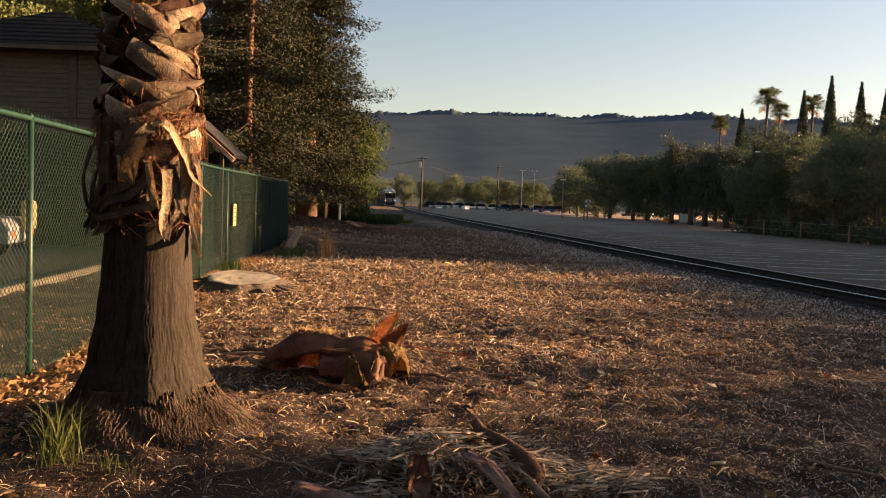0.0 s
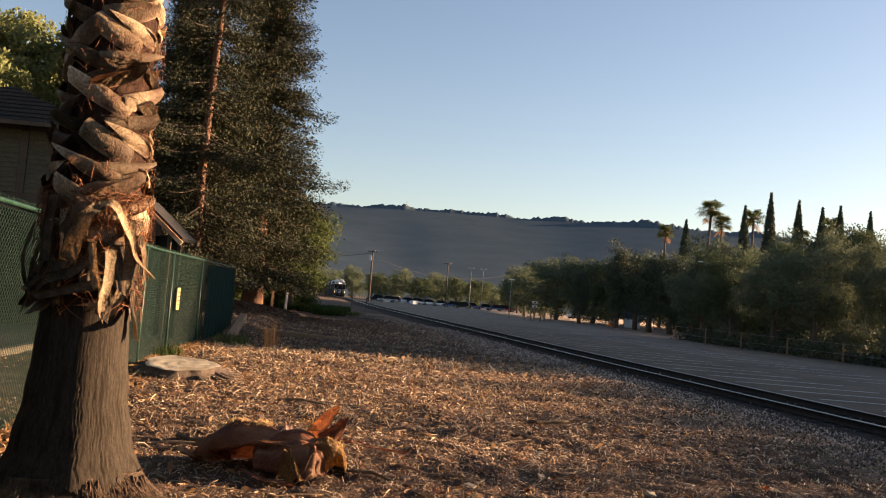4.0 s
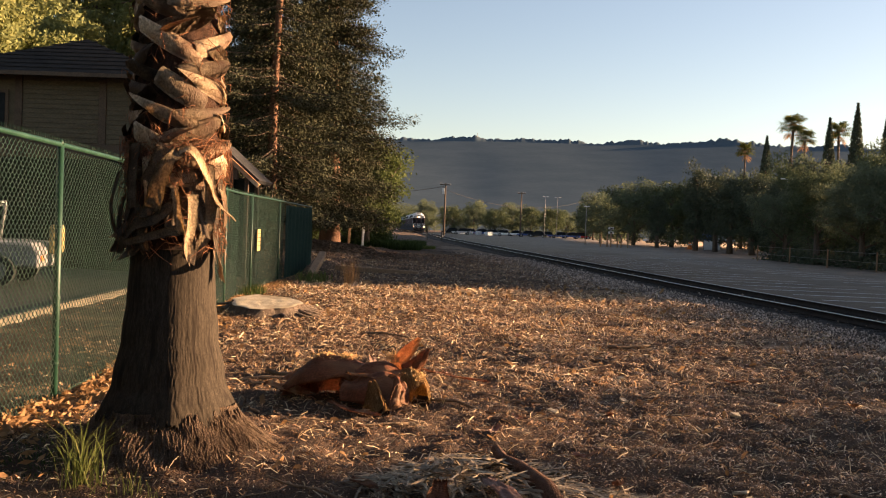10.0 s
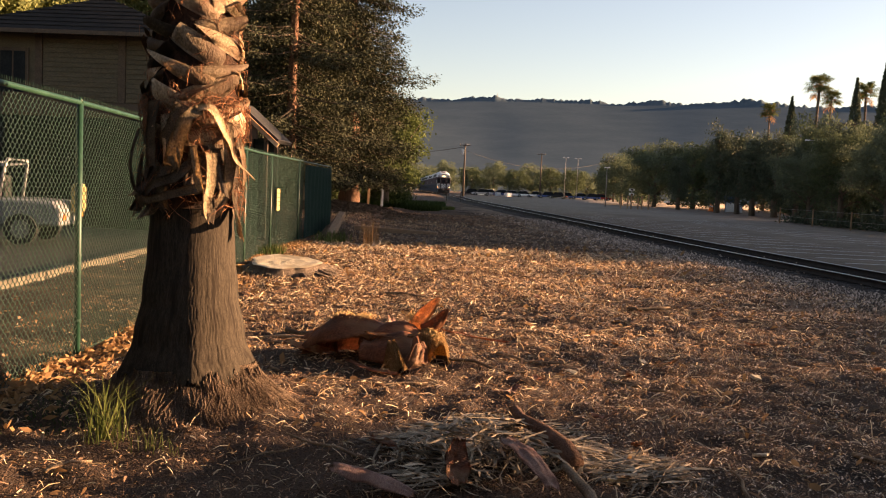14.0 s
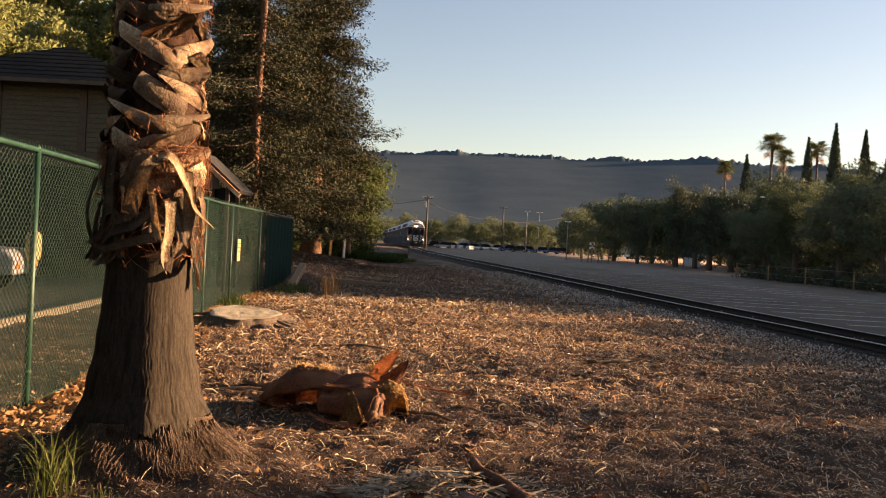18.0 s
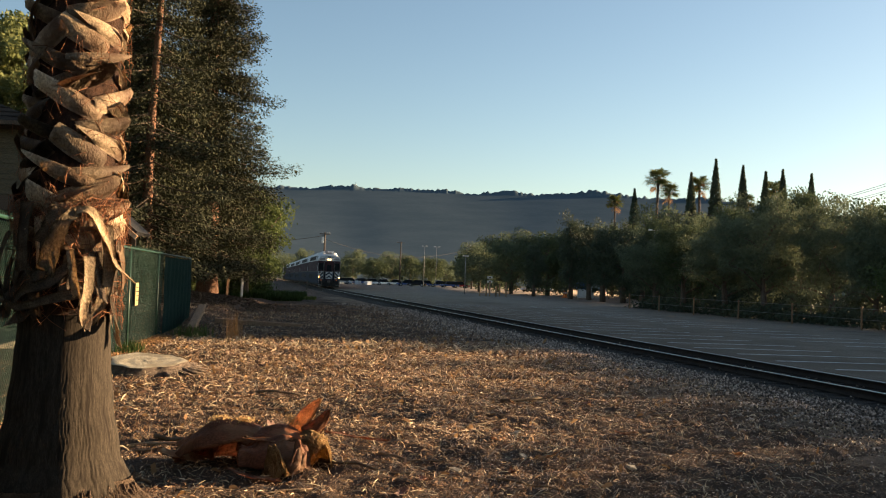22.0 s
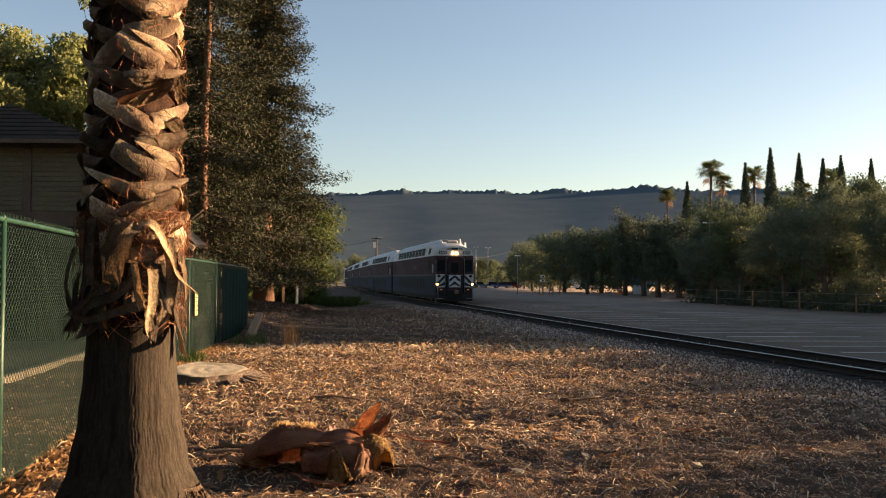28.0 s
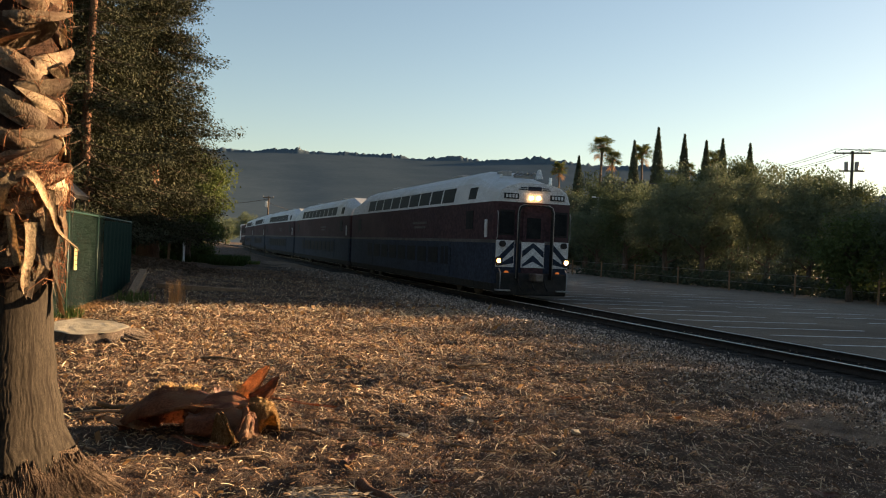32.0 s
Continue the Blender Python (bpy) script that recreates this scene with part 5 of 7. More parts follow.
hood(pose(HX + 0.2, HY + 0.02, 0.0, 0, 0, -4), 0.7, 0.38, 0.52, 26, 0.9, 0.5, 3, "smooth dark brown arched palm sheath on the heap", crumple=0.015)
hood(pose(HX + 0.2, HY - 0.17, 0.0, 0, 0, 4), 0.64, 0.29, 0.66, 8, 0.7, 0.75, 5, "reddish-brown palm sheath folded at the front of the heap", crumple=0.035)
sheath(pose(HX + 0.2, HY - 0.2, 0.28, -4, -14, 82), 0.56, 0.09, 1.0, 0.03, 33, "raised reddish rim of a palm sheath on the heap", 0.02, "sheath_red")
draped(pose(HX + 0.26, HY - 0.36, -0.01, 0, -14, 14), 0.36, 0.22, 0.28, 5, "furry orange fold of palm sheath at the front of the heap", 0.07, 0.0, "fur_skin")
draped(pose(HX + 0.42, HY - 0.3, -0.01, 0, 10, -24), 0.38, 0.22, 0.29, 7, "dark red fold of palm sheath at the front of the heap", 0.07, 0.0, "sheath")
d4 = hood(pose(HX + 0.56, HY - 0.08, 0.0, 0, 0, -62), 0.42, 0.34, 0.45, 12, 0.8, 0.6, 6, "orange palm sheath with a furry edge", "fur_skin")
fur(d4, 500, -0.16, 0.16, 0.02, -0.02, 0.29, 0.025, 6, 0.05)
hood(pose(HX - 0.6, HY + 0.14, 0.0, 0, 0, -28), 0.34, 0.25, 0.5, 40, 0.6, 0.8, 2, "dark palm sheath behind the end of the heap")
sheath(pose(HX - 0.66, HY - 0.02, 0.09, 16, -30, 122), 0.5, 0.15, 0.6, 0.02, 21, "reddish strip of palm sheath leaning on the heap", 0.03, "sheath_red")
d5 = pointed(pose(HX + 0.34, HY + 0.1, 0.28, -8, 24, -24), 0.46, 0.25, 15, "orange pointed palm sheath standing up from the heap")
fur(d5, 160, -0.1, -0.02, 0.0, 0.0, 0.12, 0.05, 8, 0.04)
pointed(pose(HX + 0.48, HY + 0.04, 0.28, 4, 58, 12), 0.33, 0.26, 16, "dark brown palm sheath with a pointed upturned end", "sheath", 0.9, -0.1)
sheath(pose(HX + 0.16, HY + 0.34, 0.24, 24, 20, 50), 0.34, 0.2, 0.9, 0.05, 18, "pale torn palm sheath behind the heap", 0.05, "sheath_pink")
sheath(pose(HX + 0.95, HY + 1.3, 0.06, 3, 6, 66), 0.85, 0.13, 0.5, 0.02, 37, "long dark frond stalk base lying beside the heap")
sheath(pose(HX + 0.05, HY - 0.6, 0.03, 8, 4, 80), 0.5, 0.15, 0.5, 0.03, 8, "grey flat palm sheath on the soil")
sheath(pose(0.32, 4.7, 0.27, 190, 10, 29), 0.55, 0.19, 0.6, 0.04, 9, "pinkish-brown palm sheath on the debris heap", 0.03, "sheath_pink")
sheath(pose(-0.54, 4.58, 0.15, 190, -5, 80), 0.5, 0.2, 0.8, 0.03, 10, "pinkish-brown palm sheath on the debris heap", 0.03, "sheath_pink")
sheath(pose(-0.5, 5.3, 0.11, 190, 16, 60), 0.36, 0.15, 0.9, 0.03, 11, "grey-brown curled palm sheath on the debris heap")
sheath(pose(-0.1, 4.74, 0.16, 30, 12, 10), 0.3, 0.18, 0.9, 0.05, 12, "pale torn palm sheath on the debris heap")


def stick(x0, y0, x1, y1, r, z0, z1, label, seed, category="branch", material=None):
    rr = random.Random(seed)
    n = 6
    pts = []
    for i in range(n):
        t = i / (n - 1)
        x, y = x0 + (x1 - x0) * t + rr.uniform(-0.02, 0.02), y0 + (y1 - y0) * t + rr.uniform(-0.02, 0.02)
        pts.append((x, y, float(ground_z(x, y)) + z0 + (z1 - z0) * t + r))
    ob = tube("fallen_stalk", pts, [r * (1 - 0.45 * i / (n - 1)) for i in range(n)], material or M["stalk"], None, label)
    return tagged(ob, label, category)


stick(0.6, 4.92, 0.24, 5.62, 0.062, 0.02, 0.2, "thick cut palm stalk propped on the debris heap", 1, material=M["bark_red"])
stick(0.68, 4.3, 0.52, 4.85, 0.04, 0.05, 0.08, "brown palm stalk on the debris heap", 2)
stick(-0.9, 7.3, -0.45, 7.45, 0.018, 0.0, 0.01, "short pale stick on the soil", 3)
stick(0.2, 9.0, 1.0, 8.6, 0.016, 0.0, 0.02, "thin stick on the soil", 4)
stick(-2.2, 9.6, -1.3, 9.0, 0.03, 0.0, 0.04, "dry palm stalk beside the sheath heap", 5)
stick(-2.4, 9.2, -1.2, 9.3, 0.022, 0.0, 0.03, "dry palm stalk beside the sheath heap", 6)
stick(-0.4, 8.3, 0.5, 8.0, 0.02, 0.02, 0.0, "dry palm stalk beside the sheath heap", 7)
stick(2.6, 5.9, 3.3, 5.2, 0.018, 0.0, 0.01, "thin dark stick on the soil", 8)
stick(1.2, 8.0, 1.75, 7.4, 0.016, 0.0, 0.02, "thin dark stick on the soil", 9)
stick(2.2, 12.9, 2.9, 13.1, 0.03, 0.0, 0.03, "broken twig on the soil", 10)
stick(-1.5, 13.5, -0.8, 13.2, 0.02, 0.0, 0.02, "pale stick on the soil", 11)


rt = random.Random(77)
for k in range(34):
    x, y = rt.uniform(-3.0, 5.0), 4.6 + 12 * rt.random() ** 1.3
    if math.hypot(x + 2.17, y - 6.3) < 1.0 or math.hypot(x - HX, y - HY) < 1.0:
        continue
    a, l = rt.uniform(0, 3.14), rt.uniform(0.2, 0.75)
    ob = stick(x, y, x + l * math.cos(a), y + l * math.sin(a), rt.uniform(0.006, 0.014), 0.004, rt.uniform(0.0, 0.05), "thin dry twig lying on the litter", 200 + k, "twig")
    ob.name = "twig"
for k in range(16):
    x, y = rt.uniform(-1.2, 4.2), 5.6 + 9 * rt.random()
    if math.hypot(x - HX, y - HY) < 1.0:
        continue
    sheath(pose(x, y, float(ground_z(x, y)) + 0.03, rt.uniform(-15, 15), rt.uniform(-20, 20), rt.uniform(0, 360)), rt.uniform(0.12, 0.26), rt.uniform(0.05, 0.1), 0.8, 0.03, 300 + k, "small torn scrap of palm sheath on the soil", 0.02, rt.choice(("sheath", "sheath_pink", "sheath_red", "sheath_pink")))


def frond_heap(n, seed):
    """Dry frond blades of the debris heap, in bundles that each lie one way."""
    rng = np.random.RandomState(seed)
    V, F = [], []
    bundles = [(rng.normal(0.02, 0.3), rng.normal(5.45, 0.3), rng.uniform(0, 6.283)) for _ in range(34)] + [(1.0, 5.35, 0.15), (1.15, 5.45, 0.35), (0.1, 6.0, 0.3), (0.35, 6.05, -0.2), (0.58, 6.1, 0.5), (0.75, 5.6, -0.6), (0.3, 5.75, 0.1), (0.6, 5.85, -0.35), (1.1, 5.2, 0.2), (0.85, 5.1, 0.4)] * 2
    for k in range(n):
        bx, by, ba = bundles[rng.randint(len(bundles))]
        x, y, a = bx + rng.normal(0, 0.1), by + rng.normal(0, 0.06), ba + rng.normal(0, 0.5)
        h = 0.2 * math.exp(-((x - 0.1) / 0.5) ** 2 - ((y - 5.3) / 0.45) ** 2) + 0.03
        l, w = rng.uniform(0.1, 0.38), rng.uniform(0.002, 0.009)
        z = float(ground_z(x, y)) + rng.uniform(0.1, 1) * h
        kink, lift = rng.normal(0, 0.35), rng.normal(0, 0.12)
        i = len(V)
        for q in range(4):
            t = q / 3 - 0.5
            b = a + kink * t
            c = np.array([x + math.cos(b) * l * t, y + math.sin(b) * l * t, max(z + lift * l * t + 0.04 * (0.25 - t * t), float(ground_z(x, y)) + 0.006)])
            s_ = np.array([-math.sin(b), math.cos(b), rng.normal(0, 0.6)]) * w * (0.5 if q in (0, 3) else 1)
            V += [c - s_, c + s_]
        F += [(i + 2 * q, i + 2 * q + 1, i + 2 * q + 3, i + 2 * q + 2) for q in range(3)]
    return tagged(np_part("frond_strands", V, F, M["straw_grey"]), "tangled heap of dry grey-yellow palm strands", "debris", kind="stuff")


frond_heap(3600, 7)
for k, (x, y) in enumerate([(1.93, 5.8), (1.7, 8.9), (2.7, 8.4), (3.3, 9.0), (0.9, 8.2), (1.95, 10.4), (-3.3, 5.9)]):
    rr = random.Random(k)
    bm = boxed(-0.05, 0.05, -0.03, 0.03, 0, 0.012 + 0.01 * (k % 3), 0.004)
    for v in bm.verts:
        v.co.z += 0.02 * noise.noise(v.co * 30 + Vector((k, 0, 0)))
    ob = part("bark_flake", bm, M["cut_wood"], None)
    ob.matrix_world = pose(x, y, float(ground_z(x, y)) + 0.012, rr.uniform(-14, 14), rr.uniform(-14, 14), rr.uniform(0, 360))
    tagged(ob, "pale flake of bark lying on the soil", "bark flake", "bark flakes on the soil")

# timber edge at the bank beyond the fence
tb = part("leaning_timber", boxed(-0.11, 0.11, -1.9, 1.9, -0.11, 0.11, 0.02), M["timber"])
tb.matrix_world = pose(-4.72, 27.3, 0.45, 8.0, 4, 5)
tagged(tb, "weathered timber leaning up on the leaf-covered bank", "timber")
tb = part("fallen_timber", boxed(-1.5, 1.5, -0.1, 0.1, -0.08, 0.08, 0.02), M["timber"])
tb.matrix_world = pose(-3.1, 30.2, float(ground_z(-3.1, 30.2)) + 0.08, 0, 2, -6)
tagged(tb, "dark timber lying across the litter", "timber")


# ---- house and shed behind the fence ----
def house():
    h = thing("house", pose(-12.6, 25.0, 0.1), "tan two-storey house with a dark hipped roof", "house")
    part("wall", boxed(-2.7, 3.6, 0, 5, -0.2, 5.7), M["siding"], h, "tan painted wall boards")
    part("lower_wall", boxed(-2.75, 3.65, -0.05, 3, -0.2, 3.28), M["dark_wall"], h, "dark stained lower storey wall")
    for k in range(14):
        z = 3.75 + 0.14 * k
        for x0, x1 in ((-0.58, 1.68), (1.92, 3.48)):
            part("siding_board", boxed(x0, x1, -0.03, -0.002, z, z + 0.132, 0.006), M["siding"], h)
    for x in (-2.62, -0.7, 1.8, 3.55):
        part("corner_board", boxed(x - 0.11, x + 0.11, -0.06, -0.004, 3.7, 5.68, 0.01), M["trim"], h)
    part("band_board", boxed(-2.75, 3.7, -0.07, -0.002, 3.3, 3.72, 0.01), M["trim"], h, "brown band board between the storeys")
    bm = bmesh.new()
    z0, z1 = 5.68, 7.25
    a = [bm.verts.new(p) for p in ((-3.4, -0.7, z0), (4.1, -0.7, z0), (4.1, 5.7, z0), (-3.4, 5.7, z0))]
    r = [bm.verts.new(p) for p in ((0.3, 2.2, z1), (0.3, 3.4, z1))]
    for f in ((a[0], a[1], r[0]), (a[1], a[2], r[1], r[0]), (a[2], a[3], r[1]), (a[3], a[0], r[0], r[1]), (a[3], a[2], a[1], a[0])):
        bm.faces.new(f)
    part("roof", bm, M["shingle"], h, "dark hipped shingle roof")
    for k in range(9):
        t = k / 9
        part("shingle_course", boxed(-3.35 + 3.6 * t, 4.05 - 3.7 * t, -0.02, 0.0, -0.01, 0.02), M["shingle"], h).matrix_local = pose(0, -0.7 + 2.9 * t, z0 + 1.57 * t + 0.012, -28)
    part("eave_board", boxed(-3.42, 4.12, -0.73, -0.69, 5.58, 5.7, 0.006), M["trim"], h)
    w = part("window", boxed(-1.95, -1.0, -0.05, -0.01, 3.85, 5.25, 0.01), M["trim"], h, "dark window with a brown frame")
    part("pane", boxed(-1.85, -1.5, -0.062, -0.052, 3.95, 5.15), M["glass"], w)
    part("pane", boxed(-1.45, -1.1, -0.062, -0.052, 3.95, 5.15), M["glass"], w)
    return h


house()


def shed():
    s = thing("carport", pose(-5.58, 22.6, 0.1), "dark open carport with an orange-brown sloping fascia board", "carport")
    f = part("fascia", boxed(-1.55, 0.06, -0.05, 0.03, -0.055, 0.06, 0.006), M["sheath_red"], s, "orange-brown fascia board")
    f.matrix_local = pose(0.0, 0.0, 2.62, 0, 41, 0)
    r = part("roof", boxed(-1.5, 0.0, 0.03, 1.6, -0.05, 0.05), M["dark"], s, "dark roof slope")
    r.matrix_local = pose(0.02, 0.0, 2.7, 0, 41, 0)
    for x, y in ((-0.35, 0.3), (-1.05, 0.3), (-0.35, 1.4), (-1.05, 1.4)):
        part("post", boxed(x - 0.05, x + 0.05, y - 0.05, y + 0.05, -0.3, 2.95 if x > -0.5 else 3.5, 0.008), M["trim"], s)
    part("back_wall", boxed(-1.1, -0.3, 1.42, 1.55, -0.3, 2.85), M["dark_wall"], s, "dark board wall")
    part("gable_wall", boxed(-1.1, -0.55, 0.12, 0.2, 2.75, 3.05), M["trim"], s)
    return s


shed()


# ---- cars ----
def car(name, m, paint, label, L=4.5, W=1.8, H=1.45, boxy=0.0, group="parked cars", cabin=True):
    c = thing(name, m, label, "car", group)
    prof = [(-0.5, 0.32), (-0.49, 0.62), (-0.36, 0.7), (-0.2, 0.74), (0.3, 0.74), (0.46, 0.72), (0.5, 0.6), (0.5, 0.32)]
    bm = bmesh.new()
    sec = []
    for u, k in ((-1, 0.94), (-0.86, 1), (0.86, 1), (1, 0.94)):
        sec.append([bm.verts.new((u * W / 2, y * L * (0.98 if abs(u) == 1 else 1), 0.25 + (z - 0.25) * (1 if abs(u) < 1 else k))) for y, z in prof])
    n = len(prof)
    for p, q in zip(sec, sec[1:]):
        for j in range(n):
            bm.faces.new((p[j], p[(j + 1) % n], q[(j + 1) % n], q[j]))
    bm.faces.new(sec[0][::-1])
    bm.faces.new(sec[-1])
    bmesh.ops.recalc_face_normals(bm, faces=bm.faces[:])
    bmesh.ops.bevel(bm, geom=[e for e in bm.edges], offset=0.03, segments=1, affect="EDGES")
    part("body", bm, paint, c, smooth=False)
    top = [(-0.24 - 0.1 * boxy, 0.73), (-0.1 - 0.16 * boxy, H), (0.26 + 0.16 * boxy, H), (0.42 + 0.05 * boxy, 0.73)]
    for nm, mat, inset, zt in (("cabin_glass", M["glass"], 0.0, 0.0), ("cabin_roof", paint, -0.01, 0.02)) if cabin else ():
        bm = bmesh.new()
        pts = top if nm == "cabin_glass" else [(top[1][0] - 0.01, H - 0.05), (top[1][0] + 0.02, H + 0.02), (top[2][0] - 0.02, H + 0.02), (top[2][0] + 0.01, H - 0.05)]
        rows = []
        for u in (-1, 1):
            rows.append([bm.verts.new((u * W / 2 * (0.93 if z < 1 else 0.78), y * L, z)) for y, z in pts])
        bm.faces.new(rows[0])
        bm.faces.new(rows[1][::-1])
        for j in range(4):
            bm.faces.new((rows[0][j], rows[1][j], rows[1][(j + 1) % 4], rows[0][(j + 1) % 4]))
        bmesh.ops.recalc_face_normals(bm, faces=bm.faces[:])
        part(nm, bm, mat, c)
    for x in (-1, 1):
        for y in (-0.31, 0.3):
            bm = bmesh.new()
            cyl(bm, y * L, 0.34, x * W / 2 - 0.11, x * W / 2 + 0.11, 0.34, 18, axis="x")
            w = part("wheel", bm, M["black"], c, "black tyre")
            bm = bmesh.new()
            cyl(bm, y * L, 0.34, x * (W / 2 + 0.112) - 0.004, x * (W / 2 + 0.112) + 0.004, 0.2, 12, axis="x")
            part("rim", bm, M["galv"], w, "bright wheel rim")
        part("lamp", boxed(x * W / 2 * 0.7 - 0.15, x * W / 2 * 0.7 + 0.15, -L / 2 - 0.012, -L / 2 + 0.02, 0.56, 0.66), M["lamp_glint"], c)
        part("tail_lamp", boxed(x * W / 2 * 0.8 - 0.1, x * W / 2 * 0.8 + 0.1, L / 2 - 0.02, L / 2 + 0.012, 0.56, 0.68), M["orange"], c)
    return c


PAINTS = [surface("car paint " + n, c, tuple(v * 1.15 for v in c), 0.25, 3, 0) for n, c in (("silver", (0.4, 0.41, 0.42)), ("black", (0.02, 0.02, 0.022)), ("white", (0.7, 0.7, 0.69)), ("red", (0.3, 0.03, 0.03)), ("blue", (0.05, 0.09, 0.22)), ("grey", (0.15, 0.15, 0.16)), ("pale grey", (0.26, 0.26, 0.26)))]
PNAMES = ["silver", "black", "white", "red", "blue", "grey"]
jeep = car("off_road_car", pose(-11.5, 18.9, 0.12, 0, 0, -78), PAINTS[6], "silver boxy off-road car parked behind the fence", 4.2, 1.85, 1.85, 1.0, "cars behind the fence", False)
for v in jeep.children:
    if v.name.startswith("body"):
        v.scale.z = 1.35
for y, top_z, nm in ((-0.35, 1.72, "windscreen_frame"), (0.75, 1.85, "roll_bar")):
    tube(nm, [(-0.8, y, 0.95), (-0.76, y + 0.12, top_z - 0.1), (-0.66, y + 0.14, top_z), (0.66, y + 0.14, top_z), (0.76, y + 0.12, top_z - 0.1), (0.8, y, 0.95)], 0.04, PAINTS[6], jeep, sides=8)
for x in (-0.76, 0.76):
    tube("side_bar", [(x, -0.22, 1.66), (x, 0.86, 1.78)], 0.03, PAINTS[6], jeep, sides=6)
for x in (-0.4, 0.4):
    part("seat_back", boxed(x - 0.24, x + 0.24, 0.45, 0.58, 0.9, 1.5, 0.05), M["black"], jeep, "black seat")
part("spare_wheel", boxed(-0.34, 0.34, 2.1, 2.32, 0.7, 1.38, 0.1), M["sign_yellow"], jeep, "tan spare wheel cover")
car("parked_car", pose(-8.75, 11.2, 0.05, 0, 0, 185), PAINTS[1], "black car with bright wheels parked behind the fence", 4.6, 1.85, 1.5, 0.4, "cars behind the fence")

masters = {}
rr = random.Random(4)
for i in range(17):
    k = rr.randrange(6)
    az = -1.0 + i * 0.72 if i < 13 else 12.5 + (i - 13) * 0.45
    d = rr.uniform(196, 214) if i < 13 else rr.uniform(150, 165)
    m = pose(d * math.sin(radians(az)), d * math.cos(radians(az)), 0.79, 0, 0, rr.choice((80, 100, 262, 275)) + rr.uniform(-8, 8))
    if k not in masters:
        masters[k] = car("parked_car", m, PAINTS[k], f"{PNAMES[k]} car parked at the far end of the lot")
    else:
        copy_thing(masters[k], m)


# ---- trees ----
def limb_tree(tr, rng, height, trunk_r, spread, levels=5, bark="bark", lean=0.0, fork=0.25):
    """Trunk with limbs; returns the points where foliage grows."""
    chunks, ends = [], []
    th = height * fork
    top = np.array([rng.normal(0, lean), rng.normal(0, lean), height * 0.72])
    spine = [np.array([0, 0, -0.3]), np.array([rng.normal(0, 0.05), rng.normal(0, 0.05), th * 0.5]), top * 0.45 + np.array([0, 0, 0.0]), top]
    chunks.append(tube_arrays(spine, [trunk_r * 1.25, trunk_r, trunk_r * 0.7, trunk_r * 0.2], 9))
    n = 9
    for k in range(n):
        a = k * 2.399 + rng.uniform(-0.4, 0.4)
        t = fork * 0.75 + (0.75 - fork * 0.75) * k / n
        b = np.array([top[0] * t, top[1] * t, height * t])
        l = spread * rng.uniform(0.65, 1.0) * (1 - 0.35 * k / n)
        e = b + np.array([math.cos(a) * l, math.sin(a) * l, l * rng.uniform(0.25, 0.8)])
        m = (b + e) / 2 + np.array([0, 0, 0.1 * l])
        chunks.append(tube_arrays([b, m, e], [trunk_r * 0.42, trunk_r * 0.25, trunk_r * 0.07], 6, cap=False))
        ends += [e, m * 0.4 + e * 0.6]
        for q in range(4):
            s = m + (e - m) * rng.uniform(0, 0.9)
            d = s + rng.normal(0, 1, 3) * l * 0.3 + np.array([0, 0, 0.1 * l])
            chunks.append(tube_arrays([s, (s + d) / 2 + rng.normal(0, 0.05, 3), d], [trunk_r * 0.15, trunk_r * 0.09, trunk_r * 0.03], 4, cap=False))
            ends.append(d)
    py_part("trunk", chunks, M[bark], tr, "trunk with spreading limbs")
    return np.array(ends)


def in_ball(k, rng):
    """Points in a ball, most of them near its skin, a few straying out of it."""
    u = rng.normal(0, 1, (k, 3))
    u /= np.linalg.norm(u, axis=1)[:, None] + 1e-9
    return u * (rng.uniform(0.1, 1, k) ** 0.45 * np.where(rng.uniform(0, 1, k) < 0.08, 1.25, 1.0))[:, None]


def broadleaf(name, m, height, spread, n, leaf, material, label, seed, low=0.3, clump=0.9, category="tree", fork=0.25, group=""):
    tr = thing(name, m, label, category, group)
    rng = np.random.RandomState(seed)
    ends = limb_tree(tr, rng, height, height * 0.028 + 0.03, spread, fork=fork)
    extra = []
    while len(extra) < 95:
        u = rng.normal(size=3)
        u /= np.linalg.norm(u)
        rad = rng.uniform(0.6, 1.0) * (1 + 0.22 * math.sin(3 * math.atan2(u[1], u[0]) + seed) + 0.12 * math.sin(7 * u[2] * 3 + seed))
        p = np.array([u[0] * spread * rad, u[1] * spread * rad, height * (low + (1 - low) / 2) + u[2] * height * (1 - low) / 2 * rad])
        extra.append(p)
    ctr = np.vstack([ends, np.array(extra)])
    size = rng.uniform(0.5, 1.35, len(ctr)) * clump
    per = rng.multinomial(n, size ** 2 / (size ** 2).sum())
    C = np.vstack([c + in_ball(k, rng) * s * np.array([0.85, 0.85, 0.62]) for c, s, k in zip(ctr, size, per)])
    V, F = leaf_quads(C, leaf, 0.55, 0.15, rng)
    tagged(np_part("crown", V, F, material, tr, "leafy crown with gaps"), kind="stuff")
    return tr


def sprays_along(C, D, size, aspect, rng):
    """Narrow needle sprays at centres, each pointing along its own direction."""
    n = len(C)
    d = D + rng.normal(0, 0.35, (n, 3))
    d /= np.linalg.norm(d, axis=1)[:, None]
    e = np.cross(d, np.array([0, 0, 1.0]) + rng.normal(0, 0.4, (n, 3)))
    e /= np.linalg.norm(e, axis=1)[:, None] + 1e-9
    s = (size * rng.uniform(0.5, 1.4, n))[:, None]
    V = np.stack([C - d * s * 0.5, C + e * s * aspect, C + d * s * 0.6 - np.array([0, 0, 0.18]) * s, C - e * s * aspect], 1).reshape(-1, 3)
    return V, np.arange(4 * n).reshape(n, 4)


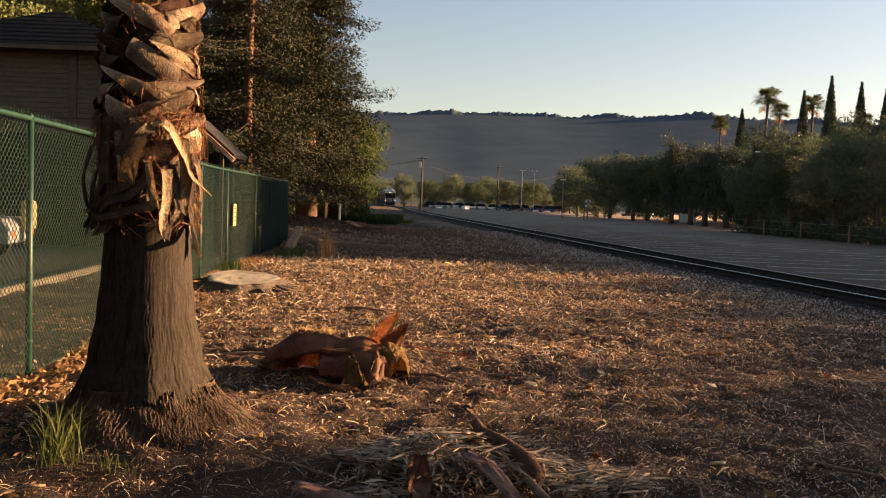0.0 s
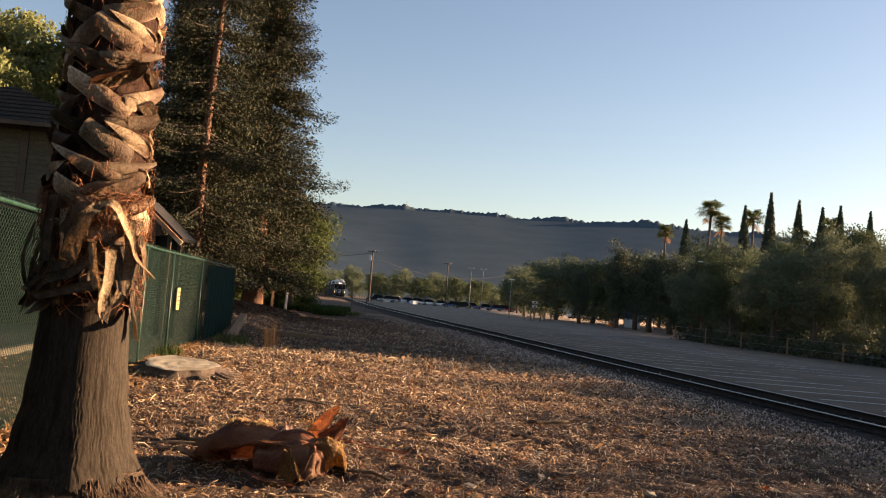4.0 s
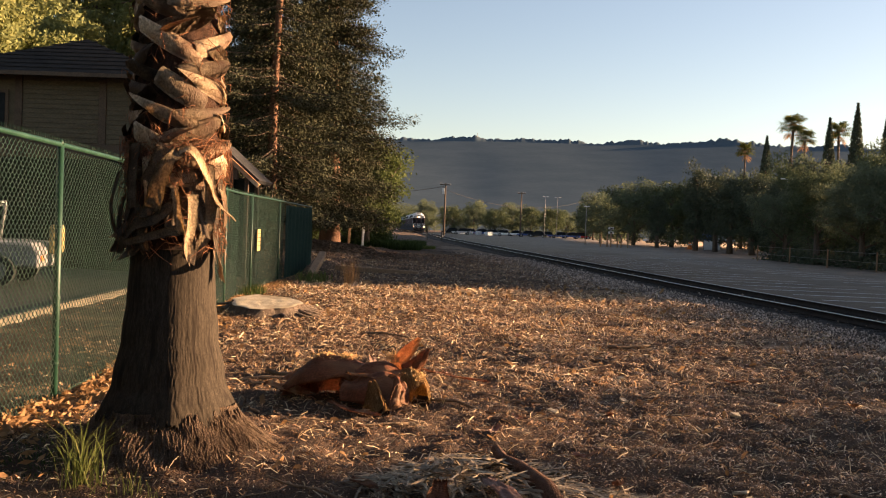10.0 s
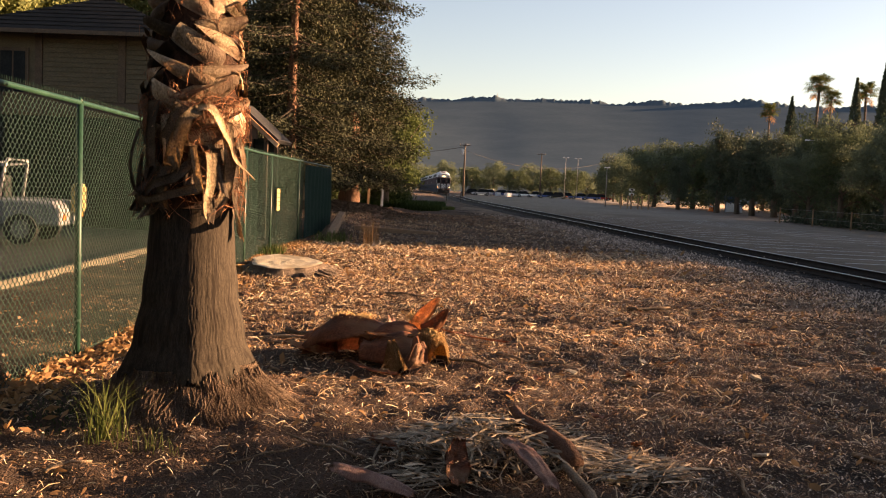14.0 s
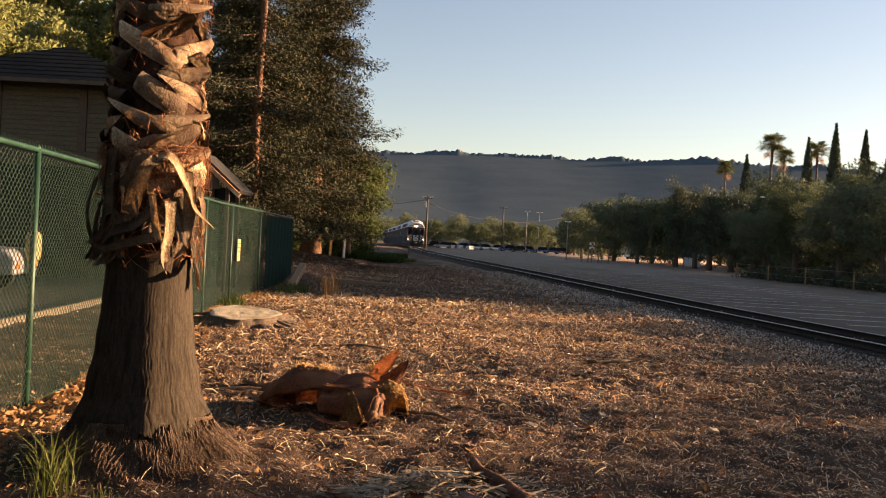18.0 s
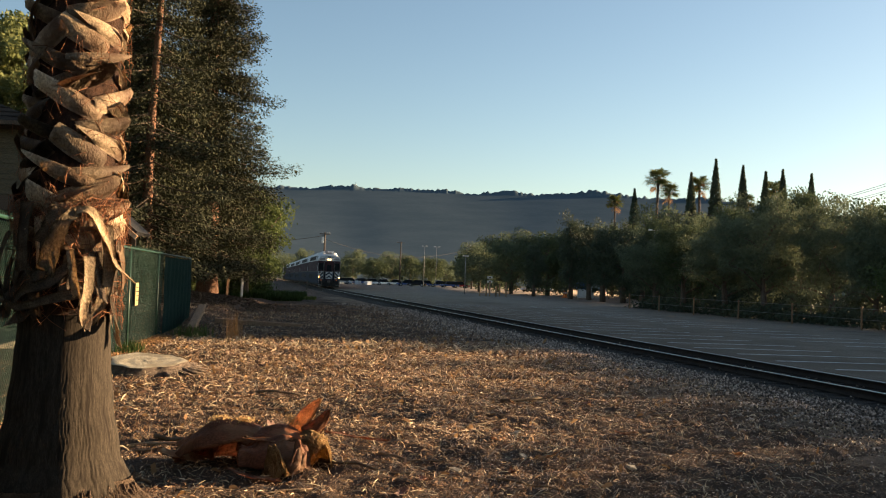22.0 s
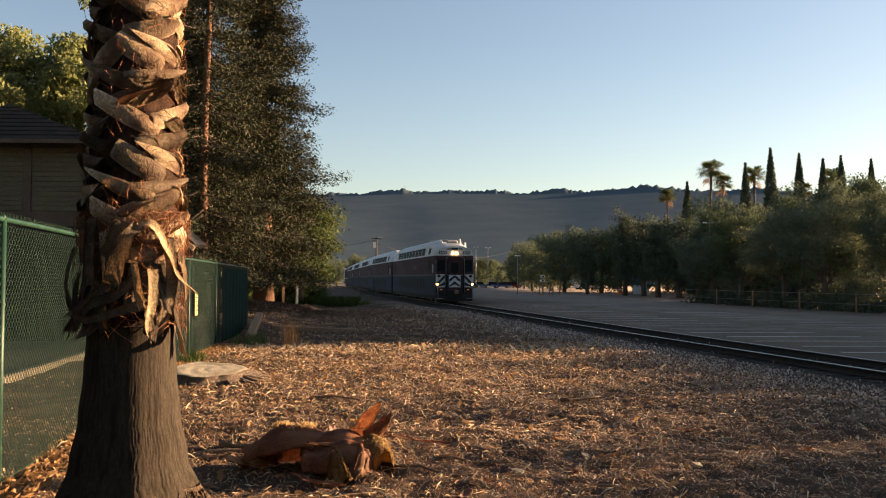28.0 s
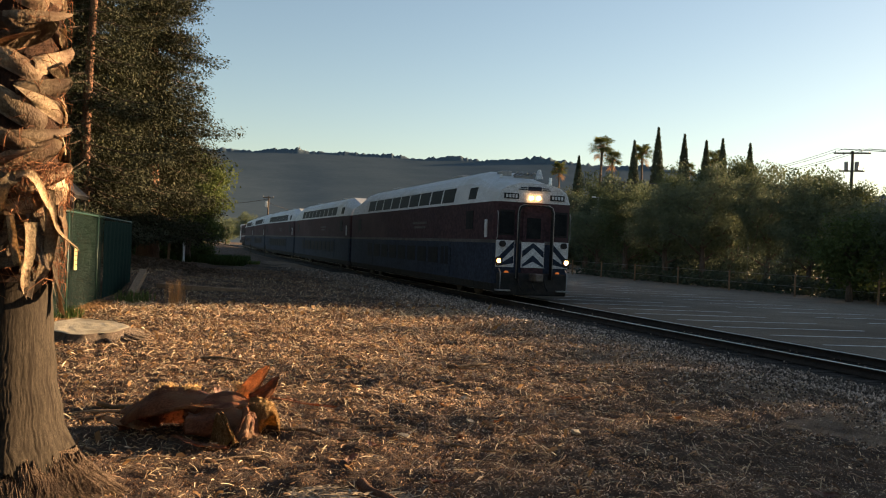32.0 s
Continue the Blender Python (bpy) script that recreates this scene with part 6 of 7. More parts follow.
def redwood(name, m, height, trunk_r, spread, seed, label, low=3.0, sprays=38, bare=()):
    """Conifer in loose tiers of drooping boughs with upturned tips."""
    tr = thing(name, m, label, "redwood tree", "redwoods beyond the fence")
    rng = np.random.RandomState(seed)
    zs = np.linspace(-0.3, height, 14)
    pts = [(0.12 * math.sin(z * 0.3 + seed), 0.1 * math.cos(z * 0.23), z) for z in zs]
    tube("trunk", pts, [trunk_r * (1.35 if i == 0 else 1) * (1 - 0.95 * max(0, z) / height) + 0.02 for i, z in enumerate(zs)], M["bark_red"], tr, "straight reddish trunk", sides=12)
    limbs, C, D = [], [], []
    z = low
    while z < height - 0.4:
        f = (z - low) / (height - low)
        env = spread * (1 - f) ** 0.9 * (0.75 + 0.25 * min(1, f * 7)) * rng.uniform(0.86, 1.1)
        for k in range(9):
            a = rng.uniform(0, 6.283)
            if any(p < z < q for p, q in bare) and min(abs((a - c + math.pi) % 6.283 - math.pi) for c in (4.9, 0.35)) < 0.5:
                continue
            l = env * rng.choice([rng.uniform(0.5, 0.85), rng.uniform(0.8, 1.0), rng.uniform(0.8, 1.0), rng.uniform(1.0, 1.2)]) + 0.35
            d = np.array([math.cos(a), math.sin(a), 0])
            side = np.array([-d[1], d[0], 0])
            b = np.array([0, 0, z + rng.uniform(-0.3, 0.3)])
            sag = rng.uniform(0.12, 0.34) * l
            ps = [b, b + d * l * 0.6 - np.array([0, 0, sag * 1.2]), b + d * l - np.array([0, 0, sag * 0.75])]
            curve = [ps[0] * (1 - t) ** 2 + 2 * ps[1] * t * (1 - t) + ps[2] * t * t for t in (0, 0.35, 0.7, 1)]
            limbs.append(tube_arrays(curve, [0.05, 0.035, 0.02, 0.008], 4, cap=False))
            for t in np.arange(0.2, 1.04, 0.72 / max(l, 0.6)):
                t = t + rng.uniform(-0.04, 0.04)
                p = ps[0] * (1 - t) ** 2 + 2 * ps[1] * t * (1 - t) + ps[2] * t * t + side * rng.normal(0, 0.16)
                w = rng.uniform(0.4, 0.8) * min(1.0, 0.45 + l / 6)
                g = in_ball(sprays * 3, rng)
                q = p + side * (g[:, :1] * w * 1.15) + d * (g[:, 1:2] * 0.6)
                q[:, 2] += g[:, 2] * 0.36 - 0.3 * w * g[:, 0] ** 2 - 0.05
                C.append(q)
                D.append(side * g[:, :1] * 0.9 + d * (0.4 + 0.9 * g[:, 1:2]) - np.array([0, 0, 0.25]) * np.abs(g[:, :1]))
        z += rng.uniform(0.38, 0.62)
    tagged(py_part("branchwork", limbs, M["bark"], tr, "thin drooping branches"), kind="stuff")
    core = rng.uniform(0, 1, 7000)
    cr = spread * (1 - core) ** 0.95 * 0.75 * np.sqrt(rng.uniform(0, 1, 7000))
    ca = rng.uniform(0, 6.283, 7000)
    inner = np.stack([cr * np.cos(ca), cr * np.sin(ca) + (1.9 if bare else 0.4), low + core * (height - low)], 1)
    inner = np.repeat(inner, 6, 0) + rng.normal(0, 0.3, (42000, 3))
    C.append(inner)
    D.append(rng.normal(0, 1, inner.shape) - np.array([0, 0, 0.6]))
    V, F = sprays_along(np.vstack(C), np.vstack(D), 0.13, 0.27, rng)
    tagged(np_part("foliage", V, F, M["leaf_redwood"], tr, "dark drooping needle sprays"), kind="stuff")
    return tr


redwood("redwood_tree", pose(-9.75, 42.8, 0.5), 26.5, 0.27, 4.6, 3, "tall redwood with a bare sunlit stretch of trunk", 2.2, bare=((4.7, 7.6), (9.5, 20)))
redwood("redwood_tree", pose(-7.9, 49.0, 0.6), 28.0, 0.5, 4.3, 7, "tall dense dark redwood", 2.0)
redwood("redwood_tree", pose(-13.2, 50.0, 0.6), 21.0, 0.42, 4.0, 11, "dark redwood behind the taller ones", 2.4, 9)

broadleaf("oak_tree", pose(-6.6, 57.0, 0.3), 7.6, 2.7, 16000, 0.2, M["leaf_oak"], "green broadleaf tree beside the redwoods, lit from one side", 4, 0.12, 1.0)
broadleaf("oak_tree", pose(-8.6, 60.0, 0.3), 7.0, 2.9, 11000, 0.22, M["leaf_dark"], "dark broadleaf tree under the redwoods", 5, 0.12, 1.0)

# yellowing trees behind the house
g1 = broadleaf("shade_tree", pose(-25.9, 53.0, 0.2), 19.6, 6.2, 64000, 0.28, M["leaf_gold"], "tall tree with yellowing sunlit leaves behind the house", 14, 0.2, 1.45)
for x, y, s, a in ((-20.9, 56.2, 0.99, 80), (-19.9, 32.4, 0.66, 160), (-13.5, 56.0, 0.76, 220), (-22.0, 33.0, 0.66, 300)):
    copy_thing(g1, pose(x, y, 0.2, 0, 0, a) @ Matrix.Scale(s, 4))


def polar(az, d, z=0.0):
    return d * math.sin(radians(az)), d * math.cos(radians(az)), z


# right-hand tree row along the lot
row1 = broadleaf("lot_tree", pose(*polar(24.5, 62, 0.3)), 6.4, 2.9, 26000, 0.13, M["leaf_dark"], "dark round-crowned tree at the edge of the parking lot", 21, 0.36, 0.85, group="trees along the parking lot")
row2 = broadleaf("lot_tree", pose(*polar(22.0, 66, 0.3)), 6.6, 2.3, 20000, 0.13, M["leaf_mid"], "sparse green tree at the edge of the parking lot", 22, 0.4, 0.75, group="trees along the parking lot")
row3 = broadleaf("lot_tree", pose(*polar(41.6, 57, 0.2)), 11.4, 3.2, 44000, 0.15, M["leaf_dark"], "tall open-crowned tree at the edge of the parking lot", 23, 0.3, 1.15, group="trees along the parking lot", fork=0.35)
# trees past 48 degrees are out of view, added to shape the ground shadow
ROW = [(1, 26.8, 59, 1.0, 40), (2, 28.6, 64, 1.05, 90), (1, 30.8, 57, 0.84, 150), (1, 33.2, 54, 0.78, 200), (2, 35, 56, 0.84, 10), (1, 36.6, 51, 0.72, 260),
       (3, 43.4, 53, 0.98, 70), (3, 45.6, 57, 1.06, 130), (1, 40.8, 44, 0.7, 33), (1, 44.6, 42, 0.7, 133), (1, 53, 42, 0.7, 233), (1, 57, 42, 0.66, 73), (1, 61.2, 41.5, 0.78, 150), (1, 63.2, 41.5, 0.85, 90), (1, 65, 40.5, 0.86, 10), (1, 70.5, 40, 1.08, 200), (3, 73, 40, 0.85, 10), (3, 77.5, 40, 0.95, 250), (3, 82, 40, 1.0, 140), (3, 87, 40, 1.05, 40), (3, 92, 41, 1.1, 340), (1, 55, 48, 0.9, 60), (1, 60, 47, 0.95, 100), (1, 20.2, 70, 0.86, 50), (1, 38.6, 46, 0.72, 20), (2, 42.7, 43, 0.7, 75), (1, 50.8, 42.5, 0.72, 300), (2, 55, 42, 0.7, 15), (1, 59.2, 42, 0.74, 120), (2, 62.2, 42.5, 0.78, 220), (1, 67.2, 40.5, 0.95, 260), (1, 48.6, 43, 0.7, 20)]
for k, az, d, s, a in ROW:
    tall = 1.2 + 0.12 * math.sin(az * 2.7) if az < 40 else 1.0
    copy_thing((row1, row2, row3)[k - 1], pose(*polar(az, d, float(rise(d * math.cos(radians(az)))) - 0.05), 0, 0, a) @ Matrix.Diagonal((s, s, s * tall, 1)))
# trees added behind the row to cover bright strips of sunlit ground
BEHIND = [(1, 40, 31, 0.85), (2, 46, 35, 0.9), (1, 43, 38, 0.85), (2, 44, 44, 0.88), (1, 43, 50, 0.86), (2, 42, 56, 0.92), (1, 41, 62, 0.86), (2, 42, 68, 0.9), (1, 41, 75, 0.9), (2, 43, 82, 0.9)]
for k, x, y, s in BEHIND:
    copy_thing((row1, row2)[k - 1], pose(x, y, float(rise(y)) - 0.05, 0, 0, 37 * x + 11 * y) @ Matrix.Scale(s, 4))
lit = broadleaf("young_tree", pose(*polar(35.4, 46, 0.2)), 4.4, 1.6, 5200, 0.2, M["leaf_oak"], "young light-green tree at the edge of the parking lot", 25, 0.12, 0.8)

# hedge and low fence under the row; shrubs behind added to hide sunlit ground
rng = np.random.RandomState(15)
for n, back, tall, size, label in ((17000, 0.7, 0.95, 0.2, "low dark hedge along the edge of the parking lot"), (20000, 7.5, 2.3, 0.3, "dark shrubs added behind the tree row to hide sunlit ground")):
    t = rng.uniform(0, 1, n)
    hx = np.interp(t, [0, 0.25, 0.6, 1], [23.2, 25.8, 30.2, 42.0]) + rng.normal(back, 0.5, n)
    hy = np.interp(t, [0, 0.25, 0.6, 1], [68.0, 50.0, 29.5, 8.0]) + rng.normal(0, 0.4, n)
    C = np.stack([hx, hy, rise(hy) + rng.uniform(0, 1, n) ** 1.1 * tall * (0.8 + 0.25 * np.sin(hy * 0.9) + 0.12 * np.sin(hy * 2.3))], 1)
    V, F = leaf_quads(C, size, 0.6, 0.1, rng)
    tagged(np_part("hedge", V, F, M["leaf_cypress"]), label, "hedge", kind="stuff")
n = 12000
hy = rng.uniform(62, 136, n)
hx = np.interp(hy, ly, far_x) + 1.0 + rng.normal(0.8, 0.6, n)
C = np.stack([hx, hy, rise(hy) + rng.uniform(0, 1, n) ** 1.1 * (1.7 + 0.4 * np.sin(hy * 0.7))], 1)
V, F = leaf_quads(C, 0.36, 0.6, 0.1, rng)
tagged(np_part("hedge", V, F, M["leaf_cypress"]), "dark shrubs along the far side of the parking lot", "hedge", kind="stuff")
fp = [(22.3, 66.0), (23.4, 56.0), (25.3, 44.0), (28.8, 28.6)]
lf = thing("wire_fence", pose(0, 0, 0), "low pale wire fence along the tree row", "fence")
for k in range(8):
    y = 66 - 5.0 * k
    x = float(np.interp(-y, [-p[1] for p in fp], [p[0] for p in fp]))
    bm = bmesh.new()
    cyl(bm, x, y, float(rise(y)) - 0.1, float(rise(y)) + 1.15, 0.05, 8)
    part("post", bm, M["timber"], lf)
for h in (0.5, 1.05):
    tube("wire", [(float(np.interp(-y, [-p[1] for p in fp], [p[0] for p in fp])), y, float(rise(y)) + h) for y in np.linspace(66, 28.9, 16)], 0.008, M["galv"], lf, sides=4)

# far trees: the group beyond the lot, and the row at its end
far1 = broadleaf("far_tree", pose(*polar(11.0, 122, 0.7)), 8.2, 4.4, 16000, 0.25, M["leaf_far"], "broad hazy tree beyond the parking lot", 31, 0.05, 1.25, group="trees beyond the parking lot")
far2 = broadleaf("far_tree", pose(*polar(13.4, 118, 0.7)), 8.8, 3.5, 13000, 0.25, M["leaf_mid"], "green tree beyond the parking lot, lit at the top", 32, 0.05, 1.2, group="trees beyond the parking lot", fork=0.32)
far3 = broadleaf("far_tree", pose(*polar(17.0, 92, 0.6)), 8.4, 1.5, 9000, 0.2, M["leaf_cypress"], "dark narrow tree at the far edge of the lot", 33, 0.08, 0.8, group="trees beyond the parking lot", fork=0.34)
rr = random.Random(9)
FAR = [(1, 8.9, 128, 0.86), (2, 10.2, 138, 0.95), (3, 12.5, 108, 0.82), (2, 14.6, 124, 0.92), (3, 14.9, 100, 0.94), (3, 16.1, 98, 0.95), (2, 15.6, 114, 0.84), (3, 18.3, 90, 0.98), (3, 19.5, 88, 0.85), (2, 20.6, 96, 0.72), (3, 21.6, 84, 0.76), (1, 23.0, 92, 0.74), (2, 18.2, 130, 1.0), (2, 24.5, 88, 0.8), (1, 27.2, 86, 0.9), (2, 30, 88, 1.0), (1, 32.8, 86, 1.05), (2, 34.6, 84, 0.96), (2, 36.4, 88, 0.92),
       (1, 21, 118, 1.1), (2, 23.5, 122, 1.1), (1, 26, 112, 1.0), (2, 19.5, 108, 0.9), (1, -2.6, 262, 1.0), (2, -0.9, 226, 1.02), (1, 0.5, 245, 1.08), (2, 1.9, 232, 1.0), (1, 3.1, 240, 0.92), (2, 4.3, 228, 0.98), (2, 5.6, 222, 1.02), (1, 6.7, 236, 0.95), (2, 7.9, 210, 0.9), (1, 9.2, 205, 1.0), (2, 10.8, 215, 1.1), (1, -5.4, 275, 1.15), (1, -4.0, 300, 1.2), (2, 12.6, 190, 0.98), (1, 27.5, 104, 0.8), (2, 25.2, 108, 0.75), (1, 22.6, 112, 0.8), (2, 21.2, 126, 0.85), (1, 19.8, 134, 0.85), (2, 29.6, 98, 0.8), (1, 17.6, 146, 0.9)]
for k, az, d, s in FAR:
    copy_thing((far1, far2, far3)[k - 1], pose(*polar(az, d, 0.7), 0, 0, rr.uniform(0, 360)) @ Matrix.Diagonal((s, s, s * (rr.uniform(0.7, 1.16) if k == 3 else rr.uniform(0.82, 1.14)) * (1.3 if 14.5 < az < 31 and d < 150 else 1.1 if 11 < az <= 14.5 else 1.0), 1)))


def cypress(m, height, w, seed, master=None):
    if master:
        return copy_thing(master, m)
    tr = thing("cypress_tree", m, "slender dark Italian cypress rising above the trees", "cypress", "slender cypresses")
    rng = np.random.RandomState(seed)
    tube("trunk", [(0, 0, -0.2), (0, 0, height * 0.9)], [0.2, 0.03], M["bark"], tr, sides=6)
    n = 8000
    t = rng.uniform(0, 1, n) ** 1.1
    r = w * np.clip(np.minimum(t * 6, 1), 0, 1) * (1 - t ** 2.2) ** 0.9 * 0.85 * rng.uniform(0.5, 1.08, n)
    a = rng.uniform(0, 6.283, n)
    C = np.stack([r * np.cos(a), r * np.sin(a), 0.3 + t * (height - 0.3)], 1)
    V, F = leaf_quads(C, 0.34, 0.3, -1.6, rng)
    tagged(np_part("crown", V, F, M["leaf_cypress"], tr, "narrow dense crown"), kind="stuff")
    return tr


CYP = [(22.45, 8.25, 1.2), (23.95, 7.9, 1.1), (25.6, 7.55, 1.05), (26.95, 7.2, 1.05), (27.95, 7.3, 1.05), (29.6, 7.05, 1.0), (18.9, 6.25, 1.0)]
cmaster = None
for az, el, w in CYP:
    d = 130.0
    h = math.tan(radians(el - 0.62)) * d + 1.75 - 0.7
    m = pose(*polar(az, d, 0.7), 0, 0, az * 40) @ Matrix.Diagonal((w, w, h / 16.0, 1))
    c = cypress(m, 16.0, 1.25, 6, cmaster)
    cmaster = cmaster or c
pmaster = None
for az, el, s, lean in ((17.65, 6.6, 1.15, 0), (20.4, 7.65, 1.3, 0.0), (21.1, 6.85, 1.05, 0), (22.95, 7.25, 1.15, 0), (25.85, 6.25, 0.95, 0), (27.5, 6.95, 1.15, 0)):
    d = 134.0
    h = math.tan(radians(el - 0.62)) * d + 1.75 - 0.7
    if pmaster is None:
        pmaster = thing("fan_palm", pose(*polar(az, d, 0.7)) @ Matrix.Scale(h / 14.0, 4), "tall thin fan palm above the tree tops", "palm tree", "tall fan palms")
        tube("trunk", [(0, 0, -0.3), (0.12, 0, 5), (0.05, 0.1, 10), (0, 0, 13.4)], [0.2, 0.14, 0.11, 0.12], M["bark"], pmaster, sides=9)
        fan_fronds(pmaster, 44, 13.4, 1.5, 5, 0.6, M["leaf_palm"], "crown_fronds", 11)
        fan_fronds(pmaster, 16, 12.8, 1.2, 8, 1.4, M["skirt"], "dead_skirt", 7)
    else:
        copy_thing(pmaster, pose(*polar(az, d, 0.7), 0, 0, az * 77) @ Matrix.Diagonal((h / 14.0 * s / 1.05, h / 14.0 * s / 1.05, h / 14.0, 1)))

# brush, tall grass and bushes at the foot of the redwoods
rng = np.random.RandomState(41)
n = 9000
X, Y = rng.uniform(-9, -3.0, n), rng.uniform(56, 66, n)
keep = X < track_x(Y) - 6.2
X, Y = X[keep], Y[keep]
blades("tall_grass", np.stack([X, Y, ground_z(X, Y)], 1), 0.55, 0.04, rng, M["grass"], "tall green grass beside the track", 0.8)
n = 2500
X, Y = rng.uniform(-7.5, -2.2, n), rng.uniform(61.0, 63.5, n)
blades("grass_strip", np.stack([X, Y, ground_z(X, Y)], 1), 0.22, 0.06, rng, M["grass_dry"], "bright sunlit strip of short grass", 0.7)
X, Y = rng.normal(-8.0, 1.9, 7000), rng.normal(44, 2.2, 7000)
V, F = leaf_quads(np.stack([X, Y, ground_z(X, Y) + rng.uniform(0, 0.12, 7000)], 1), 0.2, 0.3, 0, rng, 0.7)
tagged(np_part("brush_heap", V, F, M["root"]), "heap of dark brush and needles under the redwoods", "brush heap", kind="stuff")
for k, (x, y, s) in enumerate([(-7.6, 58.5, 0.8), (-9.6, 55, 0.9), (-6.4, 63.5, 0.6), (-11.5, 53, 1.0)]):
    broadleaf("bush", pose(x, y, float(ground_z(x, y))), 2.0 * s, 1.4 * s, 2200, 0.16, M["leaf_oak"], "green bush at the foot of the trees", 50 + k, 0.02, 0.5, "bush")
for k, (x, y, h) in enumerate([(-8.9, 42.5, 1.3), (-6.9, 50.5, 1.3), (-6.2, 51.5, 1.25), (-9.6, 45.0, 1.3), (-9.2, 45.3, 1.2)]):
    p = part("marker_post", boxed(-0.07, 0.07, -0.05, 0.05, 0, h, 0.01), M["timber" if k != 2 else "white"])
    p.matrix_world = pose(x, y, float(ground_z(x, y)) - 0.05, 2 * (k % 2), 1, 20 * k)
    tagged(p, "pale wooden post under the trees" if k != 2 else "white post under the trees", "post")


# ---- poles, lamps, wires, small fixtures ----
def lamp_pole(az, d, h, label="thin steel parking-lot lamp pole", arm=0.45):
    p = thing("street_lamp", pose(*polar(az, d, float(rise(d * math.cos(radians(az)))))), label, "street lamp", "parking lot lamps")
    tube("pole", [(0, 0, -0.2), (0, 0, h)], [0.055, 0.035], M["galv"], p, sides=8)
    tube("arm", [(-arm, 0, h - 0.02), (arm, 0, h - 0.02)], 0.035, M["galv"], p, sides=6)
    for s in (-1, 1):
        part("lamp_head", boxed(s * arm - 0.2, s * arm + 0.2, -0.12, 0.12, h - 0.05, h + 0.07, 0.03), M["lamp_glint"], p, "bright lamp housing")
    return p


lamp_pole(7.9, 104, 4.6, arm=0.15)
lamp_pole(15.4, 100, 7.0)
lamp_pole(20.2, 90, 7.5)
lamp_pole(29.6, 62, 5.9)
lamp_pole(5.2, 190, 9)
lamp_pole(6.0, 180, 8.5)
lamp_pole(47.7, 47.0, 6.2)


def utility_pole(x, y, h, yaw, arms, label):
    p = thing("utility_pole", pose(x, y, float(rise(y)) if y < 200 else 0.84, 0, 0, yaw), label, "utility pole")
    tube("pole", [(0, 0, -0.3), (0.03, 0, h)], [0.2, 0.13], M["pole_wood"], p, sides=10)
    for z, w in arms:
        a = part("crossarm", boxed(-w, w, -0.06, 0.06, h + z - 0.07, h + z + 0.07, 0.01), M["pole_wood"], p)
        for u in (-0.9, -0.5, 0.5, 0.9):
            bm = bmesh.new()
            cyl(bm, u * w, 0, h + z + 0.07, h + z + 0.3, 0.05, 8, 0.03)
            part("insulator", bm, M["galv"], a)
    return p


ux, uy, _ = polar(35.4, 90)
UH = math.tan(radians(7.1)) * 90 + 1.75 - 0.5
up = utility_pole(ux, uy, UH, -30, ((-0.2, 1.6), (-1.9, 1.1)), "wooden utility pole with two crossarms above the trees")
for s in (-1, 1):
    bm = bmesh.new()
    cyl(bm, s * 0.45, 0.2, UH - 1.9, UH - 1.0, 0.2, 12)
    part("transformer", bm, M["galv"], up, "grey transformer can")
utility_pole(*polar(21.7, 118)[:2], 11.5, -20, ((-0.2, 1.3),), "thin wooden utility pole among the palms")
utility_pole(-3.8, 147, 8.9, 5, ((-0.3, 0.9),), "wooden utility pole beside the track with a white box")
part("white_box", boxed(-0.5, -0.12, -0.2, 0.2, 7.0, 8.0, 0.03), M["white"], bpy.data.objects["utility_pole.002"], "white equipment box")
utility_pole(*polar(3.6, 205)[:2], 10.5, 0, ((-0.3, 1.0),), "distant wooden utility pole")
utility_pole(*polar(8.4, 175)[:2], 9.0, 0, ((-0.3, 1.2),), "distant wooden utility pole")


def cable(p, q, sag, r=0.03):
    pts = []
    for i in range(17):
        t = i / 16
        v = Vector(p) * (1 - t) + Vector(q) * t
        v.z -= sag * 4 * t * (1 - t)
        pts.append(v[:])
    return tagged(tube("power_cable", pts, r, M["wire"], None, sides=4), "sagging power cable between the poles", "cable", "power cables")


for k, off in enumerate((-1.4, -0.75, 0.75, 1.4)):
    a = (ux + off * 0.85, uy - off * 0.5, UH + 0.6)
    b2 = polar(21.7, 118, 11.7)
    cable(a, (b2[0] + off * 0.8, b2[1] - off * 0.3, 12.2), 1.6, 0.02)
    c2 = polar(60.0, 80, 12.5)
    cable(a, (c2[0] + off, c2[1], c2[2]), 1.2, 0.02)
cable((-3.8, 147, 9.2), polar(-9, 200, 10), 1.0, 0.04)
cable((-3.8, 147, 8.6), polar(8.4, 175, 9.2), 2.5, 0.03)

sig = thing("track_signal", pose(*polar(9.55, 100, 0.55)), "small signal post with white hoods", "signal")
tube("post", [(0, 0, 0), (0, 0, 2.0)], 0.07, M["galv"], sig, sides=8)
for z in (1.45, 1.95):
    h = part("hood", boxed(-0.28, 0.28, -0.2, 0.2, z, z + 0.26, 0.04), M["white"], sig, "white lamp hood")
    part("lens", boxed(-0.12, 0.12, -0.215, -0.2, z + 0.05, z + 0.2), M["glass"], h)
for k in range(6):
    az = 8.9 + 0.33 * k + 0.1 * (k % 2)
    b = thing("bollard", pose(*polar(az, 98, 0.52)), "pale weathered bollard beside the lot", "bollard", "bollards")
    bm = bmesh.new()
    cyl(bm, 0, 0, -0.1, 1.2 + 0.2 * (k % 3), 0.08, 10)
    part("shaft", bm, M["timber"], b)
kiosk = thing("ticket_kiosk", pose(*polar(15.9, 108, 0.55), 0, 0, -15), "small white and blue kiosk under the trees", "kiosk")
part("body", boxed(-1.0, 1.0, -0.6, 0.6, 0, 1.1, 0.03), M["white"], kiosk)
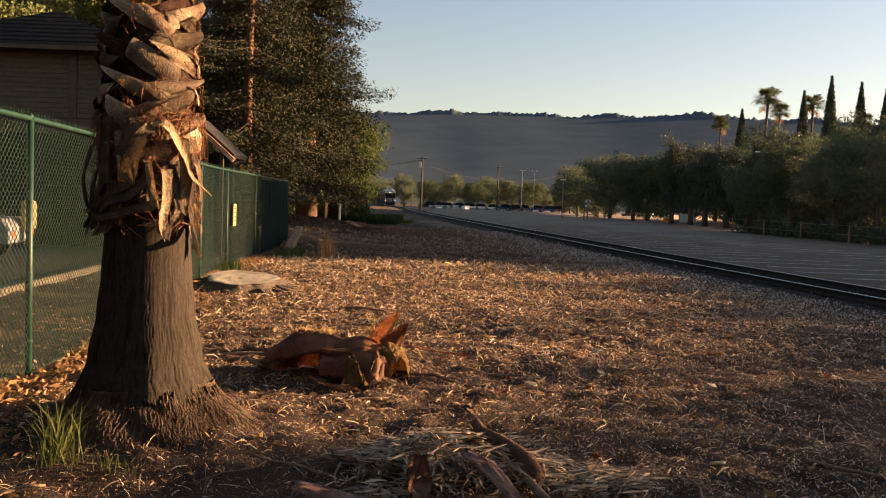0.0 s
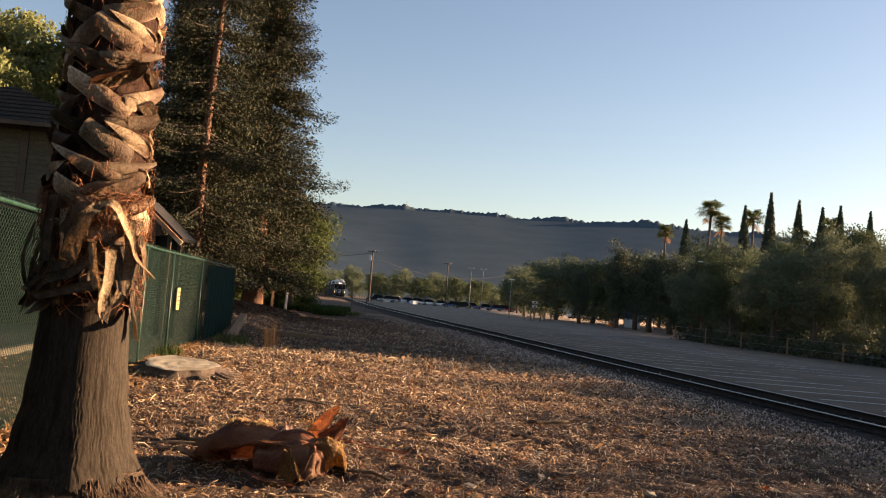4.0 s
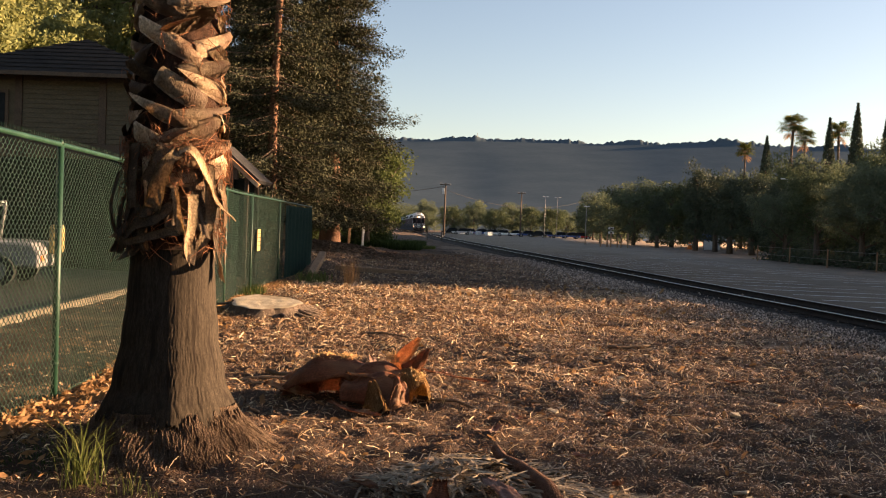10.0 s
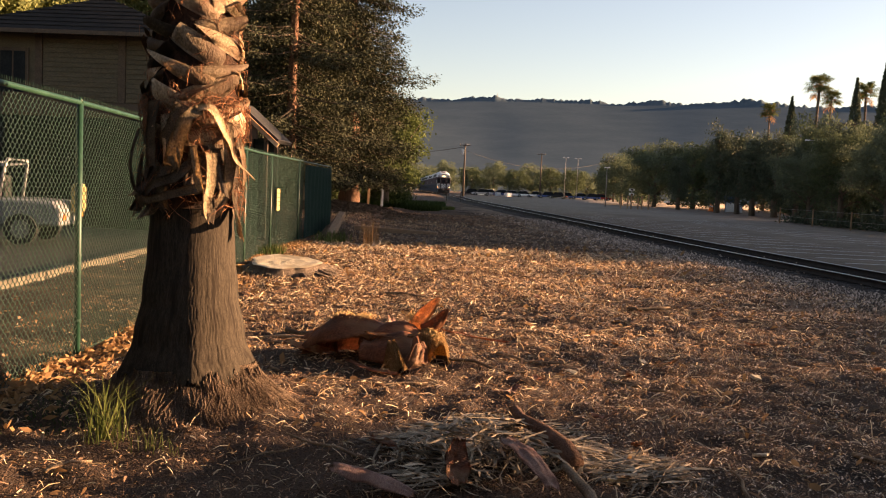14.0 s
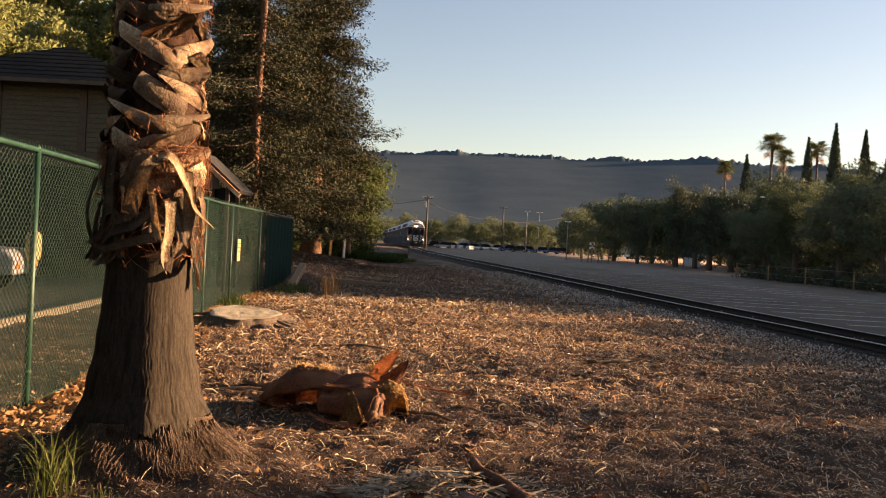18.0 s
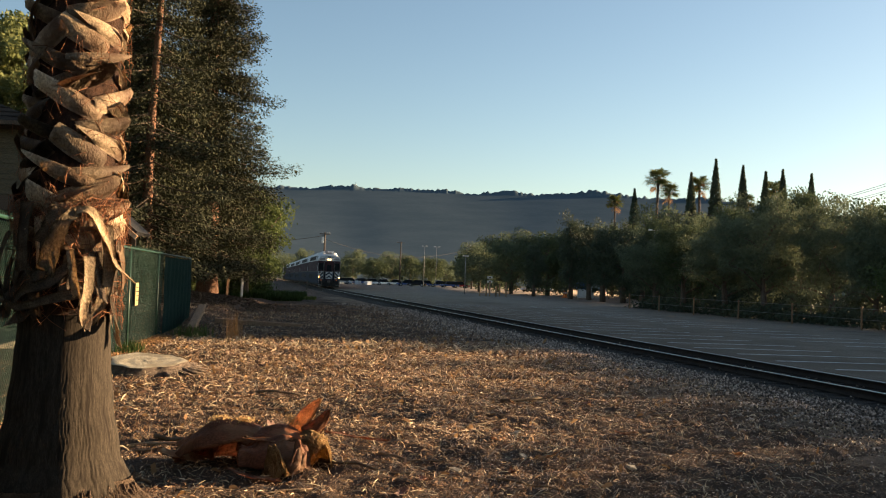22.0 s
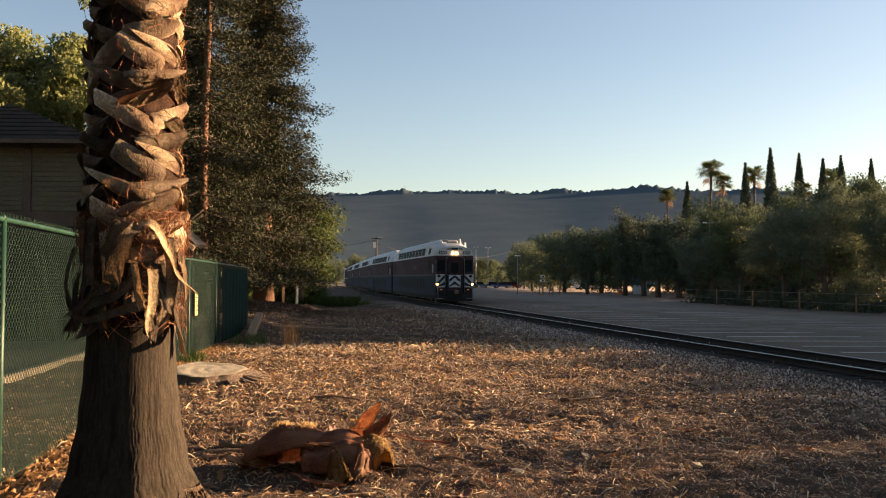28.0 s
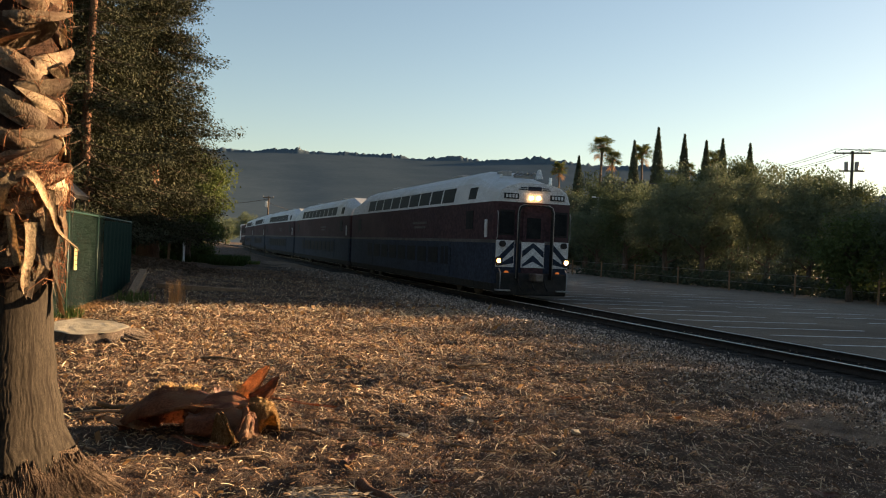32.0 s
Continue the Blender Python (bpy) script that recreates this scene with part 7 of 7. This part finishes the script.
part("roof", boxed(-1.15, 0.0, -0.7, 0.7, 1.1, 1.9, 0.05), M["sign_blue"], kiosk, "blue upper panel")
cone = thing("traffic_cone", pose(*polar(14.55, 104, 0.55)), "bright orange traffic cone", "cone")
bm = bmesh.new()
cyl(bm, 0, 0, 0.05, 1.0, 0.3, 14, 0.08)
part("cone_body", bm, M["orange"], cone)
part("foot", boxed(-0.4, 0.4, -0.4, 0.4, 0, 0.05, 0.01), M["orange"], cone)
part("collar", boxed(-0.2, 0.2, -0.2, 0.2, 0.5, 0.65, 0.05), M["white"], cone, "white reflective collar")

gate = thing("crossing_gate", pose(-6.0, 262, 0.84, 0, 0, -3), "lowered white crossing gate beside the track", "crossing gate")
tube("mast", [(-3.5, 0, 0), (-3.5, 0, 4.4)], 0.12, M["galv"], gate, sides=8)
tube("arm", [(-3.4, 0, 4.1), (3.6, 0, 4.3)], [0.12, 0.06], M["white"], gate, sides=6)
for k in range(5):
    b = part("barrier_block", boxed(-1.2, 1.2, -0.3, 0.3, 0, 0.85, 0.08), M["white"])
    b.matrix_world = pose(-3.2 + 2.1 * k, 228 - 9 * k, 0.8, 0, 0, 60)
    tagged(b, "white concrete barrier block beside the track", "barrier", "barrier blocks")
for k in range(2):
    p = part("marker_post", boxed(-0.05, 0.05, -0.05, 0.05, 0, 1.15, 0.01), M["pole_wood"])
    p.matrix_world = pose((-4.3, -2.6)[k], (96, 92)[k], float(rise(94)) - 0.05)
    tagged(p, "thin dark wooden post beside the track", "post")


# ---- train ----
CAR_L = 25.4


def half_w(z, end):
    """Half width of the car body at a height; end: 0 mid-car, 1 at the car's end."""
    full = np.interp(z, [0.3, 0.55, 3.55, 4.3, 4.62, 4.85], [1.38, 1.48, 1.5, 1.36, 1.08, 0.6])
    tip = np.interp(z, [0.3, 0.55, 3.55, 4.25, 4.55], [1.34, 1.44, 1.47, 1.1, 0.55])
    return full * (1 - end) + tip * end


def band(name, z0, z1, material, parent, label="", steps=3, roof=False, front=0.35):
    """One colour band of the body, lofted along the car, with closed ends."""
    ys = [-CAR_L / 2, -CAR_L / 2 + 0.22, -CAR_L / 2 + 3.0, CAR_L / 2 - 3.0, CAR_L / 2 - 0.22, CAR_L / 2]
    ends = [1, 1, 0, 0, 1, 1]
    pinch = [0.965, 1, 1, 1, 1, 0.965]
    zt = np.linspace(z0, z1, steps)
    bm = bmesh.new()
    rings = []
    for y, e, p in zip(ys, ends, pinch):
        def drop(z):
            return z if z <= 3.55 else 3.55 + (z - 3.55) * (1 - 0.46 * e)
        left = [(-half_w(z, 0) * p * (1 - 0.02 * e), y, drop(z)) for z in zt]
        right = [(half_w(z, 0) * p * (1 - 0.02 * e), y, drop(z)) for z in zt[::-1]]
        rings.append([bm.verts.new(v) for v in left + right])
    k = len(rings[0])
    for a, b in zip(rings, rings[1:]):
        for j in range(k):
            bm.faces.new((a[j], a[(j + 1) % k], b[(j + 1) % k], b[j]))
    bm.faces.new(rings[0][::-1])
    bm.faces.new(rings[-1])
    bmesh.ops.recalc_face_normals(bm, faces=bm.faces[:])
    return part(name, bm, material, parent, label)


def side_panel(name, y0, y1, z0, z1, side, material, parent, t=0.012, label=""):
    """A pane that lies on the car's side between two heights."""
    a, b = half_w(z0, 0) + t, half_w(z1, 0) + t
    bm = bmesh.new()
    V = [(side * a, y0, z0), (side * a, y1, z0), (side * b, y1, z1), (side * b, y0, z1)]
    I = [(side * (a - 0.05), y0, z0), (side * (a - 0.05), y1, z0), (side * (b - 0.05), y1, z1), (side * (b - 0.05), y0, z1)]
    vs = [bm.verts.new(v) for v in V + I]
    for f in ((0, 1, 2, 3), (7, 6, 5, 4), (0, 4, 5, 1), (1, 5, 6, 2), (2, 6, 7, 3), (3, 7, 4, 0)):
        bm.faces.new([vs[i] for i in f])
    bmesh.ops.recalc_face_normals(bm, faces=bm.faces[:])
    return part(name, bm, material, parent, label)


def bogie(parent, y):
    b = part("bogie", boxed(-1.15, 1.15, y - 1.55, y + 1.55, 0.38, 0.62, 0.04), M["dark"], parent, "dark bogie frame")
    for s in (-1, 1):
        part("side_frame", boxed(s * 1.05 - 0.09, s * 1.05 + 0.09, y - 1.75, y + 1.75, 0.32, 0.58, 0.05), M["dark"], b)
        for q in (-1.1, 1.1):
            bm = bmesh.new()
            cyl(bm, y + q, 0.43, s * 0.75 - 0.07, s * 0.75 + 0.07, 0.43, 20, axis="x")
            part("wheel", bm, M["steel"], b, "steel wheel")


def coach(cab=False):
    c = thing("rail_car", pose(0, 0, 0), "two-level passenger rail car in white, maroon and dark blue" if not cab else "leading two-level cab car with lit headlamps", "rail car", "cars of the passenger train")
    band("underframe", 0.3, 0.6, M["dark"], c, "dark underframe", 2)
    band("lower_body", 0.6, 2.05, M["blue"], c, "dark blue lower body", 3)
    band("stripe", 2.05, 2.17, M["stripe"], c, "pale stripe", 2)
    band("upper_body", 2.17, 3.55, M["maroon"], c, "maroon middle band", 3)
    band("roof", 3.55, 4.85, M["white"], c, "white upper deck and roof", 6)
    for s in (-1, 1):
        n = 9
        for k in range(n):
            y = -8.0 + 16.0 * k / n
            side_panel("upper_window", y + 0.1, y + 16.0 / n - 0.12, 3.66, 4.24, s, M["glass"], c)
            side_panel("lower_window", y + 0.2, y + 16.0 / n - 0.2, 1.12, 1.8, s, M["glass"], c)
        side_panel("end_window", -10.4, -9.6, 2.55, 3.25, s, M["glass"], c)
        side_panel("end_window", -10.5, -9.7, 3.7, 4.15, s, M["glass"], c)
        side_panel("end_window", 9.6, 10.4, 2.55, 3.25, s, M["glass"], c)
        for y in (-7.0, 7.0):
            d = side_panel("door", y - 0.75, y + 0.75, 0.65, 2.0, s, M["blue"], c, 0.016)
            side_panel("door_pane", y - 0.5, y - 0.08, 1.1, 1.85, s, M["glass"], d, 0.022)
            side_panel("door_pane", y + 0.08, y + 0.5, 1.1, 1.85, s, M["glass"], d, 0.022)
        side_panel("emblem_bar", -4.0, -2.2, 2.62, 2.72, s, M["stripe"], c, 0.014, "pale emblem bar")
        side_panel("emblem_bar", -4.2, -1.9, 2.82, 2.92, s, M["stripe"], c, 0.014, "pale emblem bar")
        side_panel("step_light", -11.9, -11.7, 2.25, 2.9, s, M["white"], c, 0.018, "white handrail plate")
    for y in (-8.2, 8.2):
        bogie(c, y)
    for y in (-9.5, -5.2, 5.5, 9.5):
        part("roof_unit", boxed(-0.5, 0.5, y - 0.7, y + 0.7, 4.5 if abs(y) > 9 else 4.84, 4.66 if abs(y) > 9 else 4.98, 0.04), M["galv"], c, "grey roof vent")
    part("buffer", boxed(-0.55, 0.55, CAR_L / 2, CAR_L / 2 + 0.55, 0.9, 3.2, 0.05), M["black"], c, "black gangway bellows")
    return c


def cab_face(c):
    """Everything on the leading end, which looks along -y."""
    f = -CAR_L / 2

    def fp(name, x0, x1, z0, z1, t, material, label="", parent=None, bevel=0.0, y=0.0):
        return part(name, boxed(x0, x1, f - t - y, f - 0.002 - y, z0, z1, bevel), material, parent or c, label)

    fp("end_door", -0.42, 0.42, 0.75, 3.2, 0.05, M["maroon"], "maroon end door")
    fp("door_pane", -0.28, 0.28, 2.25, 3.0, 0.065, M["glass"])
    for s in (-1, 1):
        fp("cab_window", min(s * 0.78, s * 1.3), max(s * 0.78, s * 1.3), 2.4, 3.2, 0.04, M["glass"], "dark cab window", bevel=0.03)
        fp("window_seal", min(s * 0.74, s * 1.34), max(s * 0.74, s * 1.34), 2.34, 3.26, 0.02, M["black"])
        w = fp("chevron_panel", min(s * 0.72, s * 1.42), max(s * 0.72, s * 1.42), 1.2, 2.16, 0.03, M["white"], "white panel with blue slanted stripes")
        for k in range(2):
            bm = bmesh.new()
            pts = []
            for (u, z) in ((0.0, 0.92), (0.0, 1.2), (1.0, 0.5), (1.0, 0.22)):
                pts.append((s * (0.74 + 0.66 * u), z + 0.56 * k + 0.42))
            pts = [(x, min(max(z, 1.22), 2.14)) for x, z in pts]
            a = [bm.verts.new((x, f - 0.036, z)) for x, z in pts]
            b = [bm.verts.new((x, f - 0.031, z)) for x, z in pts]
            bm.faces.new(a)
            bm.faces.new(b[::-1])
            for i in range(4):
                bm.faces.new((a[i], b[i], b[(i + 1) % 4], a[(i + 1) % 4]))
            bmesh.ops.recalc_face_normals(bm, faces=bm.faces[:])
            part("blue_stripe", bm, M["blue"], w)
        bm = bmesh.new()
        cyl(bm, s * 1.32, 1.42, f - 0.1, f - 0.03, 0.15, 20, axis="y")
        d = part("lamp_ring", bm, M["dark"], c, "round lamp housing")
        bm = bmesh.new()
        cyl(bm, s * 1.32, 1.42, f - 0.115, f - 0.1, 0.085, 20, axis="y")
        part("lamp_lens", bm, M["amber" if s > 0 else "amber_dim"], d, "glowing amber headlamp" if s > 0 else "dim amber headlamp")
        bm = bmesh.new()
        cyl(bm, s * 1.0, 1.0, f - 0.09, f - 0.03, 0.075, 16, axis="y")
        part("marker_lamp", bm, M["marker"], c, "dim orange marker lamp")
        bm = bmesh.new()
        cyl(bm, s * 1.2, 2.03, f - 0.16, f - 0.03, 0.11, 14, axis="y")
        part("horn_port", bm, M["dark"], c)
        bm = bmesh.new()
        cyl(bm, s * 0.14, 3.72, f - 0.1, f - 0.02, 0.07, 18, axis="y")
        part("top_lamp_lens", bm, M["amber"], c, "glowing upper headlamp")
        nb = fp("number_board", min(s * 0.62, s * 1.18), max(s * 0.62, s * 1.18), 3.66, 3.86, 0.04, M["black"], "black number board")
        for k in range(4):
            x = s * 0.9 + (k - 1.5) * 0.12
            part("number_bar", boxed(x - 0.04, x + 0.04, f - 0.046, f - 0.041, 3.7, 3.82), M["white"], nb)
        fp("logo_bar", min(s * 0.3, s * 0.62), max(s * 0.3, s * 0.62), 4.0, 4.03, 0.03, M["blue"])
        fp("logo_bar", min(s * 0.3, s * 0.55), max(s * 0.3, s * 0.55), 4.07, 4.1, 0.03, M["blue"])
        tube("grab_rail", [(s * 1.42, f - 0.05, 2.2), (s * 1.42, f - 0.12, 2.3), (s * 1.42, f - 0.12, 3.1), (s * 1.42, f - 0.05, 3.2)], 0.02, M["galv"], c, sides=6)
        tube("step_rail", [(s * 1.3, f - 0.08, 1.15), (s * 1.3, f - 0.25, 1.0), (s * 1.3, f - 0.25, 0.35)], 0.025, M["galv"], c, sides=6)
        part("step", boxed(s * 1.15 - 0.25, s * 1.15 + 0.25, f - 0.3, f, 0.35, 0.4, 0.01), M["galv"], c)
    fp("logo_plate", -0.26, 0.26, 3.98, 4.13, 0.03, M["blue"], "blue lettered emblem shown as plain bars")
    cw = fp("chevron_panel", -0.44, 0.44, 1.2, 2.12, 0.075, M["white"], "white door panel with blue chevrons")
    for k in range(2):
        bm = bmesh.new()
        for s in (-1, 1):
            z0 = 1.3 + 0.5 * k
            pts = [(0, z0 + 0.36), (0, z0 + 0.12), (s * 0.42, z0 - 0.24), (s * 0.42, z0 + 0.0)]
            pts = [(x, min(max(z, 1.22), 2.1)) for x, z in pts]
            a = [bm.verts.new((x, f - 0.081, z)) for x, z in pts]
            b = [bm.verts.new((x, f - 0.076, z)) for x, z in pts]
            bm.faces.new(a)
            bm.faces.new(b[::-1])
            for i in range(4):
                bm.faces.new((a[i], b[i], b[(i + 1) % 4], a[(i + 1) % 4]))
        bmesh.ops.recalc_face_normals(bm, faces=bm.faces[:])
        part("blue_chevron", bm, M["blue"], cw)
    arch = [(-0.66, 0.8), (-0.66, 3.2), (-0.6, 3.37), (-0.46, 3.44), (0.46, 3.44), (0.6, 3.37), (0.66, 3.2), (0.66, 0.8)]
    tube("gangway_frame", [(x, f - 0.2, z) for x, z in arch], 0.06, M["black"], c, "black rounded gangway frame", sides=8)
    tube("gangway_rail", [(x * 1.06, f - 0.24, z * 1.005) for x, z in arch], 0.018, M["galv"], c, sides=6)
    part("pilot", boxed(-1.35, 1.35, f - 0.15, f + 0.3, 0.2, 1.0, 0.06), M["dark"], c, "dark snow plough and pilot")
    part("coupler", boxed(-0.16, 0.16, f - 0.75, f - 0.1, 0.72, 1.0, 0.05), M["steel"], c)
    for k in range(3):
        tube("air_hose", [(-0.6 + 0.5 * k, f - 0.16, 0.85), (-0.58 + 0.5 * k, f - 0.4, 0.5), (-0.5 + 0.5 * k, f - 0.35, 0.4)], 0.03, M["black"], c, sides=6)
    for k in range(5):
        x = -0.35 + 0.16 * k
        tube("horn", [(x, f + 1.25, 4.62), (x, f + 0.75 + 0.06 * (k % 2), 4.68)], [0.02, 0.055], M["galv"], c, sides=8)
    part("horn_bracket", boxed(-0.42, 0.36, f + 1.0, f + 1.06, 4.5, 4.6), M["galv"], c)
    bm = bmesh.new()
    cyl(bm, 0.55, f + 0.9, 4.5, 4.85, 0.16, 14, 0.06)
    part("bell", bm, M["white"], c, "white roof bell")
    bm = bmesh.new()
    cyl(bm, 0.92, f + 0.7, 4.3, 4.56, 0.07, 12, 0.05)
    part("strobe", bm, M["lamp_glint"], c, "pale strobe lamp")
    bm = bmesh.new()
    cyl(bm, -0.7, f + 1.6, 4.4, 4.66, 0.07, 12, 0.06)
    part("strobe", bm, M["white"], c, "pale strobe lamp")
    for y in (2.0, 3.6):
        part("roof_hatch", boxed(-0.5, -0.1, f + y, f + y + 0.6, 4.6, 4.84, 0.04), M["galv"], c)


def locomotive():
    c = thing("locomotive", pose(0, 0, 0), "dark diesel locomotive pushing at the rear of the train", "locomotive")
    L = 18.0
    part("frame", boxed(-1.45, 1.45, -L / 2, L / 2, 0.9, 1.35, 0.05), M["dark"], c)
    part("hood", boxed(-1.42, 1.42, -L / 2 + 0.6, L / 2 - 3.4, 1.35, 4.2, 0.16), M["maroon"], c, "maroon engine hood")
    part("cab", boxed(-1.48, 1.48, L / 2 - 3.4, L / 2 - 0.6, 1.35, 4.5, 0.2), M["white"], c, "white cab")
    part("stripe", boxed(-1.44, 1.44, -L / 2 + 0.58, L / 2 - 3.3, 2.05, 2.17), M["white"], c)
    for s in (-1, 1):
        part("cab_window", boxed(s * 1.49 - 0.02, s * 1.49 + 0.02, L / 2 - 2.8, L / 2 - 1.4, 3.2, 3.9), M["glass"], c)
        for k in range(4):
            part("grille", boxed(s * 1.43 - 0.02, s * 1.43 + 0.02, -L / 2 + 1.4 + 2.6 * k, -L / 2 + 3.4 + 2.6 * k, 2.6, 3.7), M["dark"], c, "dark radiator grille")
    part("tank", boxed(-1.3, 1.3, -2.4, 2.4, 0.3, 0.95, 0.1), M["dark"], c, "fuel tank")
    for k in range(3):
        part("roof_fan", boxed(-0.5, 0.5, -6 + 2.2 * k, -5 + 2.2 * k, 4.2, 4.36, 0.06), M["galv"], c)
    for y in (-5.8, 5.8):
        bogie(c, y)
    return c


lead = coach(True)
cab_face(lead)
second = coach()
others = [copy_thing(second, pose(0, 0, 0)) for _ in range(3)]
loco = locomotive()
TRAIN = [(lead, CAR_L / 2, 16.4)] + [(c, CAR_L / 2 + 26.0 * (k + 1), 16.4) for k, c in enumerate([second] + others)] + [(loco, 26.0 * 5 + 9.4, 11.6)]

# way along the track, from the near end
_d = np.concatenate([[0], np.cumsum(np.hypot(np.diff(_tx), np.diff(_ty)))])


def on_track(d):
    x, y = np.interp(d, _d, _tx), np.interp(d, _d, _ty)
    return Vector((float(x), float(y), float(rise(y))))


FRONT = [(0, 237.7), (3, 232.8), (6, 225.9), (9, 214.2), (13, 191.8), (15, 176.0), (18, 149.7), (19, 140.9), (21, 122.2), (22, 113.0), (24, 96.0), (25, 87.9), (28, 63.6), (29, 55.6), (30, 47.3), (31, 38.8), (32, 30.0)]


def front_y(t):
    """Smooth place of the leading end along the view, by a natural cubic through FRONT."""
    T, Y = np.array([p[0] for p in FRONT], float), np.array([p[1] for p in FRONT], float)
    m = np.gradient(Y, T)
    i = int(np.clip(np.searchsorted(T, t, "right") - 1, 0, len(T) - 2))
    h = T[i + 1] - T[i]
    u = (t - T[i]) / h
    return (2 * u ** 3 - 3 * u ** 2 + 1) * Y[i] + (u ** 3 - 2 * u ** 2 + u) * h * m[i] + (-2 * u ** 3 + 3 * u ** 2) * Y[i + 1] + (u ** 3 - u ** 2) * h * m[i + 1]


def car_pose(front, centre, wheelbase):
    a, b = on_track(front + centre - wheelbase / 2), on_track(front + centre + wheelbase / 2)
    d = b - a
    p = (a + b) / 2
    return pose(p.x, p.y, p.z, math.degrees(math.atan2(d.z, math.hypot(d.x, d.y))), 0, math.degrees(math.atan2(-d.x, d.y)))


def motions():
    for c, centre, base in TRAIN:
        rows = []
        for k in range(65):
            t = k * 0.5
            rows.append((t, car_pose(float(np.interp(front_y(t), _ty, _d)), centre, base)))
        walk(c, rows)


motions()
